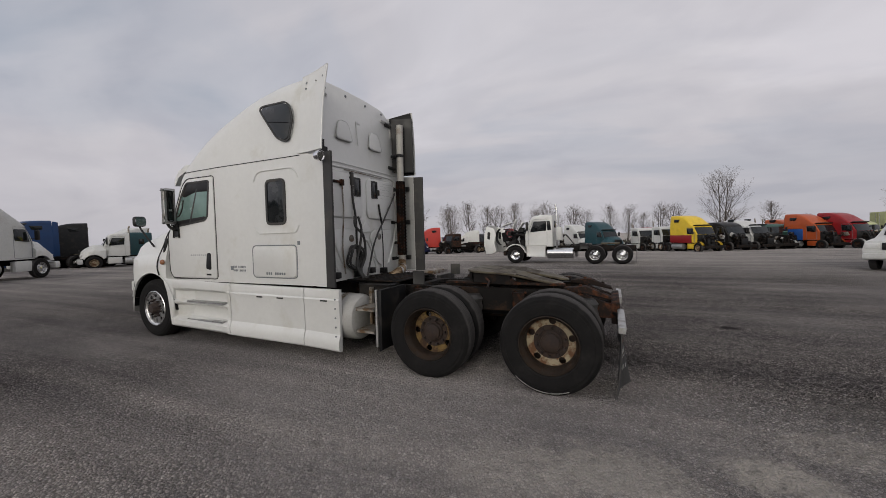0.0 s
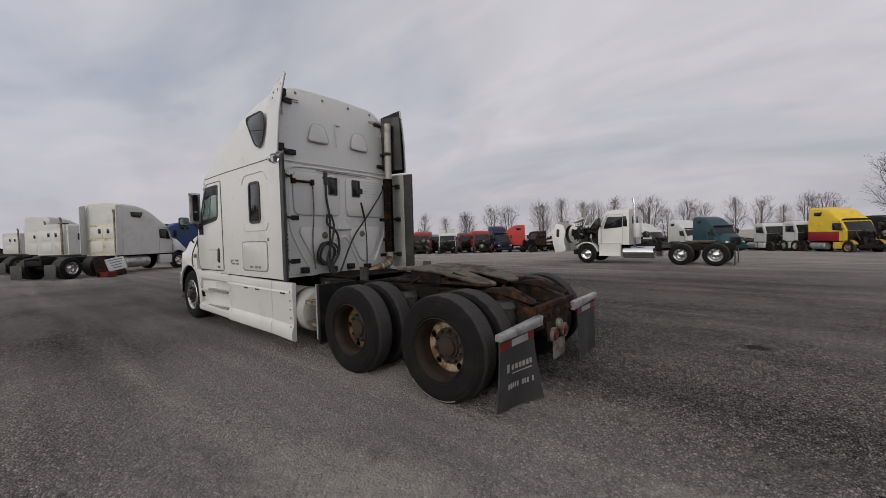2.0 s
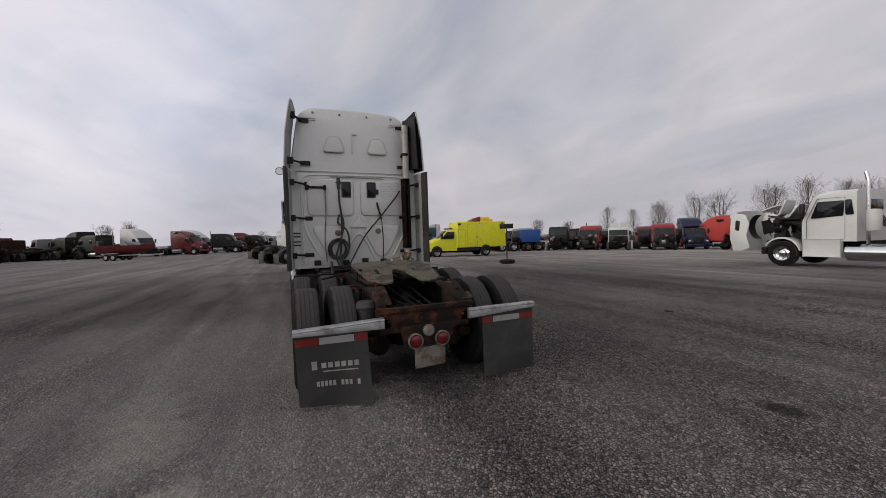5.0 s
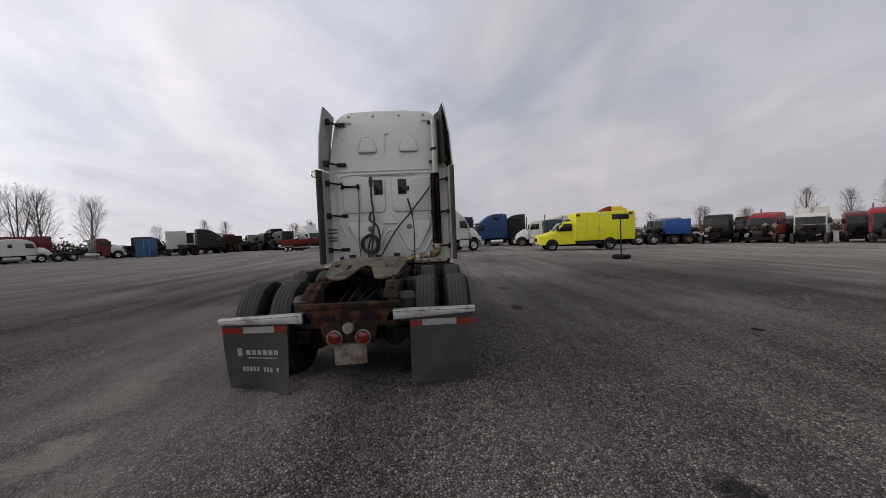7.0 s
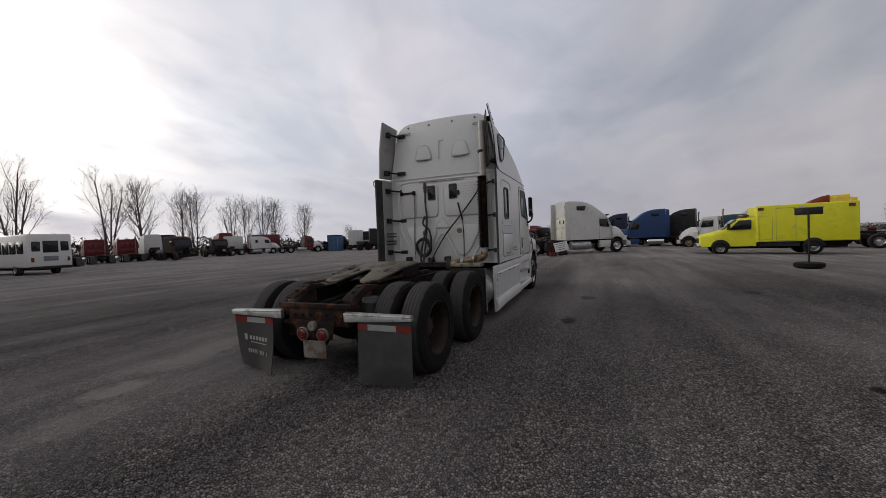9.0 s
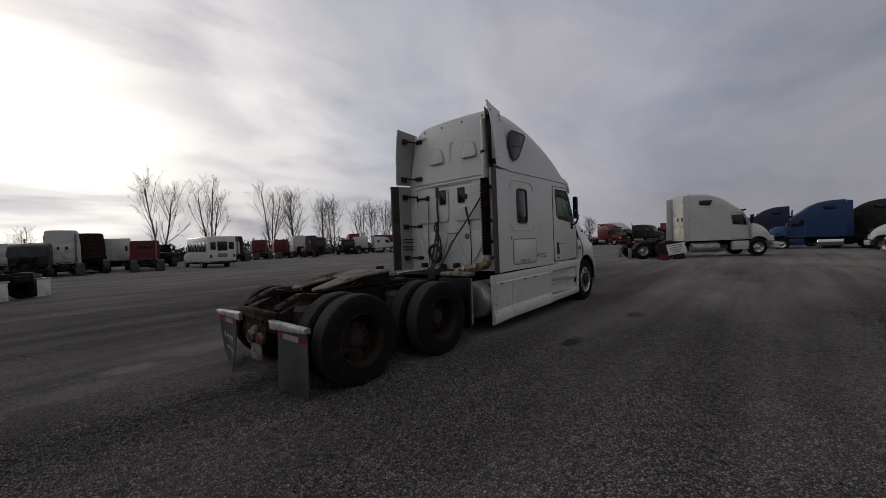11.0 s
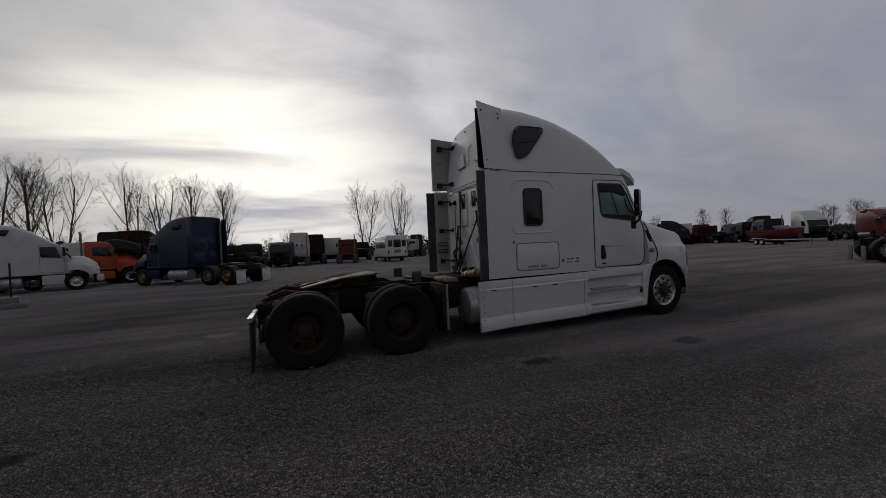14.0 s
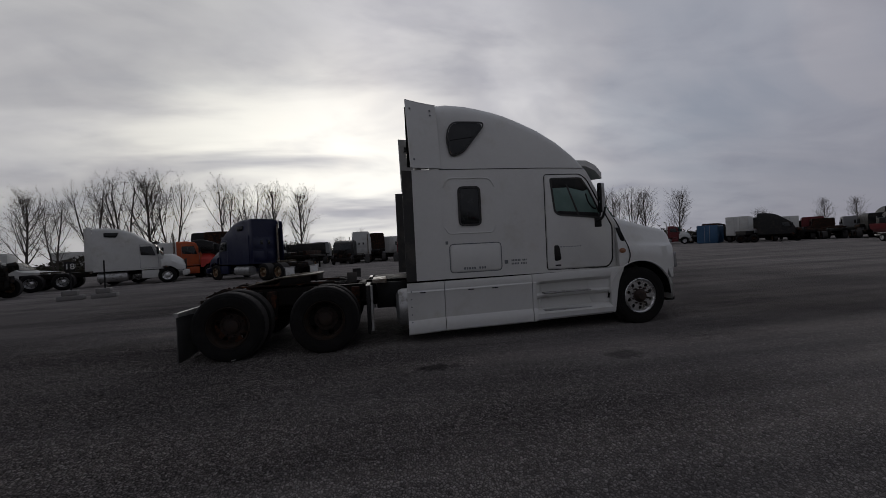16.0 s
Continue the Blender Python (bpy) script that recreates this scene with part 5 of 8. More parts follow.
    # release arm and curved fender stays
    bm = bmesh.new()
    tube(bm, [(-0.2, -0.45, 1.08), (-0.1, -0.62, 1.06), (-0.05, -0.86, 1.02)], 0.012, 8)
    part("release_handle", bm, M["rust"], fw)
    for i, ax in enumerate(AXLES):
        bm = bmesh.new()
        tube(bm, [(ax, -0.92, 0.51), (ax, -0.3, 0.51), (ax, 0.3, 0.51), (ax, 0.92, 0.51)], 0.075, 14)
        lathe(bm, [(0.06, -0.30), (0.20, -0.20), (0.235, -0.06), (0.235, 0.06), (0.20, 0.20), (0.06, 0.30)], "y", (ax, 0.0, 0.53), 20)
        lathe(bm, [(0.19, 0.0), (0.15, 0.16), (0.06, 0.24)], "x", (ax - 0.1 - 0.24, 0.0, 0.56), 16)
        part("drive_axle", bm, M["frame"], truck, "greasy drive axle with round housing")
        for s in (-1, 1):
            bm = bmesh.new()
            lathe(bm, [(0.09, 0.60), (0.125, 0.64), (0.11, 0.70), (0.125, 0.76), (0.11, 0.82), (0.125, 0.87), (0.09, 0.92)], "z", (ax + 0.32, s * 0.52, -0.04), 18)
            part("air_spring", bm, M["rubber"], truck, "black air spring")
            bm = bmesh.new()
            box(bm, ax - 0.45, ax + 0.42, s * 0.47, s * 0.57, 0.42, 0.52, 0.02)
            box(bm, ax - 0.50, ax - 0.36, s * 0.44, s * 0.56, 0.46, 0.92, 0.02)
            part("suspension_beam", bm, M["rust"], truck, "rusted suspension beam and hanger")
            bm = bmesh.new()
            tube(bm, [(ax - 0.16, s * 0.56, 0.50), (ax - 0.26, s * 0.50, 0.92)], 0.035, 10)
            tube(bm, [(ax + 0.16, s * 0.60, 0.6), (ax + 0.16, s * 0.60, 0.8)], 0.075, 12)
            pieces("shock_absorber", bm, M["black"], truck)
    for ax in AXLES:
        for s in (-1, 1):
            bm = bmesh.new()
            lathe(bm, [(0.02, ax + 0.10), (0.095, ax + 0.11), (0.105, ax + 0.15), (0.105, ax + 0.21), (0.115, ax + 0.22), (0.105, ax + 0.23), (0.10, ax + 0.33), (0.02, ax + 0.34)], "x", (0, s * 0.40, 0.42), 18)
            part("brake_chamber", bm, M["frame"], truck, "round greasy brake chamber")
            bm = bmesh.new()
            lathe(bm, [(0.10, 0.56), (0.21, 0.57), (0.215, 0.66), (0.205, 0.74), (0.10, 0.75)], "y", (ax, 0, 0.503), 24)
            for v in bm.verts:
                v.co.y *= s
            part("brake_drum", bm, M["rim_dark"], truck, "dark rusty brake drum")
    part("drive_shaft", tube(bmesh.new(), [(-2.6, 0, 0.62), (AXLES[0] - 0.3, 0, 0.57)], 0.06, 12), M["frame"], truck, "greasy drive shaft")
    part("drive_shaft", tube(bmesh.new(), [(AXLES[0] + 0.2, 0, 0.56), (AXLES[1] - 0.3, 0, 0.56)], 0.055, 12), M["frame"], truck, "greasy drive shaft")
    # hanging lines between the rails
    bm = bmesh.new()
    for k in range(4):
        y = -0.26 + 0.16 * k
        tube(bm, smooth_path([(-2.1, y, 1.03), (-1.4, y * 0.8, 0.92 - 0.03 * (k % 3)), (-0.6, y * 0.7 + 0.03, 0.96), (0.2, y * 0.8, 0.86 + 0.02 * (k % 2)), (1.2, y * 0.5, 0.80)], 5), 0.010 + 0.003 * (k % 2), 6)
    pieces("air_line", bm, M["frame"], truck, "bundle of greasy lines between the rails")
    bm = bmesh.new()
    tube(bm, [(-5.9, 0, 0.45), (-5.9, 0.9, 0.5)], 0.05, 10)
    tube(bm, [(-5.98, -0.9, 0.48), (-5.98, 0.9, 0.48)], 0.06, 10)
    part("front_axle", bm, M["frame"], truck)
    bm = bmesh.new()
    box(bm, -5.9, -2.5, -0.40, 0.40, 0.35, 0.99, 0.08)
    part("engine_and_gearbox", bm, M["black"], truck, "dark underside of engine and gearbox")


build_chassis()


def build_wheels():
    R = 0.507
    tyre = tyre_bm(R, 0.275, 64)
    tyre_me = mesh_of(tyre, "tyre", M["tyre"], True, 30)

    def rim_mesh(material, deep, r_in=0.13):
        bm = bmesh.new()
        lathe(bm, [(0.292, 0.010), (0.300, 0.016), (0.290, 0.035), (0.272, 0.05), (0.262, 0.10), (0.258, deep + 0.02), (0.250, deep + 0.02), (0.255, 0.10), (0.262, 0.055), (0.28, 0.03)], "y", seg=48, close=False)
        return mesh_of(bm, "rim", M["rim_dark"], True, 30), mesh_of(disc_holes(bmesh.new(), r_in, 0.258, deep, 5, 0.036, 0.215), "wheel_disc", material, True, 30)

    def hub_mesh():
        bm = bmesh.new()
        lathe(bm, [(0.178, 0.215), (0.176, 0.19), (0.125, 0.185), (0.115, 0.165), (0.10, 0.158), (0.095, 0.135), (0.07, 0.12), (0.001, 0.115)], "y", seg=32, close=False)
        return mesh_of(bm, "hub", M["hub"], True, 35)

    def nut_mesh(r=0.016, deep=0.155):
        bm = bmesh.new()
        lathe(bm, [(r, 0.0), (r, -0.035), (r * 0.6, -0.045)], "y", seg=6)
        return mesh_of(bm, "wheel_nut", M["hub"], False)
    hub_me, nut_me = hub_mesh(), nut_mesh()
    # passenger-side discs: darker steel puts that side's shade into the colour; rear one rusty
    rims = {(-1, 0): rim_mesh(M["rim_gold"], 0.195), (-1, 1): rim_mesh(M["rim_cream"], 0.195, 0.165), (1, 0): rim_mesh(M["frame"], 0.195), (1, 1): rim_mesh(M["rust"], 0.195)}
    inner_rim = rim_mesh(M["hub"], 0.05)
    for s in (-1, 1):
        for i, ax in enumerate(AXLES):
            for inner in (0, 1):
                m = pose(ax, s * (1.205 - inner * 0.335), R - 0.004, 0, 23 * i + 40 * inner, 0) @ Matrix.Diagonal((1, -s, 1, 1))
                w = new("dual_wheel", tyre_me)
                w.parent, w.matrix_basis = truck, m
                w["label"] = "worn black drive tyre with a dusty sidewall"
                for nm, me in zip(("rim", "wheel_disc"), inner_rim if inner else rims[(s, i)]):
                    r_ = new(nm, me)
                    r_.parent = w
                if not inner:
                    h = new("hub", hub_me)
                    h.parent = w
                    for k in range(10):
                        n_ = new("wheel_nut", nut_me)
                        n_.parent = w
                        a = 2 * math.pi * k / 10
                        n_.location = (0.150 * math.cos(a), 0.190, 0.150 * math.sin(a))
    # steering wheels: polished alloy
    Rf = 0.50
    t2 = mesh_of(tyre_bm(Rf, 0.28, 56), "tyre", M["tyre"], True, 30)
    bm = bmesh.new()
    lathe(bm, [(0.292, 0.005), (0.303, 0.012), (0.294, 0.03), (0.275, 0.04), (0.262, 0.05), (0.262, 0.2)], "y", seg=48, close=False)
    disc_holes(bm, 0.10, 0.264, 0.035, 10, 0.031, 0.213)
    rim2 = mesh_of(bm, "rim", M["alloy"], True, 30)
    bm = bmesh.new()
    lathe(bm, [(0.262, 0.12), (0.001, 0.12)], "y", seg=24, close=False)
    back = mesh_of(bm, "brake_drum", M["black"], True)
    bm = bmesh.new()
    lathe(bm, [(0.118, 0.036), (0.116, 0.024), (0.10, 0.018), (0.088, -0.025), (0.07, -0.05), (0.001, -0.055)], "y", seg=32, close=False)
    cap = mesh_of(bm, "hub", M["hub"], True, 35)
    bm = bmesh.new()
    lathe(bm, [(0.018, 0.0), (0.018, -0.03), (0.012, -0.05)], "y", seg=6)
    nut2 = mesh_of(bm, "wheel_nut", M["hub"], False)
    for s in (-1, 1):
        w = new("steer_wheel", t2)
        w.parent, w.matrix_basis = truck, pose(FRONT, s * 1.165, Rf - 0.004) @ Matrix.Diagonal((1, -s, 1, 1))
        w["label"] = "black steering tyre on an alloy wheel"
        for nm, me in (("rim", rim2), ("brake_drum", back), ("hub", cap)):
            o = new(nm, me)
            o.parent = w
        for k in range(10):
            n_ = new("wheel_nut", nut2)
            n_.parent = w
            a = 2 * math.pi * (k + 0.5) / 10
            n_.location = (0.145 * math.cos(a), 0.035, 0.145 * math.sin(a))


build_wheels()


def chalk_marks():
    """White strokes on the shoulders of the rearmost tyres."""
    for s, a0, a1 in ((-1, -2.35, -1.15), (1, -1.75, -1.62)):
        rows = []
        for a in np.linspace(a0, a1, 18):
            rows.append([(AXLES[1] + r * math.cos(a), s * (1.2065 - d), 0.503 + r * math.sin(a)) for r, d in ((0.462, 0.010), (0.470, 0.013), (0.476, 0.017))])
        bm = bmesh.new()
        loft(bm, rows, False)
        bmesh.ops.solidify(bm, geom=bm.faces[:], thickness=0.002)
        part("white_stroke", bm, M["white_tape"], truck, "white stroke on the tyre")


chalk_marks()


def build_flaps():
    for s in (-1, 1):
        bm = bmesh.new()
        y0, y1 = s * 0.43, s * 1.21
        rows = []
        for y, dz, low in ((y0, 0.0, 0.672), (y1, -0.025 if s < 0 else 0.0, 0.715)):
            rows.append([(1.30, y, low + dz), (1.30, y, 0.765 + dz), (1.315, y, 0.772 + dz), (1.362, y, 0.765 + dz), (1.368, y, 0.752 + dz), (1.358, y, 0.745 + dz), (1.362, y, 0.738 + dz), (1.360, y, low + dz)])
        loft(bm, rows, True, True)
        bar = part("mudflap_hanger", bm, M["alu"], truck, "dull aluminium mudflap hanger bar")
        part("hanger_arm", tube(bmesh.new(), [(1.25, s * 0.40, 0.72), (1.33, s * 0.62, 0.73)], 0.022, 8), M["frame"], bar)
        # rubber flap, slightly curled
        cols = np.linspace(0.585, 1.195, 10)
        rows_z = np.linspace(0.70, 0.06, 10)
        lean = 0.05 if s < 0 else -0.02
        verts, faces = [], []
        for d in (0.0, 0.012):
            for z in rows_z:
                for y in cols:
                    k = (0.70 - z) / 0.64
                    u = (y - 0.585) / 0.61
                    swing = (0.07 * k * k * (1 - u) - 0.08 * k * k * u + 0.02 * math.sin(6 * u + 2 * k) * k) if s < 0 else (0.02 * k * math.sin(5 * u + 1) + 0.01 * k)
                    dz = 0.03 * (1 - u) * (-1 if s < 0 else 0) * k
                    verts.append((1.335 + swing - d, s * (y - (0.02 * k if s < 0 else 0)), z + dz))
        n1 = len(cols)
        off = len(verts) // 2
        for j in range(len(rows_z) - 1):
            for i in range(n1 - 1):
                a = j * n1 + i
                faces.append((a, a + 1, a + n1 + 1, a + n1))
                faces.append((off + a, off + a + n1, off + a + n1 + 1, off + a + 1))
        edge = [i for i in range(n1)] + [j * n1 + n1 - 1 for j in range(1, 10)] + [9 * n1 + i for i in range(n1 - 2, -1, -1)] + [j * n1 for j in range(8, 0, -1)]
        for a, b in zip(edge, edge[1:] + edge[:1]):
            faces.append((a, b, off + b, off + a))
        bm = bmesh.new()
        vs = [bm.verts.new(v) for v in verts]
        for f_ in faces:
            bm.faces.new([vs[i] for i in f_])
        flap = part("mudflap", bm, M["flap"], truck, "grey-black rubber mudflap, one edge curled" if s < 0 else "grey-black rubber mudflap")

        def at(y, z, out=0.0):
            k = (0.70 - z) / 0.64
            u = (y - 0.585) / 0.61
            swing = (0.07 * k * k * (1 - u) - 0.08 * k * k * u + 0.02 * math.sin(6 * u + 2 * k) * k) if s < 0 else (0.02 * k * math.sin(5 * u + 1) + 0.01 * k)
            dz = 0.03 * (1 - u) * (-1 if s < 0 else 0) * k
            return (1.335 + swing + out, s * (y - (0.02 * k if s < 0 else 0)), z + dz)

        def patch(y_a, y_b, z_a, z_b, out=0.003):
            bm = bmesh.new()
            rows = []
            for z in np.linspace(z_a, z_b, 3):
                rows.append([at(y, z, out) for y in np.linspace(y_a, y_b, 6)])
            loft(bm, rows, False)
            bmesh.ops.solidify(bm, geom=bm.faces[:], thickness=0.003)
            return bm
        tape = [("red_tape", 0.585, 0.70), ("white_tape", 0.705, 1.03), ("red_tape", 1.035, 1.195)] if s > 0 else [("red_tape", 0.585, 0.70), ("white_tape", 0.705, 1.0), ("red_tape", 1.005, 1.195)]
        for mname, a, b in tape:
            part("reflector_strip", patch(a, b, 0.66, 0.60), M[mname], flap, "red reflective strip" if mname == "red_tape" else "white reflective strip")
        if s < 0:
            # plain bars in place of the name, the small line and the number
            for k in range(6):
                part("lettering", patch(0.68 + k * 0.055, 0.72 + k * 0.055, 0.44, 0.395), M["lettering"], flap)
            part("lettering", patch(0.69, 0.985, 0.370, 0.360), M["lettering"], flap)
            part("logo_mark", patch(1.03, 1.075, 0.46, 0.385), M["lettering"], flap, "small white slanted mark")
            for k in range(11):
                if k not in (1, 5):
                    part("lettering", patch(0.68 + k * 0.034, 0.704 + k * 0.034, 0.28, 0.235), M["lettering"], flap)


build_flaps()

# ---- loose stones round the truck: a rough sheet of crushed stone in true relief ----
def build_gravel_relief():
    step, cx, cy, ra, rb = 0.026, -0.3, 0.9, 8.4, 8.2
    nx, ny = int(2 * ra / step), int(2 * rb / step)
    gx = cx - ra + step * np.arange(nx)
    gy = cy - rb + step * np.arange(ny)
    X, Y = np.meshgrid(gx, gy)
    rng = np.random.default_rng(5)
    X = X + rng.uniform(-0.4, 0.4, X.shape) * step
    Y = Y + rng.uniform(-0.4, 0.4, Y.shape) * step
    rad = np.sqrt(((X - cx) / ra) ** 2 + ((Y - cy) / rb) ** 2)
    patch = 0.5 + 0.5 * np.sin(X * 0.8 + 1.3 * np.sin(Y * 0.6)) * np.sin(Y * 0.7 + 1.1 * np.sin(X * 0.5) + 1.0)
    amp = 0.010 + 0.014 * patch
    fade = np.clip((1.0 - rad) / 0.12, 0, 1)
    Z = rng.random(X.shape) ** 1.5 * amp * fade + 0.004 * fade - 0.006 * (1 - fade)
    keep = rad < 1.0
    idx = np.full(X.shape, -1)
    idx[keep] = np.arange(keep.sum())
    verts = np.stack([X[keep], Y[keep], Z[keep]], 1)
    a, b, c, d = idx[:-1, :-1], idx[:-1, 1:], idx[1:, 1:], idx[1:, :-1]
    ok = (a >= 0) & (b >= 0) & (c >= 0) & (d >= 0)
    quads = np.stack([a[ok], b[ok], c[ok], d[ok]], 1)
    flip = rng.random(len(quads)) < 0.5
    q = quads.copy()
    q[flip] = np.roll(q[flip], 1, axis=1)
    tris = np.concatenate([q[:, [0, 1, 2]], q[:, [0, 2, 3]]])
    me = bpy.data.meshes.new("gravel")
    me.vertices.add(len(verts))
    me.vertices.foreach_set("co", verts.astype(np.float32).ravel())
    me.loops.add(tris.size)
    me.loops.foreach_set("vertex_index", tris.astype(np.int32).ravel())
    me.polygons.add(len(tris))
    me.polygons.foreach_set("loop_start", np.arange(0, tris.size, 3, dtype=np.int32))
    me.update(calc_edges=True)
    me.validate()
    me.materials.append(M["gravel"])
    ob = new("gravel", me)
    tagged(ob, "loose grey crushed stone lying on the yard", "gravel", kind="stuff")


build_gravel_relief()

# ---- other vehicles of the yard: shared meshes, one object for each part ----
LIB = {}


def lib(key, make):
    if key not in LIB:
        LIB[key] = make()
    return LIB[key]


def put(name, me, parent, m=None, material=None, label=""):
    ob = new(name, me)
    ob.parent = parent
    if m is not None:
        ob.matrix_basis = m
    if material is not None:
        ob.material_slots[0].link = "OBJECT"
        ob.material_slots[0].material = material
    if label:
        ob["label"] = label
    return ob


def far_tyre_bm(R, w, seg):
    """A plainer tyre for trucks that stand far off."""
    h = R - 0.29
    prof = [(0.29, 0.05), (0.312, 0.012), (0.29 + h * 0.5, -0.003), (R - 0.035, 0.018), (R - 0.006, 0.045), (R - 0.006, w - 0.045), (R - 0.04, w - 0.02), (0.29 + h * 0.5, w), (0.29, w - 0.05)]
    return lathe(bmesh.new(), prof, "y", seg=seg, close=False)


def wheel_meshes():
    def tyre():
        return mesh_of(far_tyre_bm(0.52, 0.30, 24), "tyre", M["tyre"], True, 30)

    def rim():
        bm = bmesh.new()
        lathe(bm, [(0.292, 0.006), (0.30, 0.02), (0.27, 0.04), (0.262, 0.11), (0.20, 0.13), (0.15, 0.11), (0.13, 0.06), (0.06, 0.04), (0.001, 0.036)], "y", seg=20, close=False)
        return mesh_of(bm, "rim", M["alloy"], True, 30)

    def holes():
        bm = bmesh.new()
        for k in range(8):
            a = 2 * math.pi * k / 8
            lathe(bm, [(0.028, 0.112), (0.026, 0.108)], "y", (0.222 * math.cos(a), 0, 0.222 * math.sin(a)), 6)
        return mesh_of(bm, "hand_holes", M["black"], False)
    return lib("tyre", tyre), lib("rim", rim), lib("holes", holes)


def add_wheel(parent, x, s, y, rim_mat, r=0.52, z=0.0, width=1.0):
    ty, ri, ho = wheel_meshes()
    k = r / 0.52
    w = put("wheel", ty, parent, pose(x, s * y, z + r) @ Matrix.Diagonal((k, -s * width, k, 1)))
    put("rim", ri, w, None, rim_mat)
    put("hand_holes", ho, w)
    return w


def shell_mesh(key, roof, w, z0=1.0, lean=0.08, r0=0.10, r1=0.22, front_w=None):
    """Cab or sleeper shell with rounded roof edges from a side profile of the roof."""
    def make():
        bm = bmesh.new()
        rows = []
        x0, x1 = roof[0][0], roof[-1][0]
        for x in np.linspace(x0, x1, 15):
            zt = interp(x, roof)
            ww = w if front_w is None else interp(x, [(x0, front_w), (x0 + 0.8, w), (x1, w)])
            tall = min(1.0, max(0.0, zt - 2.7) / 0.8)
            r = min(r0 + (r1 - r0) * tall, 0.45 * (zt - z0))
            ty = ww - max(0.0, zt - 2.7) * lean
            half = [(ww, z0), (ww, min(2.6, zt - r))] + [(ty - r * (1 - math.cos(a)), zt - r + r * math.sin(a)) for a in (0, 0.5, 1.05, 1.5708)]
            rows.append([(x, y, z) for y, z in half] + [(x, 0, zt + 0.02)] + [(x, -y, z) for y, z in half[::-1]])
        loft(bm, rows)
        return mesh_of(bm, key, M["white2"], True, 40)
    return lib(key, make)


def box_mesh(key, *a, **k):
    return lib(key, lambda: mesh_of(bx(*a, **k), key, M["black"], True))


CABS = {
    # roof profile front to back, window x range, hood nose x, wheelbase, sleeper rear x
    "high": dict(roof=[(-5.55, 1.80), (-5.1, 2.62), (-4.95, 2.75), (-4.55, 3.05), (-4.0, 3.5), (-3.5, 3.72), (-3.0, 3.82), (-2.05, 3.85)], nose=-6.75, wb=5.75, rear=-2.05, door=(-4.35, -5.2)),
    "mid": dict(roof=[(-5.45, 1.80), (-5.05, 2.62), (-4.9, 2.75), (-4.5, 2.92), (-4.0, 3.05), (-3.4, 3.08), (-2.2, 3.05)], nose=-6.7, wb=5.6, rear=-2.2, door=(-4.25, -5.1)),
    "day": dict(roof=[(-4.55, 1.80), (-4.25, 2.60), (-4.1, 2.78), (-3.6, 2.86), (-2.95, 2.84)], nose=-5.95, wb=5.15, rear=-2.95, door=(-3.25, -4.25)),
}


def hood_mesh(kind):
    c = CABS[kind]
    x1, x0, wx = c["roof"][0][0] + 0.12, c["nose"], -c["wb"]

    def make():
        bm = bmesh.new()
        rows = []
        for x in np.linspace(x0, x1, 20):
            u = (x - x0) / (x1 - x0)
            zt = 1.05 + 0.85 * min(1.0, (u * 1.8 + 0.02)) ** 0.45 if u < 0.55 else 1.9 + 0.02 * u
            zt = min(1.92, zt)
            dx = x - wx
            low = 0.52 + math.sqrt(max(0, 0.62 ** 2 - dx * dx)) if abs(dx) < 0.58 else 0.85
            low = min(low, zt - 0.1)
            w = 0.95 + 0.24 * math.sin(min(1.0, u * 1.7 + 0.1) * 1.5708)
            sh = max(low + 0.05, zt - 0.45)
            half = [(w - 0.05, low), (w, low + 0.02), (w - 0.02, sh), (w - 0.22, sh + 0.18), (w - 0.42, zt - 0.05), (w - 0.6, zt), (0.0, zt + 0.03)]
            rows.append([(x, y, z) for y, z in half] + [(x, -y, z) for y, z in half[-2::-1]])
        loft(bm, rows)
        return mesh_of(bm, "hood", M["white2"], True, 45)
    return lib("hood_" + kind, make)


def seed_for(*a):
    return random.Random(str(a))


def bmesh_arc(s):
    """Thin fender bent over a steer wheel."""
    bm = bmesh.new()
    loft(bm, [[(0.60 * math.cos(a), s * q, 0.52 + 0.60 * math.sin(a)) for q in (0.86, 1.02, 1.16)] for a in np.linspace(0.3, 2.7, 10)], False)
    bmesh.ops.solidify(bm, geom=bm.faces[:], thickness=0.02)
    return bm


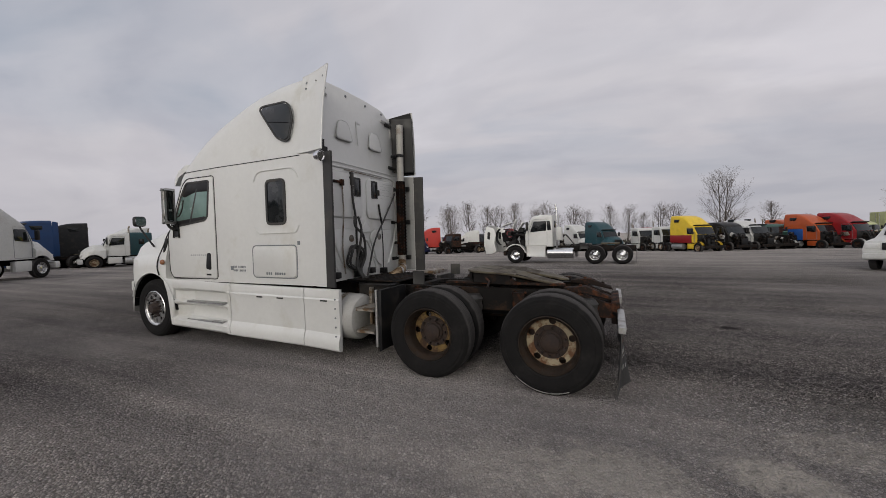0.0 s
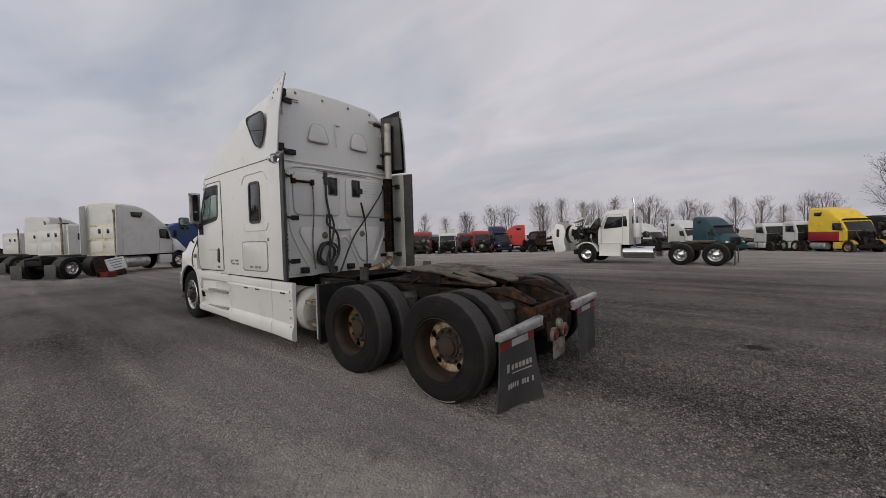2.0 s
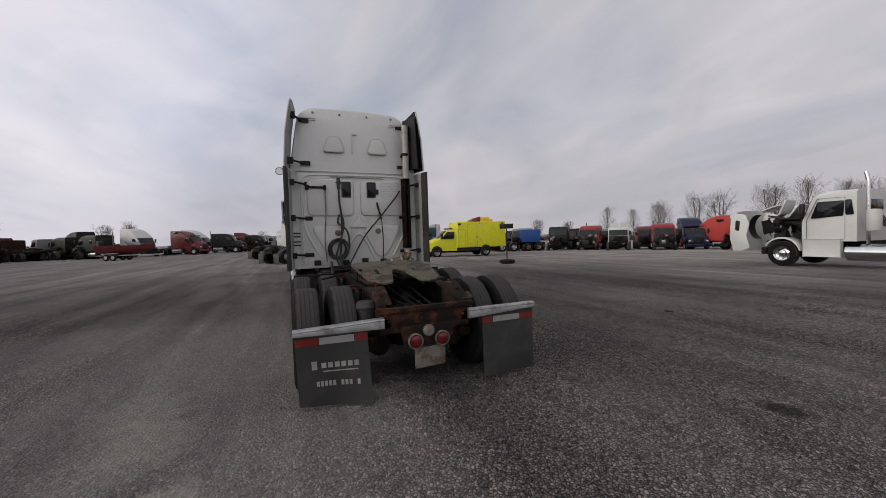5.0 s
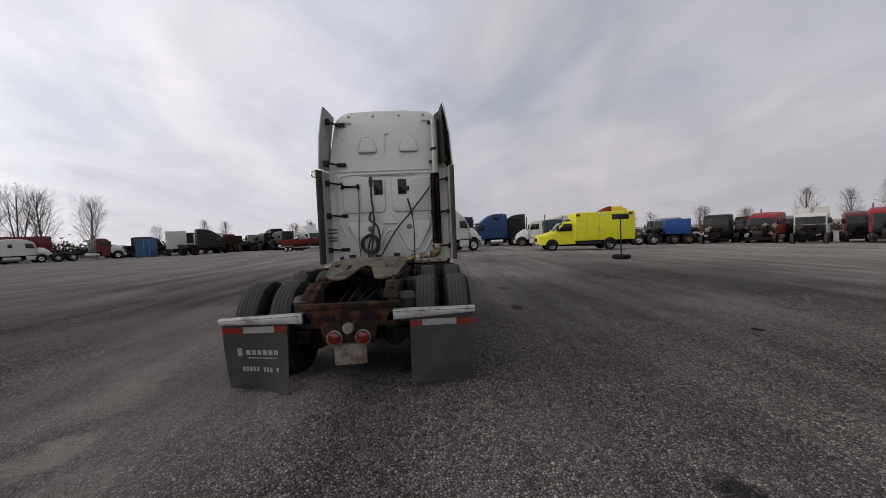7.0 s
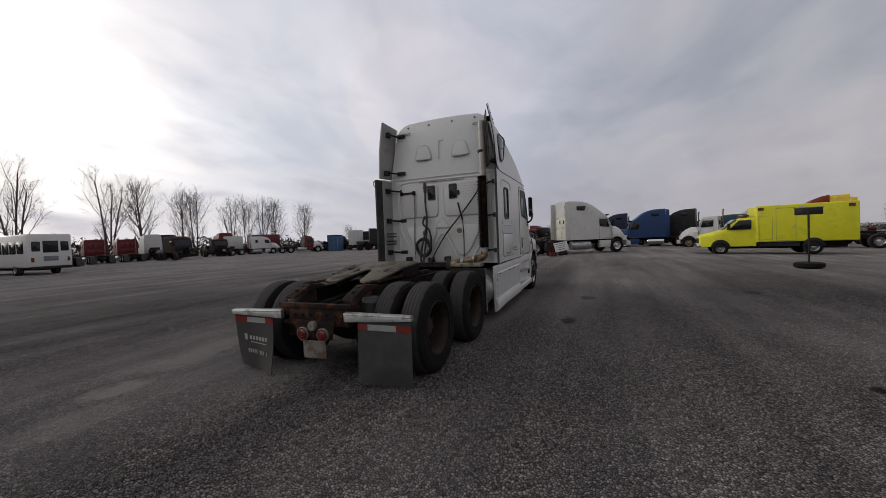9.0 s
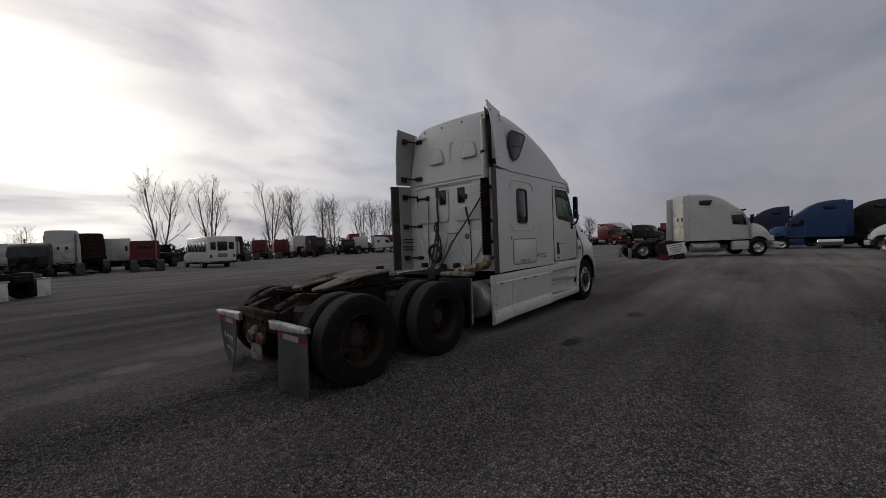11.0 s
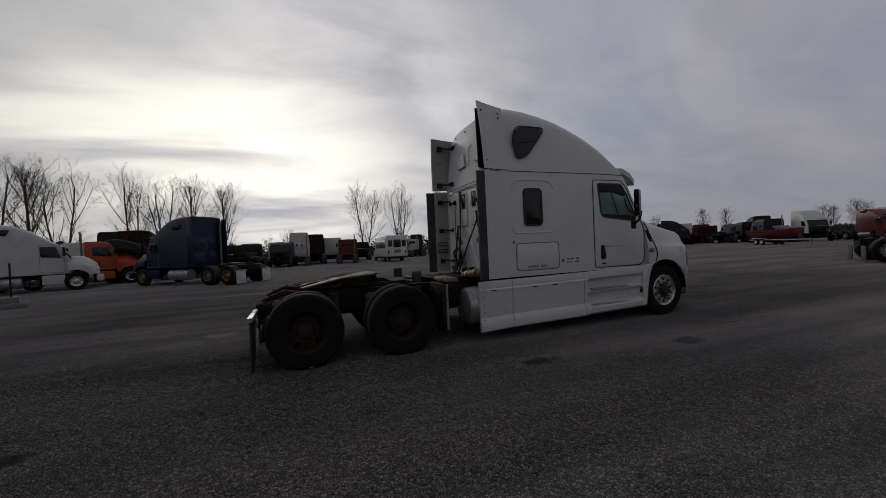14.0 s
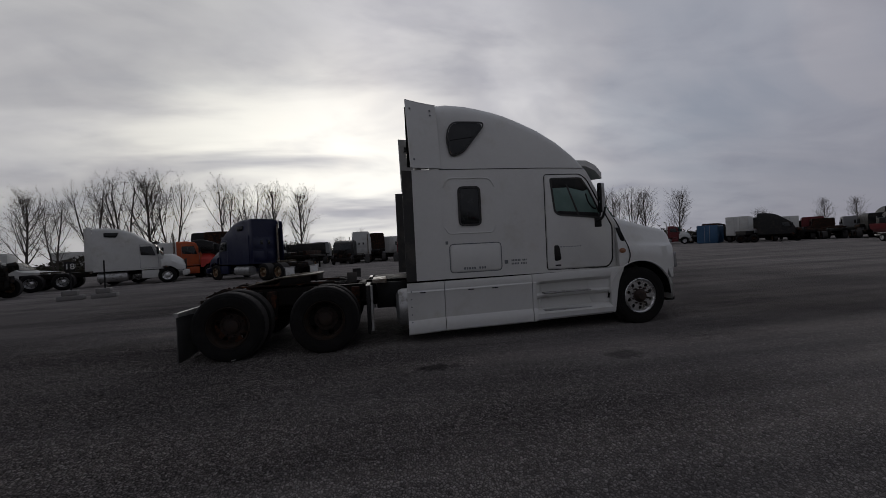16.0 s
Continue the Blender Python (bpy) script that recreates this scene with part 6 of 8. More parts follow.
def tractor(x, y, heading, kind, colour, label, name="semi_truck", hood=True, cab2=None, rim="alloy", stack=True, rough=False, group="", wheels=True, extras=None, tall=1.0, hood_colour=None, engine=None, flaps=False, fairings=True, skirt=False):
    """A parked road tractor, nose along heading (degrees from +x)."""
    c = CABS[kind]
    t = empty(name, pose(x, y, ground_z(x, y), 0, 0, heading - 180), label, "truck", group)
    paint_m, cab_m = M[colour], M[cab2 or colour]
    rim_m = M[rim]
    sh = put("cab", shell_mesh("shell_" + kind, c["roof"], 1.12, front_w=1.02), t, Matrix.Diagonal((1, 1, tall, 1)) if tall != 1 else None, paint_m)
    d0, d1 = c["door"]
    roof = c["roof"]
    for s in (-1, 1):
        k = "doorwin_" + kind + str(s)
        me = lib(k, lambda: mesh_of(prism(bmesh.new(), rounded([(d0 - 0.02, 2.48), (d0 - 0.05, 1.92), (d1 + 0.02, 1.86), (d1 + 0.22, 2.48)], 0.05), s * 1.05, s * 1.135, 0.004), k, M["glass"], True))
        w = put("door_window", me, t, None, None, "dark door window")
        k = "door_" + kind + str(s)
        me = lib(k, lambda: mesh_of(frame_strip(bmesh.new(), rounded([(d0, 2.6), (d0, 1.06), (d1 - 0.12, 1.06), (d1 - 0.12, 1.8), (d1 + 0.2, 2.6)], 0.06), 0.014, s * 1.10, s * 1.126), k, M["ink"], True))
        put("door_gap", me, t)
        mirror = put("mirror", box_mesh("mirror", -0.06, 0.06, -0.09, 0.09, -0.25, 0.25, 0.03), t, pose(d1 - 0.12, s * 1.36, 2.2), None, "black door mirror")
        put("mirror_arm", box_mesh("mirror_arm", -0.015, 0.015, -0.16, 0.16, -0.015, 0.015, 0.004), mirror, pose(0, -s * 0.14, -0.18))
        if kind != "day":
            k = "sleepwin" + kind + str(s)
            if kind == "high":
                poly, lean = [(-3.35, 3.42), (-2.62, 3.42), (-2.62, 3.14), (-3.2, 3.10)], 0.05
            else:
                poly, lean = [(-3.2, 2.45), (-2.8, 2.45), (-2.8, 2.0), (-3.2, 2.0)], 0.0
            me = lib(k, lambda: mesh_of(prism(bmesh.new(), rounded(poly, 0.06), s * (1.0 - lean), s * (1.135 - lean * 0.6), 0.004), k, M["glass"], True))
            put("sleeper_window", me, t, None, None, "dark sleeper window")
        # fuel tank
        me = lib("tank", lambda: mesh_of(lathe(bmesh.new(), [(0.02, -0.75), (0.27, -0.74), (0.31, -0.70), (0.31, 0.70), (0.27, 0.74), (0.02, 0.75)], "x", seg=20), "fuel_tank", M["alu"], True))
        tx = c["rear"] - 0.9 if kind != "day" else -2.55
        put("fuel_tank", me, t, pose(tx, s * 0.86, 0.60), M["chrome"] if rim == "chrome" else None, "round metal fuel tank")
        put("step", box_mesh("stepbox", -0.45, 0.45, -0.12, 0.12, -0.22, 0.3, 0.03), t, pose(d1 + 0.35, s * 0.98, 0.62), paint_m)
        put("frame_rail", lib("rail" + kind, lambda: mesh_of(bx(-c["wb"] - 0.5, 1.35, -0.05, 0.05, 0.70, 1.0, 0.01), "frame_rail", M["frame"], True)), t, pose(0, s * 0.40, 0))
        if wheels:
            add_wheel(t, -c["wb"], s, 1.18, rim_m, 0.51)
            for ax in (-0.68, 0.68):
                add_wheel(t, ax, s, 1.21, rim_m, width=2.0)
        if flaps:
            f_ = put("mudflap", box_mesh("farflap", -0.008, 0.008, -0.30, 0.30, -0.36, 0.30, 0.003), t, pose(1.36, s * 0.88, 0.42), M["white_tape"], "pale mudflap")
            put("flap_hanger", box_mesh("farhanger", -0.03, 0.03, -0.36, 0.36, -0.03, 0.03, 0.006), f_, pose(0, 0, 0.33), M["alu"])
        else:
            put("mudflap", box_mesh("farflap", -0.008, 0.008, -0.30, 0.30, -0.36, 0.30, 0.003), t, pose(1.36, s * 0.88, 0.42), M["flap"], "black mudflap")
    put("crossmember", box_mesh("crossm", -0.05, 0.05, -0.44, 0.44, 0.68, 0.92, 0.01), t, pose(1.30, 0, 0), M["frame"])
    for ax in (-0.68, 0.68):
        put("axle", lib("axle", lambda: mesh_of(tube(bmesh.new(), [(0, -1.0, 0.52), (0, 1.0, 0.52)], 0.12, 10), "axle", M["frame"], True)), t, pose(ax, 0, 0))
    put("fifth_wheel", lib("fifth", lambda: mesh_of(prism(bmesh.new(), rounded([(-0.45, 0.4), (0.1, 0.46), (0.55, 0.25), (0.15, 0.05), (0.15, -0.05), (0.55, -0.25), (0.1, -0.46), (-0.45, -0.4)], 0.04), 1.06, 1.15, 0.01, plane="xy"), "fifth_wheel", M["grease"], True)), t, None, None, "greasy fifth wheel")
    # windscreen
    xa, xb = roof[0][0], roof[1][0]
    me = lib("screen" + kind, lambda: mesh_of(prism(bmesh.new(), [(xa - 0.01, 1.86), (xa - 0.035, 1.86), (xb - 0.06, roof[1][1] - 0.06), (xb - 0.03, roof[1][1] - 0.06)], -0.95, 0.95, 0.004), "windscreen", M["glass"], True))
    put("windscreen", me, t, None, None, "dark windscreen")
    if hood:
        h = put("hood", hood_mesh(kind), t, None, M[hood_colour or colour])
        put("grille", box_mesh("grille", -0.05, 0.03, -0.5, 0.5, -0.35, 0.35, 0.03), h, pose(c["nose"] + 0.02, 0, 1.22), M["chrome"] if rim == "chrome" else M["black"])
        for s in (-1, 1):
            put("headlamp", box_mesh("lamp", -0.06, 0.06, -0.13, 0.13, -0.08, 0.08, 0.03), h, pose(c["nose"] + 0.06, s * 0.82, 1.10), M["white_tape"])
        put("bumper", box_mesh("farbumper", -0.18, 0.14, -1.15, 1.15, -0.18, 0.18, 0.06), t, pose(c["nose"] + 0.02, 0, 0.62), M["chrome"] if rim == "chrome" else M[hood_colour or colour])
    else:
        put("engine", lib("engine", engine_mesh), t, pose(-c["wb"] + 0.05, 0, 0), M["frame"], "bare greasy engine")
        rr = seed_for(x, y)
        put("radiator", box_mesh("radiator", -0.05, 0.05, -0.42, 0.42, 0.65, 1.35, 0.02), t, pose(c["nose"] + 0.4, rr.uniform(-0.1, 0.1), 0, 0, rr.uniform(-8, 8), rr.uniform(-8, 8)), M["black"])
        put("firewall", box_mesh("firewall" + kind, xa - 0.05, xa + 0.02, -1.0, 1.0, 0.95, 1.83, 0.02), t, None, M["black"], "bare black firewall")
        for k in range(9):
            q = put("hanging_part", box_mesh("scrap%d" % (k % 4), -0.10 - 0.05 * (k % 4), 0.12, -0.08 - 0.04 * (k % 3), 0.10, 0.0, 0.16 + 0.08 * (k % 4), 0.03), t, pose(-c["wb"] + rr.uniform(-0.7, 0.6), rr.uniform(-0.95, 0.95), rr.uniform(0.7, 1.75), rr.uniform(-50, 50), rr.uniform(-50, 50), rr.uniform(0, 180)), M[rr.choice(["black", "black", "frame", "steel", "rust", "inner", colour])], "loose part in the open front")
        for k in range(4):
            put("engine_hose", lib("far_hose%d" % k, lambda: mesh_of(tube(bmesh.new(), smooth_path([(0, 0, 0), (-0.15, 0.1 * k - 0.1, 0.35), (-0.45, 0.2 - 0.1 * k, 0.3 - 0.12 * k), (-0.6, 0.1, -0.25)], 5), 0.035, 6), "engine_hose", M["rubber"], True)), t, pose(xa - 0.05, rr.uniform(-0.6, 0.6), rr.uniform(1.2, 1.6), rr.uniform(-30, 30), 0, rr.uniform(-30, 30)), None, "loose black hose")
        for s in (-1, 1):
            if rr.random() < 0.6:
                me = lib("arcfender%d" % s, lambda: mesh_of(bmesh_arc(s), "fender", M["black"], True))
                put("fender", me, t, pose(-c["wb"], 0, 0), M[rr.choice(["black", colour, "white2"])], "torn front fender")
        put("bumper", box_mesh("farbumper2", -0.12, 0.1, -1.1, 1.1, -0.14, 0.14, 0.04), t, pose(c["nose"] + 0.15, 0, 0.60), M["frame"])
    if stack:
        me = lib("stack", lambda: mesh_of(tube(bmesh.new(), [(0, 0, 0.9), (0, 0, 3.3), (0.05, 0, 3.5)], 0.065, 12), "exhaust_pipe", M["steel"], True))
        put("exhaust_pipe", me, t, pose(c["rear"] + 0.16, 0.82, 0), M["chrome"] if rim == "chrome" else None, "upright exhaust stack")
    if kind != "day":
        wall_m = M["white2"] if colour.startswith("white") else paint_m
        rw = put("rear_wall", lib("rw" + kind, lambda: rear_wall_mesh(c["rear"], 2.75 if kind == "high" else 2.7)), t, None, wall_m)
        for s in (-1, 1):
            for low in (0, 1):
                put("pressed_panel", lib("rp%s%d%d" % (kind, s, low), lambda: rear_panel_mesh(c["rear"], s, low)), rw, None, wall_m)
            put("rear_window", box_mesh("rearwin", -0.01, 0.01, -0.08, 0.08, 2.22, 2.48, 0.006), rw, pose(c["rear"] + 0.036, s * 0.26, 0), M["glass"], "small dark rear window")
        if kind == "high" and fairings:
            for s in (-1, 1):
                me = lib("fair" + str(s), lambda: mesh_of(prism(bmesh.new(), [(c["rear"], 1.05), (c["rear"] + 0.38, 1.05), (c["rear"] + 0.34, 3.7), (c["rear"], 3.78)], s * 1.06, s * 1.10, 0.006), "side_fairing", M["white2"], True))
                put("side_fairing", me, t, None, paint_m)
    else:
        put("rear_window", box_mesh("drw", -0.012, 0.012, -0.55, 0.55, 2.1, 2.5, 0.01), t, pose(c["rear"] + 0.004, 0, 0), M["glass"], "dark rear window")
    if kind == "high":
        put("visor", box_mesh("farvisor", -0.14, 0.14, -1.0, 1.0, -0.04, 0.04, 0.02), t, pose(-5.12, 0, 2.74, 0, 22, 0), M["black"])
    return t


def tractor_c(x, y, heading, *a, **k):
    """The same, placed by the middle of its cab."""
    return tractor(x - 3.2 * math.cos(radians(heading)), y - 3.2 * math.sin(radians(heading)), heading, *a, **k)


def engine_mesh():
    bm = bmesh.new()
    rr = random.Random(4)
    box(bm, -0.55, 0.75, -0.32, 0.32, 0.6, 1.45, 0.06)
    for _ in range(26):
        px, py, pz = rr.uniform(-0.7, 0.8), rr.uniform(-0.5, 0.5), rr.uniform(0.75, 1.65)
        a, b, c_ = rr.uniform(0.05, 0.2), rr.uniform(0.05, 0.16), rr.uniform(0.05, 0.2)
        box(bm, px - a, px + a, py - b, py + b, pz - c_, pz + c_, 0.02, 1)
    for _ in range(10):
        pts = [(rr.uniform(-0.7, 0.8), rr.uniform(-0.55, 0.55), rr.uniform(0.7, 1.7)) for _ in range(4)]
        tube(bm, smooth_path(pts, 4), 0.03, 6)
    return mesh_of(bm, "engine", M["frame"], True)


def rear_wall_mesh(x, zt):
    bm = bmesh.new()
    box(bm, x - 0.002, x + 0.018, -1.0, 1.0, 1.08, zt - 0.05, 0.006)
    return mesh_of(bm, "rear_wall", M["white2"], True)


def rear_panel_mesh(x, s, low):
    bm = bmesh.new()
    pts = [(s * 0.10, 1.8), (s * 0.85, 1.8), (s * 0.85, 1.2), (s * 0.10, 1.2)] if low else [(s * 0.10, 2.58), (s * 0.85, 2.58), (s * 0.85, 1.95), (s * 0.10, 1.95)]
    prism(bm, rounded(pts, 0.1), x + 0.012, x + 0.034, 0.012, 2, plane="yz")
    return mesh_of(bm, "pressed_panel", M["white2"], True)


def box_body(name, x, y, heading, L, W, z0, H, colour, label, category, wheels=(), ribs=0, doors=True, group=""):
    """A box trailer, container or van body on its wheels, long axis along heading."""
    t = empty(name, pose(x, y, ground_z(x, y), 0, 0, heading - 180), label, category, group)
    part("box_shell", bx(-L / 2, L / 2, -W / 2, W / 2, z0, z0 + H, 0.03), M[colour], t)
    if ribs:
        for s in (-1, 1):
            bm = bmesh.new()
            for k in range(ribs):
                xx = -L / 2 + 0.1 + (L - 0.2) * k / (ribs - 1)
                box(bm, xx - 0.035, xx + 0.035, s * W / 2, s * (W / 2 + 0.03), z0 + 0.1, z0 + H - 0.1, 0.008, 1)
            tagged(part("corrugation", bm, M[colour], t), kind="stuff")
    for s in (-1, 1):
        part("door_leaf", bx(L / 2, L / 2 + 0.03, s * 0.03, s * (W / 2 - 0.05), z0 + 0.08, z0 + H - 0.1, 0.01), M[colour], t)
        part("lock_bar", tube(bmesh.new(), [(L / 2 + 0.045, s * 0.3, z0 + 0.1), (L / 2 + 0.045, s * 0.3, z0 + H - 0.15)], 0.018, 6), M["alu"], t)
        for wx in wheels:
            add_wheel(t, wx, s, W / 2 - 0.02, M["rim_cream"], 0.50, width=1.8)
    if wheels:
        part("underframe", bx(-L / 2 + 0.2, L / 2 - 0.2, -0.5, 0.5, z0 - 0.28, z0 - 0.002, 0.02), M["frame"], t)
        for wx in wheels:
            part("axle", tube(bmesh.new(), [(wx, -W / 2 + 0.1, 0.5), (wx, W / 2 - 0.1, 0.5)], 0.08, 8), M["frame"], t)
            part("axle_hanger", bx(wx - 0.12, wx + 0.12, -0.45, 0.45, 0.46, z0 - 0.25, 0.02), M["frame"], t)
    return t


def junk_truck(x, y, heading, colour, seed, label, panels=False):
    """A wrecked chassis with a stripped cab and loose bodywork on it."""
    rr = random.Random(seed)
    t = empty("wrecked_truck", pose(x, y, ground_z(x, y), 0, 0, heading - 180), label, "wreck", "wrecks along the yard edge")
    for s in (-1, 1):
        put("frame_rail", lib("railjunk", lambda: mesh_of(bx(-5.2, 1.35, -0.05, 0.05, 0.70, 1.0, 0.01), "frame_rail", M["frame"], True)), t, pose(0, s * 0.40, 0))
        for ax in (-4.8, -0.68, 0.68):
            if rr.random() < 0.9:
                add_wheel(t, ax, s, 1.19, M["rim_cream" if rr.random() < 0.5 else "rust"], width=1.0 if ax < -2 else 2.0)
    for ax in (-4.8, -0.68, 0.68):
        put("axle", lib("axle", lambda: mesh_of(tube(bmesh.new(), [(0, -1.0, 0.52), (0, 1.0, 0.52)], 0.12, 10), "axle", M["frame"], True)), t, pose(ax, 0, 0))
    put("engine", lib("engine", engine_mesh), t, pose(-4.7, 0, 0), M["frame"], "bare greasy engine")
    kind = rr.choice(("day", "day", "mid", "high"))
    c = CABS[kind]
    d0, d1 = c["door"]
    tall = rr.uniform(0.9, 1.03)
    slide = -4.8 + c["wb"] + rr.uniform(-0.1, 0.1)
    cabm = put("cab", shell_mesh("shell_" + kind, c["roof"], 1.12, front_w=1.02), t, pose(slide, 0, 0.1 - 0.1 * tall) @ Matrix.Diagonal((1, 1, tall, 1)), M[colour])
    for s in (-1, 1):
        k = "doorwin_" + kind + str(s)
        me = lib(k, lambda: mesh_of(prism(bmesh.new(), rounded([(d0 - 0.02, 2.48), (d0 - 0.05, 1.92), (d1 + 0.02, 1.86), (d1 + 0.22, 2.48)], 0.05), s * 1.05, s * 1.135, 0.004), k, M["glass"], True))
        put("door_window", me, cabm, None, None, "dark empty door window")
        if rr.random() < 0.6:
            put("mirror", box_mesh("mirror", -0.06, 0.06, -0.09, 0.09, -0.25, 0.25, 0.03), cabm, pose(d1 - 0.12, s * 1.24, 2.15), None, "black door mirror")
    xa, xb, zb = c["roof"][0][0], c["roof"][1][0], c["roof"][1][1]
    me = lib("screen" + kind, lambda: mesh_of(prism(bmesh.new(), [(xa - 0.01, 1.86), (xa - 0.035, 1.86), (xb - 0.06, zb - 0.06), (xb - 0.03, zb - 0.06)], -0.95, 0.95, 0.004), "windscreen", M["glass"], True))
    put("windscreen", me, cabm, None, None, "dark windscreen")
    part("firewall", bx(xa - 0.03, xa + 0.02, -0.98, 0.98, 0.95, 1.82, 0.02), M["black"], cabm, "bare black firewall")
    for k in range(5):
        q = part("hanging_part", bx(-0.18, 0.18, -0.14, 0.14, 0, 0.35, 0.05), M[rr.choice(["black", "frame", "rust", "steel"])], t)
        q.matrix_basis = pose(-4.8 + rr.uniform(-0.9, 0.6), rr.uniform(-0.9, 0.9), rr.uniform(0.75, 1.5), rr.uniform(-40, 40), rr.uniform(-40, 40), rr.uniform(0, 180))
    if rr.random() < 0.5:
        put("bumper", box_mesh("farbumper2", -0.12, 0.1, -1.1, 1.1, -0.14, 0.14, 0.04), t, pose(-5.85, 0, 0.60), M["frame"])
    for k in range(7):
        bm = bmesh.new()
        px = rr.uniform(-1.9, 1.0)
        l_, w_, h_ = rr.uniform(0.3, 0.9), rr.uniform(0.3, 0.7), rr.uniform(0.15, 0.6)
        box(bm, -l_, l_, -w_, w_, 0, h_, 0.05, 2)
        for v in bm.verts:
            v.co += Vector((noise.noise(v.co * 2 + Vector((k, seed, 0))), noise.noise(v.co * 2 + Vector((0, k, seed))), 0)) * 0.12
        part("scrap_piece", bm, M[rr.choice(["rust", "frame", "grey_paint", colour, "black"])], t).matrix_basis = pose(px, rr.uniform(-0.4, 0.4), 1.0 + (0.25 if k > 3 else 0), 0, 0, rr.uniform(0, 180))
    if panels:
        for s in (-1, 1):
            part("upright_panel", bx(-1.7, -1.2, s * 0.15, s * 1.05, 1.02, 3.25, 0.04), M["white2"], t, "tall white panel standing on the frame")
    return t

# ---- the yard: white sleeper beside the lane and its row, seen in the west ----
def build_yard():
    lt = tractor(-23.4, -1.4, 124, "high", "white2", "white sleeper semi truck with a yellowed rear wall", rim="alloy", fairings=True)
    for o in lt.children:
        if o.name.startswith("rear_wall"):
            o.material_slots[0].material = M["cream"]
            o["label"] = "yellowed cream rear wall"
    # white sign board leaning at the tail of that truck, and a red crate
    bd = empty("sign_board", pose(-22.35, 0.55, ground_z(-22.4, 0.5), 8, -14, 34), "white lettered board leaning on a wheel", "sign")
    part("board", bx(-0.05, 0.0, -0.52, 0.52, 0.30, 0.95, 0.01), M["white_tape"], bd)
    bm = bmesh.new()
    for k in range(4):
        box(bm, 0.0, 0.006, -0.40 + 0.04 * k, 0.38 - 0.06 * k, 0.82 - k * 0.13, 0.87 - k * 0.13)
    part("lettering", bm, M["ink"], bd, "dark illegible lettering")
    part("board_foot", bx(-0.12, 0.06, -0.3, 0.3, 0.0, 0.31, 0.02), M["rust"], bd)
    cr = empty("crate", pose(-21.5, -0.1, ground_z(-21.5, -0.1), 0, 0, 20), "low red plastic crate on the gravel", "crate")
    bm = bmesh.new()
    box(bm, -0.3, 0.3, -0.2, 0.2, 0, 0.24, 0.03)
    frame_strip(bm, rounded([(-0.32, -0.22), (0.32, -0.22), (0.32, 0.22), (-0.32, 0.22)], 0.04), 0.05, 0.2, 0.26, "xy")
    part("crate_body", bm, M["dark_red_paint"], cr)
    pn = empty("steel_panel", pose(-21.95, -0.2, ground_z(-21.95, -0.2), 0, -12, 34), "brown rusted sheet leaning on a wheel", "panel")
    part("sheet", bx(-0.02, 0.02, -0.32, 0.32, 0.0, 1.0, 0.006), M["rust"], pn)
    for k, (dx, dy, col) in enumerate(((-7.5, -1.8, "white2"), (-13.5, -2.0, "white2"), (-20.5, -2.6, "grey_paint"), (-28.0, -3.0, "white2"))):
        tractor(-23.4 + dx - 1.0, -1.0 + dy, 126, ("mid", "high", "day", "mid")[k], col, "parked semi truck in a row with bare frame behind", group="trucks beside the lane", rim="rim_cream", fairings=False)

    # blue sleeper, white cab and hi-vis ambulance in the north-west
    tractor(-39.5, 10.9, 273, "high", "blue_paint", "blue sleeper semi truck with chrome stacks", rim="chrome")
    tractor(-45.5, 8.0, 268, "high", "navy_paint", "dark blue sleeper semi truck behind a lane", rim="rim_cream", fairings=False)
    tractor(-50, 5.5, 270, "mid", "purple_paint", "purple-blue semi truck in a row", rim="rim_cream")
    tractor(-35.2, 15.6, 250, "day", "white2", "white day cab truck with bare frame", rim="rim_cream")
    tractor(-38.5, 18.0, 255, "mid", "teal_paint", "teal sleeper semi truck behind others", rim="rim_cream")
    yel2 = tractor(-32.3, 21.8, 256, "high", "yellow_paint", "yellow sleeper semi truck with a red roof panel", rim="alloy", tall=1.04)
    slope = [(-5.0, 2.83), (-4.55, 3.20), (-4.0, 3.67), (-3.5, 3.90), (-3.1, 3.98)]
    part("red_roof_panel", prism(bmesh.new(), [(a, b + 0.05) for a, b in slope] + [(a, b - 0.5) for a, b in slope[::-1]], -1.07, 1.07, 0.02), M["rust_red_paint"], yel2, "faded red roof panel")
    tractor(-40.5, 14.0, 255, "high", "black", "black semi truck standing behind others", rim="rim_cream", fairings=False)
    ambulance(-23.2, 12.2, 264)
    sign_post(-12.5, 9.6, -24, 2.05)

    # wrecks and cabs along the north-west edge
    box_body("box_truck", -33.0, 25.6, 250, 2.2, 2.2, 1.05, 1.5, "bright_blue_paint", "blue box body on a bare tandem chassis", "truck", wheels=(-0.3, 0.9))
    junk_truck(-36, 28.5, 300, "grey_paint", 1, "stripped grey truck wreck with bare engine")
    junk_truck(-34, 31.6, 312, "black", 2, "stripped black truck frame and cab")
    tractor_c(-31.5, 34.0, 305, "mid", "red_paint", "red and white truck without hood", hood=False, rim="rust", cab2="white2")
    junk_truck(-29.5, 36.6, 310, "white2", 5, "truck chassis with tall white panels standing on it", panels=True)
    tractor_c(-25.5, 38.8, 312, "mid", "red_paint", "red semi truck with stripped front", hood=False, rim="rust")
    tractor_c(-25.5, 43.5, 318, "high", "navy_paint", "navy sleeper semi truck behind red ones", fairings=False)
    tractor_c(-23.0, 44.5, 215, "high", "coral_red_paint", "coral red sleeper semi truck in the row", fairings=False)
    tractor_c(-25, 56, 200, "day", "bright_blue_paint", "blue truck tail among others")
    junk_truck(-17, 52, 200, "white2", 7, "white stripped cab among wrecks")
    junk_truck(-13, 57, 210, "dark_red_paint", 8, "dark red wreck at the yard edge")

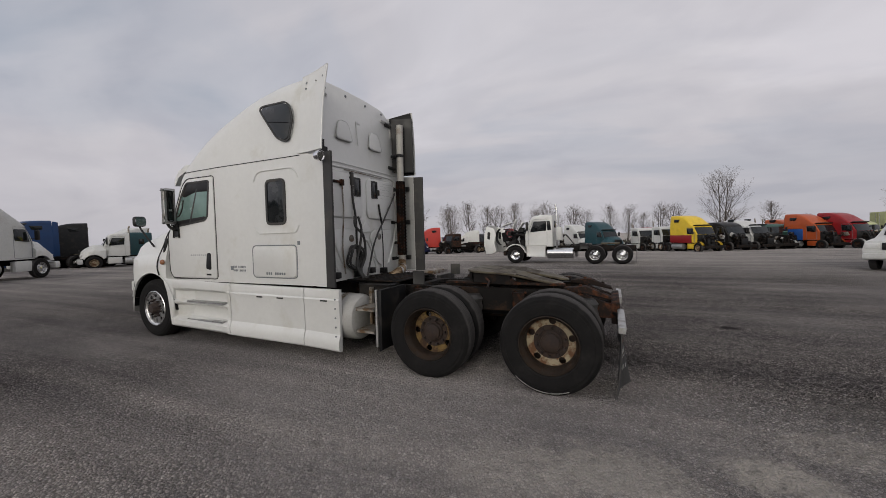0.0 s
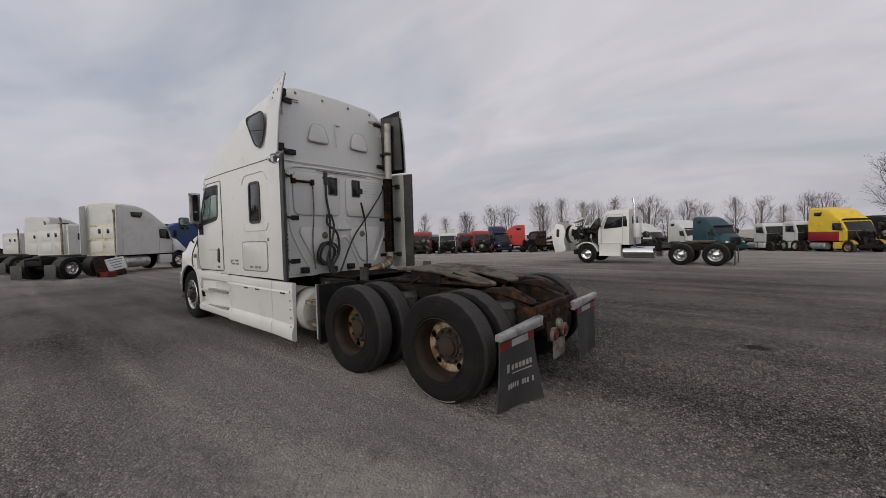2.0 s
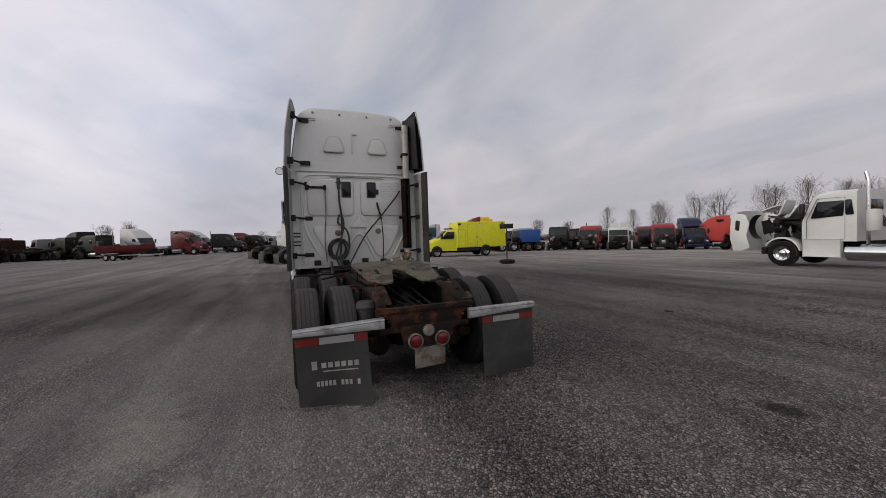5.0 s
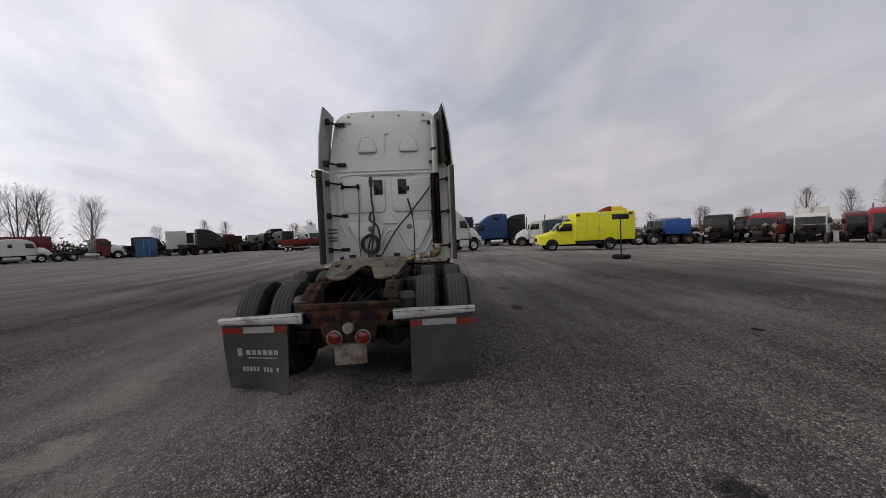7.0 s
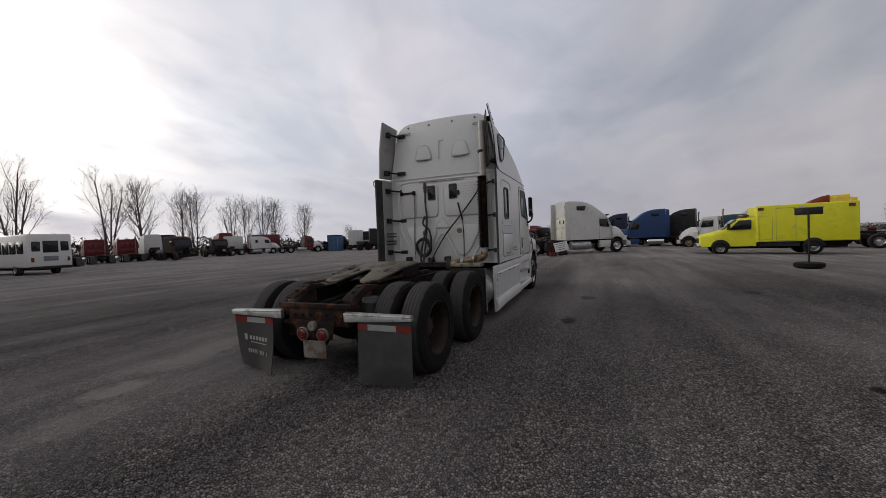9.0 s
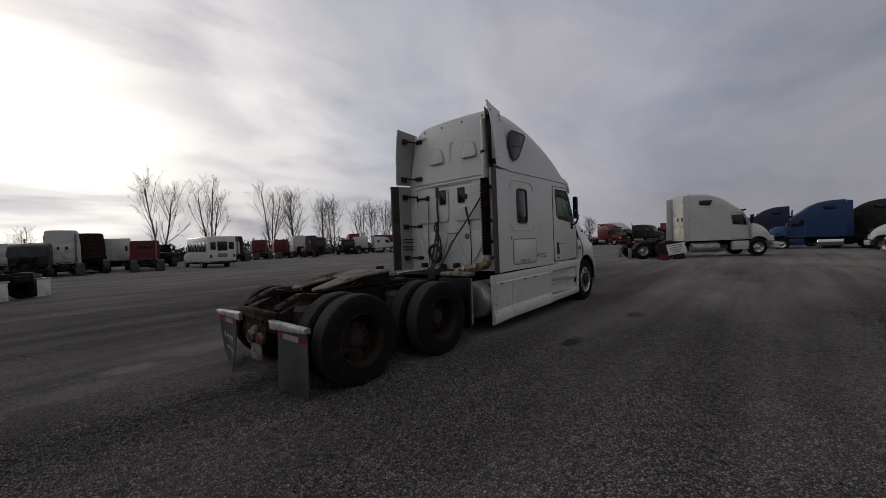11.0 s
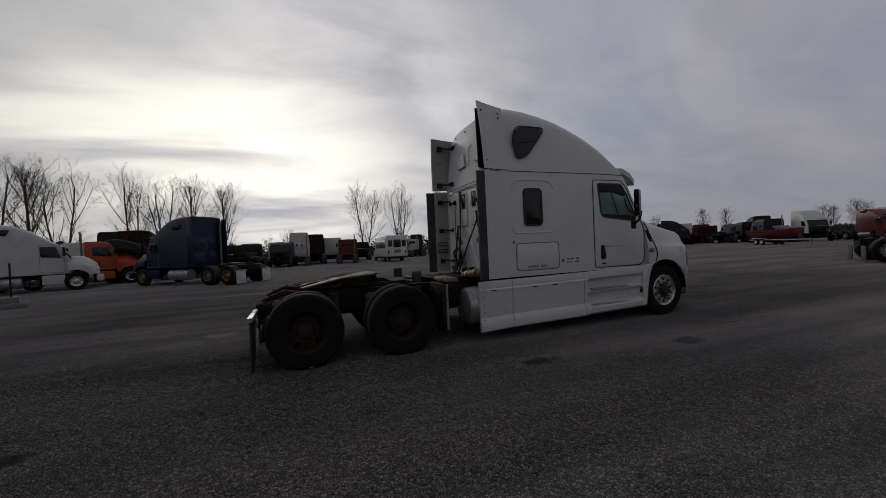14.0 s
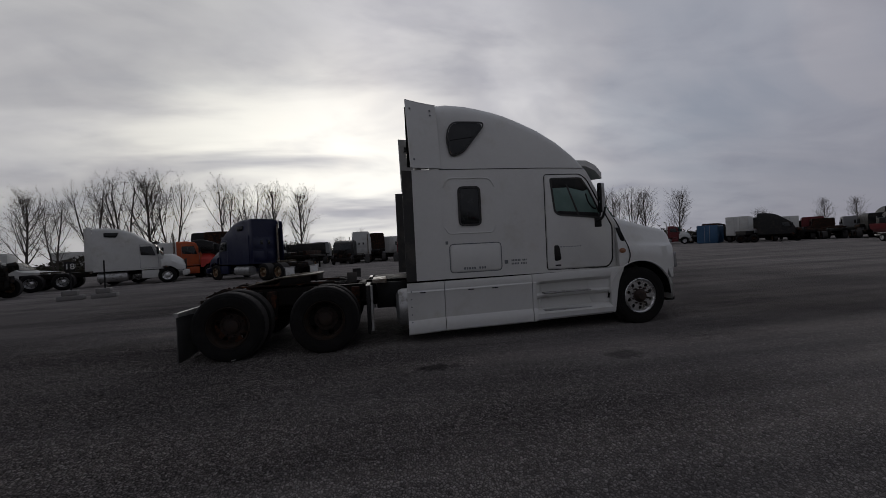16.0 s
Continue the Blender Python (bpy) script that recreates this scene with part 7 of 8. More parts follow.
    # white day cab with its front torn open, standing alone in the north
    day_cab_wreck()

    # north row
    tractor_c(-0.3, 46.5, 310, "high", "teal_paint", "teal sleeper semi truck in the north row", rim="rim_cream", fairings=False)
    tractor_c(-3.5, 52, 310, "high", "white2", "white sleeper semi truck in the second row", fairings=False)
    tractor_c(4.5, 47.0, 302, "day", "white2", "white day cab truck with stripped front", hood=False, rim="rust")
    tractor_c(6.6, 44.8, 302, "day", "white2", "white truck cab without a hood", hood=False, rim="rust")
    tractor_c(5.5, 53.0, 320, "mid", "red_paint", "red sleeper truck in the second row", fairings=False)
    yel = tractor_c(8.6, 41.6, 302, "high", "yellow_paint", "yellow sleeper semi truck with red lower cab", rim="rim_cream", hood=False, fairings=False)
    part("red_lower_panel", bx(-4.95, -2.06, -1.135, 1.135, 1.0, 1.78, 0.01), M["red_paint"], yel, "red lower cab panels")
    tractor_c(11.7, 44.0, 302, "mid", "black", "black stripped truck cab", hood=False, rim="rust")
    tractor_c(14.4, 46.5, 302, "high", "white2", "white sleeper truck without hood", hood=False, rim="rust", tall=0.86, fairings=False)
    tractor_c(16.9, 47.9, 302, "day", "green_paint", "dark green stripped truck cab", hood=False, rim="rust")
    tractor_c(18.2, 50.0, 302, "day", "green_paint", "dark green truck cab in a row", hood=False, rim="rust")
    tractor_c(19.8, 52.2, 302, "high", "orange_paint", "orange sleeper truck without its hood", hood=False, rim="rust", tall=0.9, fairings=False)
    ob = tractor_c(20.5, 48.7, 302, "high", "orange_paint", "orange sleeper truck with blue side panel", hood=False, rim="rust", fairings=False)
    part("blue_side_panel", bx(-4.0, -2.06, -1.14, 1.14, 1.0, 2.2, 0.01), M["bright_blue_paint"], ob, "blue lower side panels")
    tractor_c(23.2, 48.6, 302, "high", "red_paint", "red sleeper semi truck at the row's end", hood=False, rim="rust", fairings=False)
    tractor_c(26.4, 53.8, 302, "mid", "pale_green_paint", "pale yellow-green truck cab", hood=False, rim="rust")
    for k in range(2):
        for j in range(2):
            box_body("container", 33 + 0.2 * j, 57 + 0.1 * k, 8, 5.9, 2.4, 0.02 + 2.0 * k, 1.98, "pale_green_paint", "pale yellow-green steel container, stacked", "container", ribs=14, group="stacked containers") if j == 0 else None
    pickup(11.9, 15.0, 232)

    # second line of wrecks behind the north-west and north rows
    for k, (x, y, h, col) in enumerate(((-40, 30, 300, "black"), (-38.5, 34, 130, "white2"), (-36.5, 37, 310, "rust"), (-34, 40, 300, "grey_paint"), (-31, 42.5, 315, "dark_red_paint"), (-29, 46.5, 310, "white2"), (-21, 55, 320, "black"), (-17.5, 46.0, 240, "rust"), (-9.5, 50, 330, "white2"), (-6.5, 44, 200, "frame"), (-44, 26, 280, "dark_red_paint"), (-46, 20, 270, "white2"))):
        junk_truck(x, y, h, col, 100 + k, "stripped wreck in the second line of the yard")
    # far west and south-west edge
    for k, (x, y, h, col) in enumerate(((-58, -26, 230, "black"), (-60, -22.5, 50, "white2"), (-62, -28, 235, "frame"), (-59, -34, 220, "dark_red_paint"), (-56.5, -39, 225, "black"), (-66, -17.5, 70, "white2"), (-70, -9.5, 75, "black"), (-75, -8, 80, "grey_paint"), (-82, -7.5, 80, "dark_red_paint"), (-52, -46, 150, "rust"))):
        junk_truck(x, y, h, col, 120 + k, "stripped wreck in the western rows")
    tractor(-55.5, -21.5, 235, "mid", "black", "black sleeper semi truck with white stripes", rim="chrome")
    boat(-46.5, -17.8, 65)
    tractor(-63, -18.5, 60, "high", "dark_red_paint", "red sleeper semi truck in the far row", tall=0.92, fairings=False)
    tractor(-65, -14.5, 80, "mid", "black", "dark truck in the far row", fairings=False)
    for k in range(6):
        junk_truck(-69 - 8.0 * k, -12.0 + 0.3 * k, 80, ("dark_red_paint", "dark_red_paint", "white2", "grey_paint", "white2", "dark_red_paint")[k], 20 + k, "wrecked truck in a long row")
    for k in range(4):
        junk_truck(-57.5 - 0.8 * k, -31.5 + 2.9 * k - 3, 230, ("frame", "rust", "grey_paint", "black")[k], 40 + k, "heap of stripped truck parts on a chassis")
    box_body("box_trailer", -55.5, -35.5, 235, 4.2, 2.5, 0.9, 2.3, "white2", "dirty white box trailer", "trailer", wheels=(1.0,))
    box_body("box_truck", -52, -38.2, 215, 5.0, 2.5, 0.95, 2.6, "white2", "white box truck body with closed doors", "truck", wheels=(1.4,))
    box_body("container", -50.5, -41.5, 217, 6.0, 2.44, 0.02, 2.59, "dull_blue_paint", "blue steel shipping container on the ground", "container", ribs=16)
    junk_truck(-49.0, -34.5, 130, "black", 33, "stripped black wreck beside a box truck")
    tractor(-44.5, -47.5, 140, "day", "dark_red_paint", "dark red day cab truck with a white hood", rim="alloy", hood_colour="white2")
    tractor(-39.5, -53.5, 150, "mid", "white2", "white sleeper truck with two small windows", rim="alloy")
    tractor(-48.5, -51.5, 150, "day", "green_paint", "green and white truck cab")
    box_body("box_trailer", -41.5, -57.0, 160, 2.8, 2.5, 1.1, 2.2, "white2", "small trailer with white and red ends", "trailer", wheels=(0.6,))
    box_body("box_trailer", -46.5, -55.0, 160, 5.0, 2.5, 1.1, 2.4, "dark_red_paint", "dark red trailer behind a white one", "trailer", wheels=(1.2, 2.2))

    # stripped wrecks filling the gaps of the south row
    for k, (x, y, h, col) in enumerate(((-40, -56, 250, "dark_red_paint"), (-36.5, -55, 70, "frame"), (-29.5, -57.5, 255, "white2"), (-28, -52, 80, "rust"), (-18.5, -56, 265, "black"), (-13.5, -49.5, 250, "dark_red_paint"), (-7.5, -47.5, 265, "frame"), (-1.0, -41.5, 270, "rust"), (2.4, -42, 85, "black"), (6.5, -44, 270, "grey_paint"), (11.5, -33, 260, "frame"), (14.5, -30, 280, "black"), (19, -29, 200, "white2"), (27.5, -18, 190, "black"), (21.5, -13.2, 190, "frame"))):
        junk_truck(x, y, h, col, 150 + k, "stripped wreck in the south rows of the yard")
    # south row
    tractor(-33.5, -60, 255, "high", "navy_paint", "navy sleeper semi truck with a bare rear frame", fairings=False)
    tractor(-25.0, -54.5, 255, "mid", "dark_red_paint", "dark red truck with a white roof", fairings=False)
    tractor(-21.3, -54.0, 255, "mid", "dark_red_paint", "dark red sleeper truck in the south row", fairings=False)
    tractor(-16.3, -50.0, 265, "day", "white2", "white and dark truck cab")
    bus(-9.2, -38.0, 271)
    tractor(-4.3, -37.5, 262, "day", "dark_red_paint", "dark red day cab truck with a bare rear frame", rim="rust")
    box_body("box_trailer", -3.2, -45.5, 262, 4.0, 2.4, 1.0, 2.2, "white2", "dirty white box body", "trailer", wheels=(1.0,))
    tractor(0.9, -38.5, 268, "high", "white2", "white sleeper semi truck with a bare rear frame", rim="rim_cream", fairings=False)
    tractor(3.8, -47.0, 268, "mid", "white2", "white truck in the second south row")
    tractor(-1.2, -50.0, 268, "mid", "teal_paint", "blue-green truck in the second south row")
    for k in range(3):
        flatbed(5.6 + 2.2 * k, -30.5 - 1.2 * k, 268, 60 + k)
    tractor(8.9, -26.5, 268, "mid", "white2", "white sleeper truck with spare frames stacked on its back", rim="rim_cream")
    junk_truck(12.5, -27.5, 275, "rust", 70, "rusty chassis stacked with parts")
    tractor(4.2, -17.3, 321, "high", "navy_paint", "navy blue sleeper semi truck with white mudflaps", flaps=True, rim="rim_cream", tall=1.0)
    o = tractor(16.6, -23.4, 205, "day", "orange_paint", "orange-red truck with its black hood tipped open", rim="alloy", hood_colour="coral_red_paint")
    bm = bmesh.new()
    prism(bm, rounded([(-3.75, 2.5), (-4.0, 2.95), (-4.6, 2.98), (-5.4, 2.75), (-6.3, 2.25), (-6.75, 1.85), (-6.2, 1.8), (-4.6, 2.15)], 0.15), -0.98, 0.98, 0.12, 3)
    part("raised_hood", bm, M["black"], o, "black hood tipped open")
    tractor(18.4, -19.6, 202, "high", "white2", "white sleeper semi truck with a square number board", rim="alloy", tall=0.97)
    sign_post(10.6, -11.8, 20, 1.65, base="blocks")
    sign_post(11.7, -11.5, 25, 1.65, base="number")
    junk_truck(24.5, -15.0, 200, "rust", 71, "rusty chassis with a bare orange frame")
    for k in range(4):
        box_body("box_trailer", 46 + 8.0 * k, -62 + 7.0 * k, 195, 7.0, 2.5, 1.0, 2.5, "white2", "plain white box trailer on the gravel", "trailer", wheels=(2.3,), group="far white trailers")
    for k in range(3):
        pickup(23.5 + 4.6 * k, -22.5 + 3.4 * k, 190 + 12 * k, ("white2", "silver_paint", "white2")[k])


def day_cab_wreck():
    """White day cab, hood gone, body panels hanging off its nose."""
    t = tractor(1.15, 18.2, 177, "day", "white", "white day cab semi truck with its front torn open", hood=False, rim="chrome", stack=False)
    stock = set(t.children)
    # front fender arch
    for s in (-1, 1):
        bm = bmesh.new()
        prof = []
        for a in np.linspace(0.2, math.pi - 0.5, 12):
            prof.append((-4.75 + 0.66 * math.cos(a), 0.51 + 0.66 * math.sin(a)))
        inner = [(-4.75 + 0.60 * math.cos(a), 0.51 + 0.60 * math.sin(a)) for a in np.linspace(math.pi - 0.5, 0.2, 12)]
        prism(bm, prof + inner, s * 0.72, s * 1.2, 0.006)
        part("fender", bm, M["white"], t, "white front fender")
        part("side_panel", bx(-4.05, -2.95, s * 1.02, s * 1.16, 0.42, 1.08, 0.03), M["white"], t, "white lower cab side box")
        part("quarter_window", prism(bmesh.new(), rounded([(-2.68, 2.5), (-2.62, 1.95), (-2.84, 1.95), (-2.86, 2.5)], 0.05), s * 1.06, s * 1.135, 0.004), M["glass"], t, "narrow dark window behind the door")
    # hood tipped forward on its hinge, standing upright before the wheels
    hood_ = part("tipped_hood", bmesh.new(), M["white"], t, "white hood tipped forward, its back side open")
    bm = bmesh.new()
    rows = []
    for y in np.linspace(-1.08, 1.08, 13):
        k = 1 - (y / 1.08) ** 2
        rows.append([(-6.62 - 0.10 * k, y, 0.55), (-6.78 - 0.16 * k, y, 1.1), (-6.76 - 0.18 * k, y, 1.7), (-6.60 - 0.12 * k, y, 2.25 + 0.12 * k), (-6.56 - 0.12 * k, y, 2.25 + 0.12 * k), (-6.71 - 0.18 * k, y, 1.7), (-6.73 - 0.16 * k, y, 1.1), (-6.57 - 0.10 * k, y, 0.55)])
    loft(bm, rows, True, True)
    hood_.data = mesh_of(bm, "tipped_hood", M["white"], True, 45)
    for s in (-1, 1):
        bm = bmesh.new()
        prism(bm, rounded([(-6.62, 2.28), (-6.12, 2.16), (-5.98, 1.75), (-6.10, 1.25), (-5.96, 0.72), (-6.30, 0.55), (-6.66, 0.60), (-6.76, 1.4)], 0.08), s * 1.04, s * 1.09, 0.012)
        part("hood_side", bm, M["white"], hood_, "white side of the tipped hood")
        bm = bmesh.new()
        prism(bm, rounded([(-6.52, 1.95), (-6.34, 1.90), (-6.38, 1.45), (-6.55, 1.50)], 0.05), s * 1.03, s * 1.10, 0.004)
        part("lamp_hole", bm, M["black"], hood_, "empty headlamp opening")
        bm = bmesh.new()
        rows = []
        for a in np.linspace(-1.2, 1.2, 11):
            c, z = -5.62 - 0.42 * math.cos(a), 1.62 + 0.55 * math.sin(a)
            rows.append([(c, s * 0.62, z), (c, s * 1.02, z), (c + 0.03, s * 1.02, z), (c + 0.03, s * 0.62, z)])
        loft(bm, rows, True, True)
        part("arch_liner", bm, M["black"], hood_, "black wheel arch liner")
    # engine bay: block, radiator hoses, filter housing and torn scraps
    put("engine", lib("engine", engine_mesh), t, pose(-4.55, 0, -0.30) @ Matrix.Diagonal((1.15, 1.3, 1.45, 1)), M["black"], "tall dark engine laid bare")
    rr = random.Random(12)
    for k in range(14):
        bm = bmesh.new()
        rows = []
        w, h = rr.uniform(0.12, 0.34), rr.uniform(0.25, 0.6)
        for u in np.linspace(0, 1, 6):
            rows.append([(0.08 * math.sin(3 * u + k) + 0.03 * rr.uniform(-1, 1), (v - 0.5) * w * 2 * (1 - 0.4 * u), u * h + 0.04 * rr.uniform(-1, 1)) for v in np.linspace(0, 1, 6)])
        loft(bm, rows, False)
        bmesh.ops.solidify(bm, geom=bm.faces[:], thickness=0.012)
        q = part("torn_panel", bm, M["white" if k % 3 == 0 else ("black" if k % 3 == 1 else "frame")], t, "torn body panel")
        q.matrix_basis = pose(rr.uniform(-5.9, -4.5), rr.uniform(-0.9, 0.9), rr.uniform(1.1, 1.85), rr.uniform(-40, 40), rr.uniform(-40, 40), rr.uniform(0, 180))
    for px, pz, tilt in ((-5.75, 2.25, 70), (-5.05, 2.1, 20), (-4.75, 1.95, 35)):
        q = part("torn_panel", bx(-0.05, 0.0, -0.5, 0.5, 0, 0.62, 0.02), M["white"], t, "torn white cowl piece")
        q.matrix_basis = pose(px, -0.35, pz, 0, tilt, 8)
    bm = bmesh.new()
    for k in range(7):
        pts_ = [(rr.uniform(-5.9, -4.3), rr.uniform(-0.95, 0.9), rr.uniform(0.9, 2.1)) for _ in range(4)]
        tube(bm, smooth_path(pts_, 5), 0.028, 6)
    pieces("engine_hose", bm, M["rubber"], t, "loose black engine hose")
    me = lib("bigstack", lambda: mesh_of(tube(bmesh.new(), smooth_path([(0, 0, 0.9), (0, 0, 2.9), (-0.02, 0, 3.2), (-0.06, 0, 3.42)], 4), 0.06, 14), "exhaust_pipe", M["chrome"], True))
    put("exhaust_pipe", me, t, pose(-2.33, -0.95, 0), None, "slim chrome exhaust stack")
    part("air_cleaner", lathe(bmesh.new(), [(0.03, 1.35), (0.17, 1.37), (0.19, 1.42), (0.19, 2.05), (0.17, 2.1), (0.03, 2.12)], "z", (-2.2, -0.92, 0), 18), M["white2"], t, "white canister behind the cab")
    for s in (-1, 1):
        part("quarter_fender", bx(-1.45, -1.05, s * 0.6, s * 1.2, 0.85, 1.1, 0.05), M["rubber"], t)
    bm = bmesh.new()
    for k in range(5):
        tube(bm, smooth_path([(-2.45, -0.3 + 0.15 * k, 1.9), (-2.2, -0.2 + 0.1 * k, 1.5), (-2.0, -0.1 + 0.1 * k, 1.65), (-1.5, 0.1, 1.05)], 5), 0.022, 6)
    part("air_hose", bm, M["rubber"], t, "black hoses behind the cab")
    for o in t.children:
        if o not in stock and not o.name.startswith("quarter_fender"):
            o.location.x -= 0.4


def ambulance(x, y, heading):
    t = empty("ambulance", pose(x, y, ground_z(x, y), 0, 0, heading - 180), "bright yellow box ambulance on a van chassis", "ambulance")
    part("box_body", bx(-0.95, 3.25, -1.15, 1.15, 0.72, 2.78, 0.06, 3), M["hi_vis_yellow_paint"], t, "bright yellow box body")
    bm = bmesh.new()
    rows = []
    for xx, zt, w in ((-3.65, 1.05, 0.86), (-3.55, 1.22, 0.95), (-2.75, 1.40, 1.0), (-2.45, 1.50, 1.0), (-1.80, 2.06, 0.96), (-1.55, 2.14, 0.95), (-0.93, 2.18, 0.95)):
        half = [(w, 0.5), (w, min(1.2, zt - 0.1)), (w - 0.04, zt - 0.10), (w - 0.14, zt - 0.02), (0.0, zt + 0.02)]
        rows.append([(xx, a, b) for a, b in half] + [(xx, -a, b) for a, b in half[-2::-1]])
    loft(bm, rows)
    cab_ = part("van_cab", bm, M["hi_vis_yellow_paint"], t, "yellow van cab", angle=50)
    for s in (-1, 1):
        part("cab_window", prism(bmesh.new(), rounded([(-2.20, 1.48), (-1.15, 1.48), (-1.15, 2.02), (-1.72, 2.02)], 0.05), s * 0.93, s * 1.0, 0.003), M["glass"], cab_)
        part("side_door", frame_strip(bmesh.new(), rounded([(-0.1, 2.6), (0.75, 2.6), (0.75, 0.78), (-0.1, 0.78)], 0.05), 0.016, s * 1.15, s * 1.156), M["ink"], t)
        part("locker_door", frame_strip(bmesh.new(), rounded([(-0.85, 2.2), (-0.25, 2.2), (-0.25, 0.85), (-0.85, 0.85)], 0.05), 0.016, s * 1.15, s * 1.156), M["ink"], t)
        for lx in (-0.75, 1.0, 2.95):
            part("scene_lamp", bx(lx - 0.12, lx + 0.12, s * 1.15, s * 1.17, 2.5, 2.66, 0.01), M["white_tape" if lx == 1.0 else "red_lens"], t)
        part("door_latch", bx(0.6, 0.68, s * 1.15, s * 1.175, 1.5, 1.6, 0.01), M["chrome"], t)
        part("mirror", bx(-2.30, -2.16, s * 1.04, s * 1.24, 1.5, 1.85, 0.03), M["black"], cab_)
        for wx, wy in ((-2.62, 0.985), (1.46, 1.145)):
            part("wheel_arch", prism(bmesh.new(), [(wx + 0.47 * math.cos(a), 0.45 + 0.47 * math.sin(a)) for a in np.linspace(0, math.pi, 14)], s * wy, s * (wy + 0.022), 0.004), M["black"], t, "dark wheel arch")
        add_wheel(t, -2.62, s, 1.03, M["alu"], 0.40)
        add_wheel(t, 1.46, s, 1.19, M["alu"], 0.40, width=1.3)
    part("windscreen", prism(bmesh.new(), [(-2.46, 1.51), (-2.48, 1.53), (-1.83, 2.09), (-1.81, 2.07)], -0.85, 0.85, 0.003), M["glass"], cab_)
    part("bumper", bx(-3.78, -3.58, -0.95, 0.95, 0.45, 0.68, 0.04), M["chrome"], t)
    part("grille", bx(-3.68, -3.6, -0.6, 0.6, 0.72, 1.02, 0.02), M["black"], cab_)
    part("light_bar", bx(-1.5, -1.2, -0.75, 0.75, 2.22, 2.34, 0.03), M["red_lens"], t)
    part("underframe", bx(-2.8, 3.0, -0.55, 0.55, 0.35, 0.75, 0.03), M["frame"], t)
    for s in (-1, 1):
        part("side_sill", bx(-0.85, 0.9, s * 0.9, s * 1.12, 0.48, 0.73, 0.02), M["black"], t)


def bus(x, y, heading):
    t = empty("shuttle_bus", pose(x, y, ground_z(x, y), 0, 0, heading - 180), "white shuttle bus with dark windows", "bus")
    part("bus_body", bx(-1.9, 4.2, -1.2, 1.2, 0.55, 2.95, 0.12, 3), M["white"], t, "white bus body")
    bm = bmesh.new()
    rows = []
    for xx, zt, w in ((-4.1, 1.15, 0.88), (-4.0, 1.3, 0.95), (-3.3, 1.5, 1.0), (-2.5, 2.3, 1.0), (-1.88, 2.45, 1.02)):
        half = [(w, 0.5), (w, min(1.3, zt - 0.1)), (w - 0.05, zt - 0.08), (w - 0.16, zt), (0.0, zt + 0.02)]
        rows.append([(xx, a, b) for a, b in half] + [(xx, -a, b) for a, b in half[-2::-1]])
    loft(bm, rows)
    cb = part("van_nose", bm, M["white"], t, angle=50)
    for s in (-1, 1):
        for k in range(5):
            if not (s > 0 and k == 4):
                part("window", prism(bmesh.new(), rounded([(-1.5 + k * 1.05, 1.55), (-0.56 + k * 1.05, 1.55), (-0.56 + k * 1.05, 2.45), (-1.5 + k * 1.05, 2.45)], 0.06), s * 1.18, s * 1.208, 0.003), M["glass"], t, "dark bus window")
        part("nose_window", prism(bmesh.new(), rounded([(-3.0, 1.5), (-2.0, 1.5), (-2.0, 2.2), (-2.55, 2.15)], 0.05), s * 0.97, s * 1.04, 0.003), M["glass"], cb)
        add_wheel(t, -3.3, s, 1.02, M["alloy"], 0.39)
        add_wheel(t, 2.2, s, 1.2, M["alloy"], 0.39, width=1.3)
        part("rear_window", prism(bmesh.new(), rounded([(s * 0.55, 1.7), (s * 1.0, 1.7), (s * 1.0, 2.4), (s * 0.55, 2.4)], 0.05), 4.19, 4.215, 0.003, plane="yz"), M["glass"], t, "dark rear window")
        part("tail_lamp", bx(4.19, 4.225, s * 0.9, s * 1.05, 0.95, 1.25, 0.01), M["red_lens"], t)
    part("rear_door", prism(bmesh.new(), rounded([(-0.42, 1.6), (0.42, 1.6), (0.42, 2.45), (-0.42, 2.45)], 0.05), 4.19, 4.218, 0.003, plane="yz"), M["glass"], t, "dark window of the rear door")
    part("rear_panel", bx(4.19, 4.222, -0.4, 0.4, 1.0, 1.35, 0.01), M["ink"], t)
    part("bumper", bx(4.15, 4.35, -1.1, 1.1, 0.42, 0.62, 0.03), M["black"], t)
    part("underframe", bx(-3.5, 4.0, -0.6, 0.6, 0.34, 0.58, 0.03), M["frame"], t)


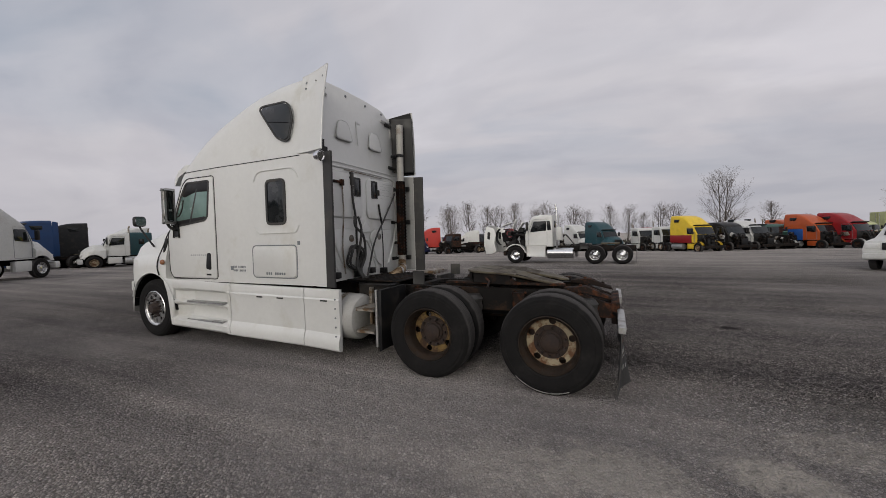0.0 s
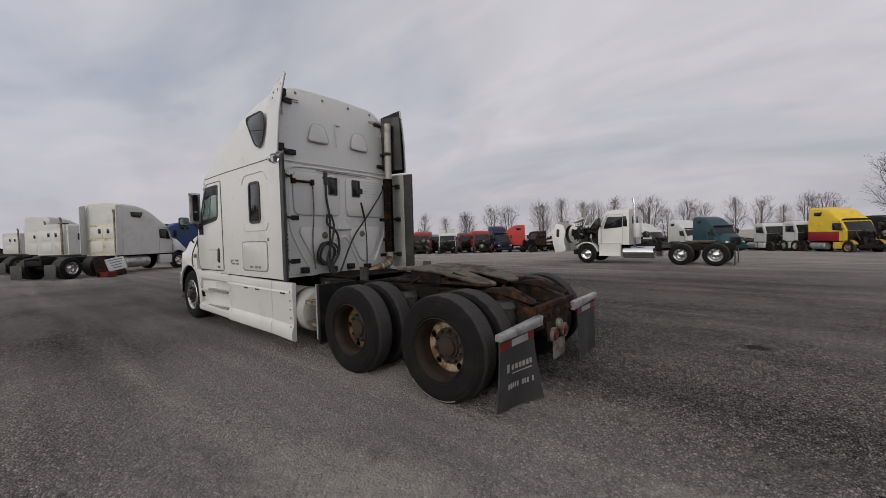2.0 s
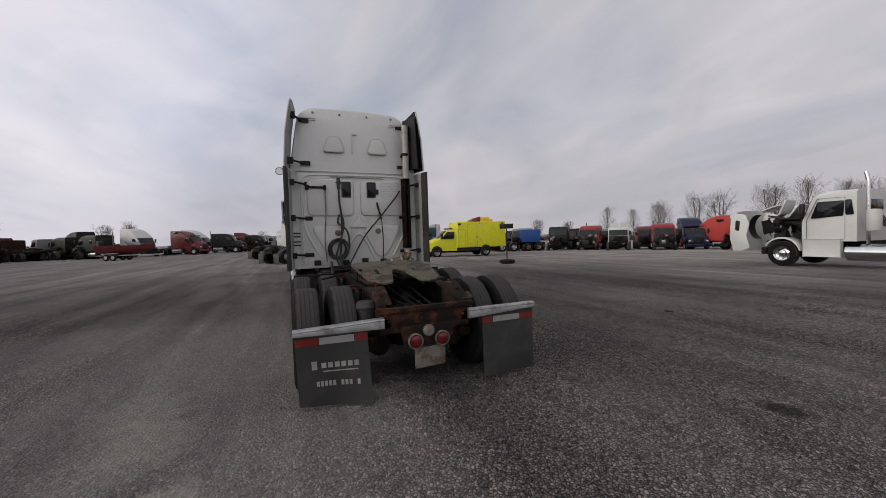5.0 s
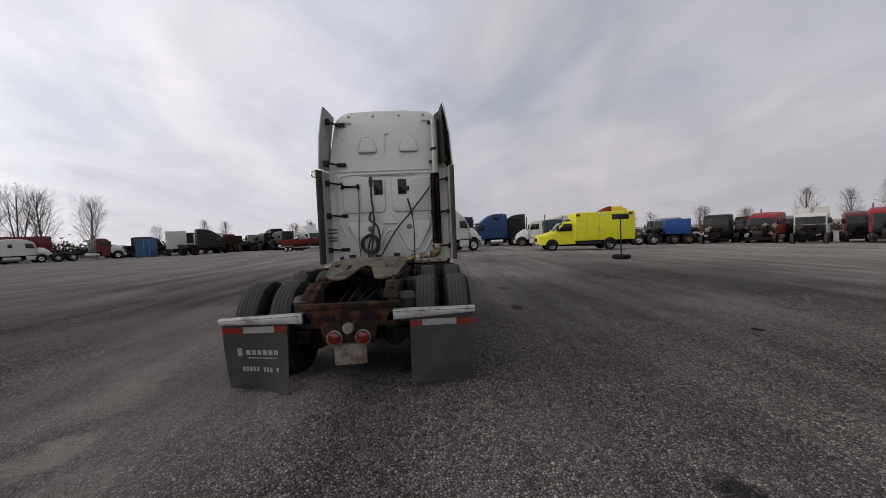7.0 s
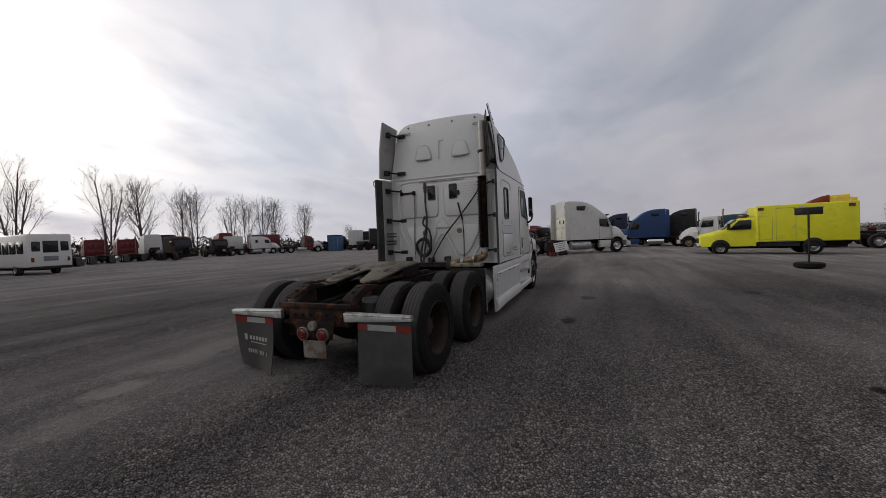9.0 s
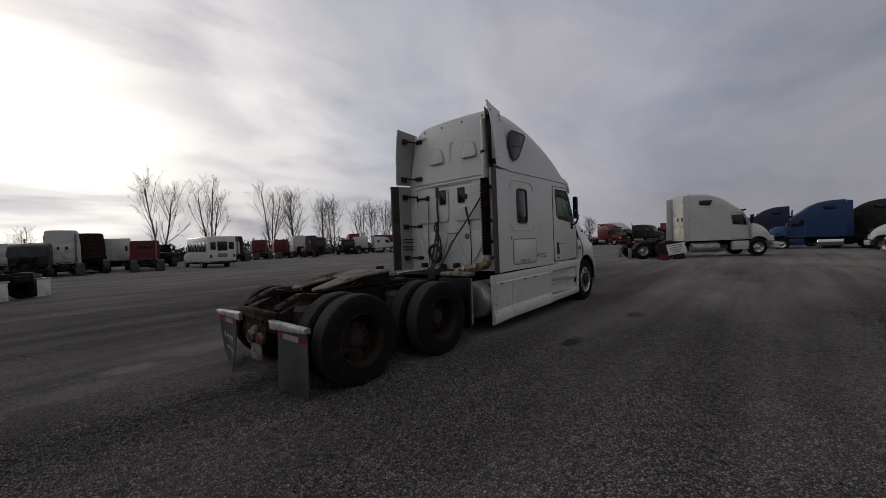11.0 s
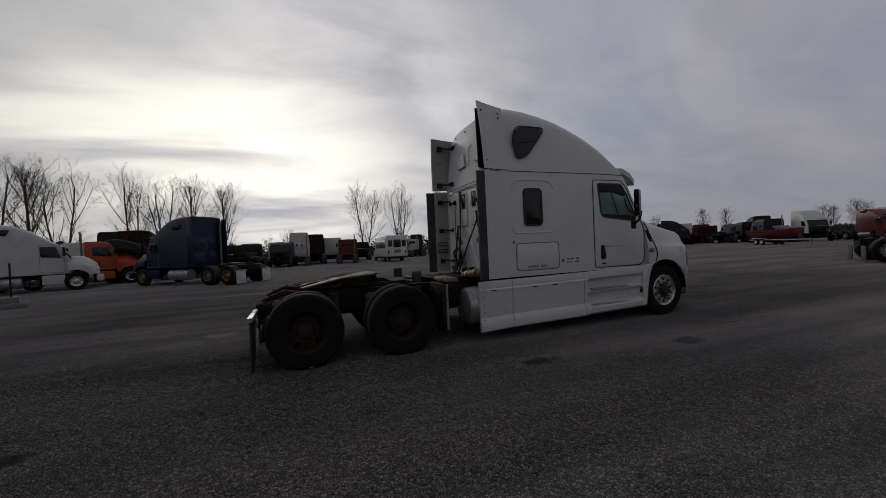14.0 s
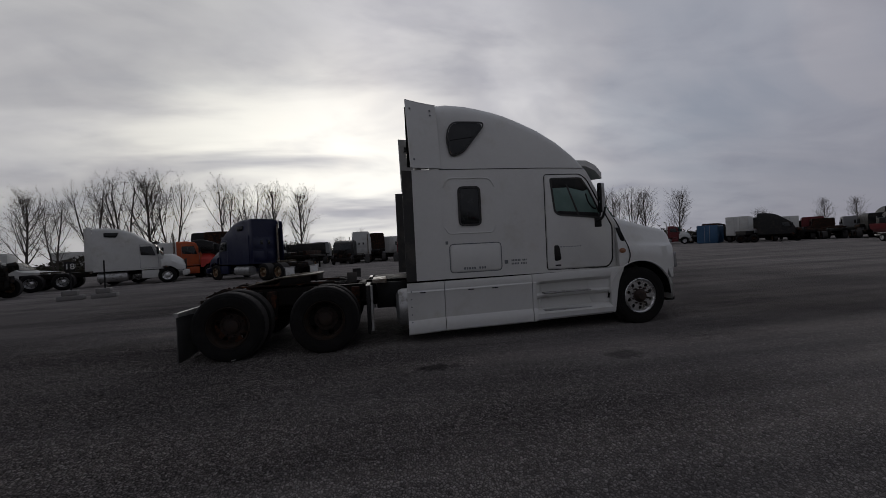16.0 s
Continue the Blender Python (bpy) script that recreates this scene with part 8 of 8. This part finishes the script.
def pickup(x, y, heading, colour="white2"):
    t = empty("pickup_truck", pose(x, y, ground_z(x, y), 0, 0, heading - 180), "white pickup with a dark grille" if colour == "white2" else "silver pickup parked on the gravel", "pickup")
    bm = bmesh.new()
    rows = []
    for xx, zt, w in ((-2.75, 0.95, 0.85), (-2.65, 1.1, 0.93), (-1.5, 1.2, 0.97), (-1.3, 1.25, 0.97), (-0.6, 1.82, 0.80), (0.6, 1.85, 0.80), (0.95, 1.3, 0.95), (1.0, 1.22, 0.97), (2.6, 1.22, 0.97), (2.68, 1.1, 0.95)):
        half = [(0.95, 0.42), (0.97, 0.8), (max(w, 0.93), 1.08), (w, zt - 0.03), (w - 0.1, zt), (0.0, zt + 0.01)]
        half = [(a, min(b, zt)) for a, b in half]
        rows.append([(xx, a, b) for a, b in half] + [(xx, -a, b) for a, b in half[-2::-1]])
    loft(bm, rows)
    b = part("body", bm, M[colour], t, angle=40)
    for s in (-1, 1):
        part("side_window", prism(bmesh.new(), rounded([(-1.0, 1.28), (0.75, 1.28), (0.5, 1.72), (-0.52, 1.72)], 0.05), s * 0.82, s * 0.935, 0.003), M["glass"], b)
        for wx in (-1.75, 1.65):
            add_wheel(t, wx, s, 0.99, M["alloy"], 0.37, width=0.8)
        part("headlamp", bx(-2.77, -2.62, s * 0.55, s * 0.9, 0.82, 1.02, 0.03), M["white_tape"], b)
    part("grille", bx(-2.79, -2.7, -0.5, 0.5, 0.78, 1.03, 0.02), M["black"], b)
    part("bumper", bx(-2.88, -2.68, -0.95, 0.95, 0.45, 0.66, 0.04), M["white2"], t)
    part("windscreen", prism(bmesh.new(), [(-1.3, 1.27), (-1.33, 1.28), (-0.66, 1.82), (-0.62, 1.80)], -0.78, 0.78, 0.003), M["glass"], b)


def boat(x, y, heading):
    tr = empty("boat_trailer", pose(x, y, ground_z(x, y), 0, 0, heading - 180), "galvanised twin-axle boat trailer", "trailer")
    for s in (-1, 1):
        part("rail", tube(bmesh.new(), [(-4.2, 0, 0.55), (-2.6, s * 0.8, 0.55), (2.6, s * 0.8, 0.55)], 0.05, 8), M["alu"], tr)
        for wx in (0.6, 1.4):
            add_wheel(tr, wx, s, 1.1, M["white_tape"], 0.34, width=0.75)
        part("guard", bx(0.1, 1.9, s * 0.86, s * 1.12, 0.72, 0.78, 0.02), M["white2"], tr)
    part("axle", bx(0.5, 1.5, -1.0, 1.0, 0.30, 0.56, 0.04), M["frame"], tr)
    part("jack", tube(bmesh.new(), [(-3.9, 0, 0.0), (-3.9, 0, 0.7)], 0.04, 8), M["alu"], tr)
    bt = empty("boat", pose(x, y, ground_z(x, y) + 0.6, 0, 0, heading - 180), "dark maroon motor boat resting on a trailer", "boat")
    bm = bmesh.new()
    rows = []
    for xx, w, keel in ((-3.3, 0.05, 0.75), (-2.8, 0.45, 0.45), (-2.0, 0.8, 0.18), (-0.8, 1.02, 0.05), (1.0, 1.08, 0.0), (2.8, 1.05, 0.0)):
        rows.append([(xx, w, 1.02 + 0.1 * (xx < -2)), (xx, w * 0.95, 0.62), (xx, w * 0.7, 0.3 + keel * 0.5), (xx, 0.0, keel), (xx, -w * 0.7, 0.3 + keel * 0.5), (xx, -w * 0.95, 0.62), (xx, -w, 1.02 + 0.1 * (xx < -2))])
    loft(bm, rows, True, True)
    h = part("hull", bm, M["dark_red_paint"], bt, "dark maroon hull")
    part("windshield", prism(bmesh.new(), [(-1.1, 1.0), (-1.05, 1.0), (-0.5, 1.42), (-0.55, 1.42)], -0.85, 0.85, 0.003), M["glass"], h)
    part("outboard", bx(2.8, 3.25, -0.25, 0.25, 0.5, 1.55, 0.1, 3), M["black"], bt, "black outboard engine")


def flatbed(x, y, heading, seed):
    t = empty("flatbed_trailer", pose(x, y, ground_z(x, y), 0, 0, heading - 180), "dark flatbed trailer loaded with frames", "trailer", "dark flatbeds")
    part("deck", bx(-4.0, 3.6, -1.2, 1.2, 1.15, 1.35, 0.02), M["frame"], t)
    part("headboard", bx(-4.0, -3.9, -1.2, 1.2, 1.35, 2.5, 0.02), M["black"], t)
    rr = random.Random(seed)
    for k in range(4):
        part("load_beam", bx(-3.6, 3.2, -1.0 + 0.5 * k, -0.7 + 0.5 * k, 1.36, 1.6 + 0.15 * rr.random(), 0.02), M[rr.choice(["rust", "frame", "black"])], t)
    for s in (-1, 1):
        for wx in (1.6, 2.9):
            add_wheel(t, wx, s, 1.19, M["rim_cream"], 0.5, width=2.0)
        part("leg", bx(-2.6, -2.45, s * 0.7, s * 0.85, 0.0, 1.16, 0.01), M["frame"], t)
    for wx in (1.6, 2.9):
        part("axle", bx(wx - 0.1, wx + 0.1, -1.0, 1.0, 0.42, 1.16, 0.03), M["frame"], t)


def sign_post(x, y, heading, h, base="tyre"):
    t = empty("sign_post", pose(x, y, ground_z(x, y), 0, 0, heading), "thin dark post with a small board on a weighted foot", "sign")
    part("pole", tube(bmesh.new(), [(0, 0, 0.08), (0, 0, h)], 0.03, 8), M["black"], t)
    if base == "tyre":
        bm = bmesh.new()
        lathe(bm, [(0.16, 0.03), (0.30, 0.0), (0.40, 0.05), (0.42, 0.11), (0.40, 0.18), (0.30, 0.21), (0.16, 0.19)], "z", seg=28, close=True)
        part("tyre_foot", bm, M["tyre"], t, "old tyre filled as a foot")
        part("board", bx(-0.02, 0.02, -0.36, 0.36, h - 0.18, h + 0.06, 0.008), M["black"], t, "small dark board")
        part("board_edge", bx(-0.024, 0.024, -0.38, 0.38, h + 0.06, h + 0.085, 0.004), M["wood"], t)
    if base != "tyre":
        part("block_foot", bx(-0.42, 0.42, -0.3, 0.3, 0.0, 0.2, 0.03), M["concrete"], t, "concrete block foot")
        part("block_top", bx(-0.22, 0.28, -0.24, 0.24, 0.2, 0.42, 0.03), M["concrete"], t)
    if base == "number":
        bd = part("board", bx(-0.17, 0.17, 0.03, 0.05, h - 0.42, h, 0.008), M["black"], t, "small black number board")
        cu = bpy.data.curves.new("digits", "FONT")
        cu.body, cu.size, cu.align_x, cu.align_y, cu.extrude = "18", 0.34, "CENTER", "CENTER", 0.002
        tmp = new("digits", cu)
        me = bpy.data.meshes.new_from_object(tmp.evaluated_get(bpy.context.evaluated_depsgraph_get()))
        bpy.data.objects.remove(tmp)
        me.materials.clear()
        me.materials.append(M["white_tape"])
        dg = new("digits", me)
        dg.parent, dg.matrix_basis = bd, pose(0, 0.053, h - 0.21, 90, 0, 180)


build_yard()

# ---- bare trees round the yard ----
def tree_meshes(seed, stems, low, reach, rise):
    """Stems with limbs, and a crown of fine twigs, for a bare tree one unit high.
    low: height of the first limbs; reach: limb length; rise: how steeply limbs climb."""
    rr = random.Random(seed)
    tv, tf, cv, cf = [], [], [], []

    def seg(V, F, a, b, ra, rb, n):
        d = (b - a).normalized()
        s = d.orthogonal().normalized()
        u = d.cross(s)
        base = len(V)
        for p, r in ((a, ra), (b, rb)):
            for k in range(n):
                t = 2 * math.pi * k / n
                V.append(tuple(p + (s * math.cos(t) + u * math.sin(t)) * r))
        for k in range(n):
            F.append((base + k, base + (k + 1) % n, base + n + (k + 1) % n, base + n + k))

    def tip(V, F, a, b, r):
        d = (b - a).normalized()
        s = d.orthogonal().normalized() * r
        u = d.cross(s)
        base = len(V)
        V.extend((tuple(a + s), tuple(a - s * 0.5 + u * 0.87), tuple(a - s * 0.5 - u * 0.87), tuple(b)))
        F.extend(((base, base + 1, base + 3), (base + 1, base + 2, base + 3), (base + 2, base, base + 3)))

    def limb(p, d, length, r, level):
        n_seg = (9, 5, 3, 1, 1)[level]
        turn = rr.uniform(0, 6.28)
        for i in range(n_seg):
            f = (i + 1) / n_seg
            q = p + d * (length / n_seg)
            r2 = r * (1 - (0.8 if level < 2 else 0.7) / n_seg)
            if level <= 1:
                seg(tv, tf, p, q, r, r2, 7 if level == 0 else 5)
            elif level == 2:
                seg(cv, cf, p, q, r, r2, 3)
            else:
                tip(cv, cf, p, q, r * 1.15)
            p, r = (q, r2) if level < 3 else (p.lerp(q, 0.5), r * 0.6)
            wob = (0.05, 0.09, 0.11, 0.15, 0)[level]
            d = (d + Vector((rr.uniform(-1, 1), rr.uniform(-1, 1), rr.uniform(-0.6, 1))) * wob + Vector((0, 0, (0.0, 0.10, 0.07, 0.05, 0.0)[level]))).normalized()
            if level == 4:
                continue
            if level == 0:
                kids = 0 if f < low else max(1, round((0, 3.2, 1.9, 1.3)[stems] * rr.uniform(0.7, 1.3)))
            else:
                kids = (0, 2, 3, 2)[level] if f > 0.2 else 0
                if level == 2 and rr.random() < 0.4:
                    kids += 1
            for k in range(kids):
                turn += 2.4 + rr.uniform(-0.5, 0.5)
                s = d.orthogonal().normalized()
                u = d.cross(s)
                side = s * math.cos(turn) + u * math.sin(turn)
                if level == 0:
                    g = (f - low) / (1 - low)
                    ln = reach * math.sin(math.pi * (0.22 + 0.70 * g)) ** 0.8 * rr.uniform(0.7, 1.2)
                    ang = rise * rr.uniform(0.75, 1.25) * (1.15 - 0.5 * g)
                    rad = max(0.0024, r * rr.uniform(0.4, 0.65))
                else:
                    ln = length * rr.uniform(0.38, 0.62) * (1.15 - 0.5 * f)
                    ang = rr.uniform(0.4, 0.85)
                    rad = max(0.00055, r * rr.uniform(0.45, 0.65))
                limb(p, (d * math.cos(ang) + side * math.sin(ang)).normalized(), ln, rad, level + 1)

    for k in range(stems):
        t = 6.28 * k / stems + rr.uniform(-0.4, 0.4)
        lean = 0.0 if stems == 1 else rr.uniform(0.06, 0.16)
        limb(Vector((0.012 * math.cos(t), 0.012 * math.sin(t), -0.01)) if stems > 1 else Vector((0, 0, -0.01)), Vector((lean * math.cos(t) + rr.uniform(-0.03, 0.03), lean * math.sin(t), 1)).normalized(), rr.uniform(0.78, 0.95), 0.0125 if stems > 1 else 0.0155, 0)
    top = max(v[2] for v in cv)
    tv = [(x / top, y / top, z / top) for x, y, z in tv]
    cv = [(x / top, y / top, z / top) for x, y, z in cv]
    return quick_mesh("trunk", tv, tf, M["bark"]), quick_mesh("crown", cv, cf, M["twig"])


TREE_KINDS = [tree_meshes(101, 2, 0.16, 0.40, 0.52), tree_meshes(102, 1, 0.2, 0.40, 0.52), tree_meshes(105, 3, 0.2, 0.36, 0.5), tree_meshes(106, 2, 0.2, 0.44, 0.66), tree_meshes(107, 3, 0.2, 0.42, 0.66), tree_meshes(108, 1, 0.16, 0.40, 0.5)]
NORTH = [(-36, 82, 10.2), (-29, 90, 10), (-25, 86, 9.6), (-18, 103, 9.6), (-5, 95, 8.5), (1, 95, 9.0), (9, 104, 7.4), (14, 94, 8.6), (20, 80, 13.2), (38, 98, 5.5), (42, 75, 10.8), (56, 78, 6), (-46, 84, 10), (-58, 82, 9), (-66, 82, 8), (-72, 79, 9), (-99, 76, 7.4), (-93, 84, 6.5), (-124, 77, 7.4), (-40, 92, 10.5), (-12, 99, 8), (26, 100, 7), (-52, 86, 10.5), (-33, 88, 11), (-22, 92, 10.5), (-8, 98, 9.5), (5, 98, 9), (-62, 86, 9.5), (31, 92, 8), (-15, 96, 10.5), (12, 99, 9)]
WEST = [(-158, -53, 8.5), (-147, -55, 7.5), (-196, -13, 7.5), (-195, -21, 6.5), (-108, -82, 7.4), (-123, -77, 9), (-125, -71, 8.5), (-135, -52, 7.6), (-137, -46, 8.6), (-108, 83, 7.6), (-103, 92, 6.4), (-124, 70, 7)]
SOUTH = [(-39, -66, 14.2), (-50, -68, 13.4), (-56, -62, 13), (-60, -58, 11.8), (-11, -66, 16), (-18, -66, 15.6), (-29, -68, 16), (-33, -67, 15.4), (-43, -69, 14.8), (-52, -66, 13.5), (-54, -63.5, 13.2), (40, -39.5, 11), (37.8, -42, 11.6), (35.8, -43.2, 11), (32.6, -44.5, 13), (30.4, -46, 14.6), (28.2, -47.5, 15), (25.8, -48.2, 14.4), (20.4, -51.4, 14.6), (17.6, -53, 14), (14.8, -54.4, 14.2), (11, -56.4, 14), (5.5, -60, 5), (3, -75, 7)]


def build_trees():
    rr = random.Random(9)
    for group, spots, girth in (("trees north of the yard", NORTH, 1.15), ("trees west of the yard", WEST, 1.15), ("trees south of the yard", SOUTH, 0.95)):
        for i, (x, y, h) in enumerate(spots):
            trunk, crown = TREE_KINDS[(i * 2 + (i // 3)) % 3 + (0 if spots is SOUTH else 3)]
            t = empty("tree", pose(x, y, ground_z(x, y) - 0.05, 0, 0, rr.uniform(0, 360)), "bare leafless tree with upright grey-brown branches", "tree", group)
            s = Matrix.Diagonal((h * girth, h * girth, h * girth, 1))
            for nm, me in (("trunk", trunk), ("crown", crown)):
                o = new(nm, me)
                o.parent, o.matrix_basis = t, s


build_trees()


def build_brush():
    """Low scrub along the edges: one heap of small leaf clumps and sticks."""
    rr = random.Random(31)
    lines = [((-64, -64), (-18, -73), 4.6), ((-18, -73), (14, -62), 4.4), ((14, -62), (48, -42), 3.6), ((48, -42), (70, -20), 2.6), ((-150, 96), (-60, 92), 2.5), ((-60, 96), (60, 104), 2.0), ((-170, -60), (-64, -64), 3.0), ((-205, -40), (-205, 40), 2.5), ((-205, 40), (-150, 96), 2.5)]
    for mname, share_, label in (("brush", 1.0, "dry brown scrub along the edge of the yard"), ("evergreen", 0.35, "dull green bushes among the scrub")):
        V, F = [], []
        for a, b, h in lines:
            a, b = Vector(a), Vector(b)
            n_ = int((b - a).length * (170 if a.y < -40 else 90) * share_)
            for _ in range(n_):
                p = a.lerp(b, rr.random()) + Vector((rr.gauss(0, 1.6), rr.gauss(0, 1.6)))
                hh = h * (0.35 + 0.65 * noise.noise(Vector((p.x * 0.11, p.y * 0.11, share_)))) + 0.6
                z = ground_z(p.x, p.y) + max(0.05, rr.random() ** 0.8 * max(0.5, hh))
                c = Vector((p.x, p.y, z))
                s = rr.uniform(0.12, 0.42)
                base = len(V)
                for k in range(3):
                    V.append(tuple(c + Vector((rr.uniform(-1, 1), rr.uniform(-1, 1), rr.uniform(-0.8, 1.2))) * s))
                F.append((base, base + 1, base + 2))
        ob = new("scrub", quick_mesh("scrub", V, F, M[mname]))
        tagged(ob, label, "scrub", kind="stuff")


build_brush()
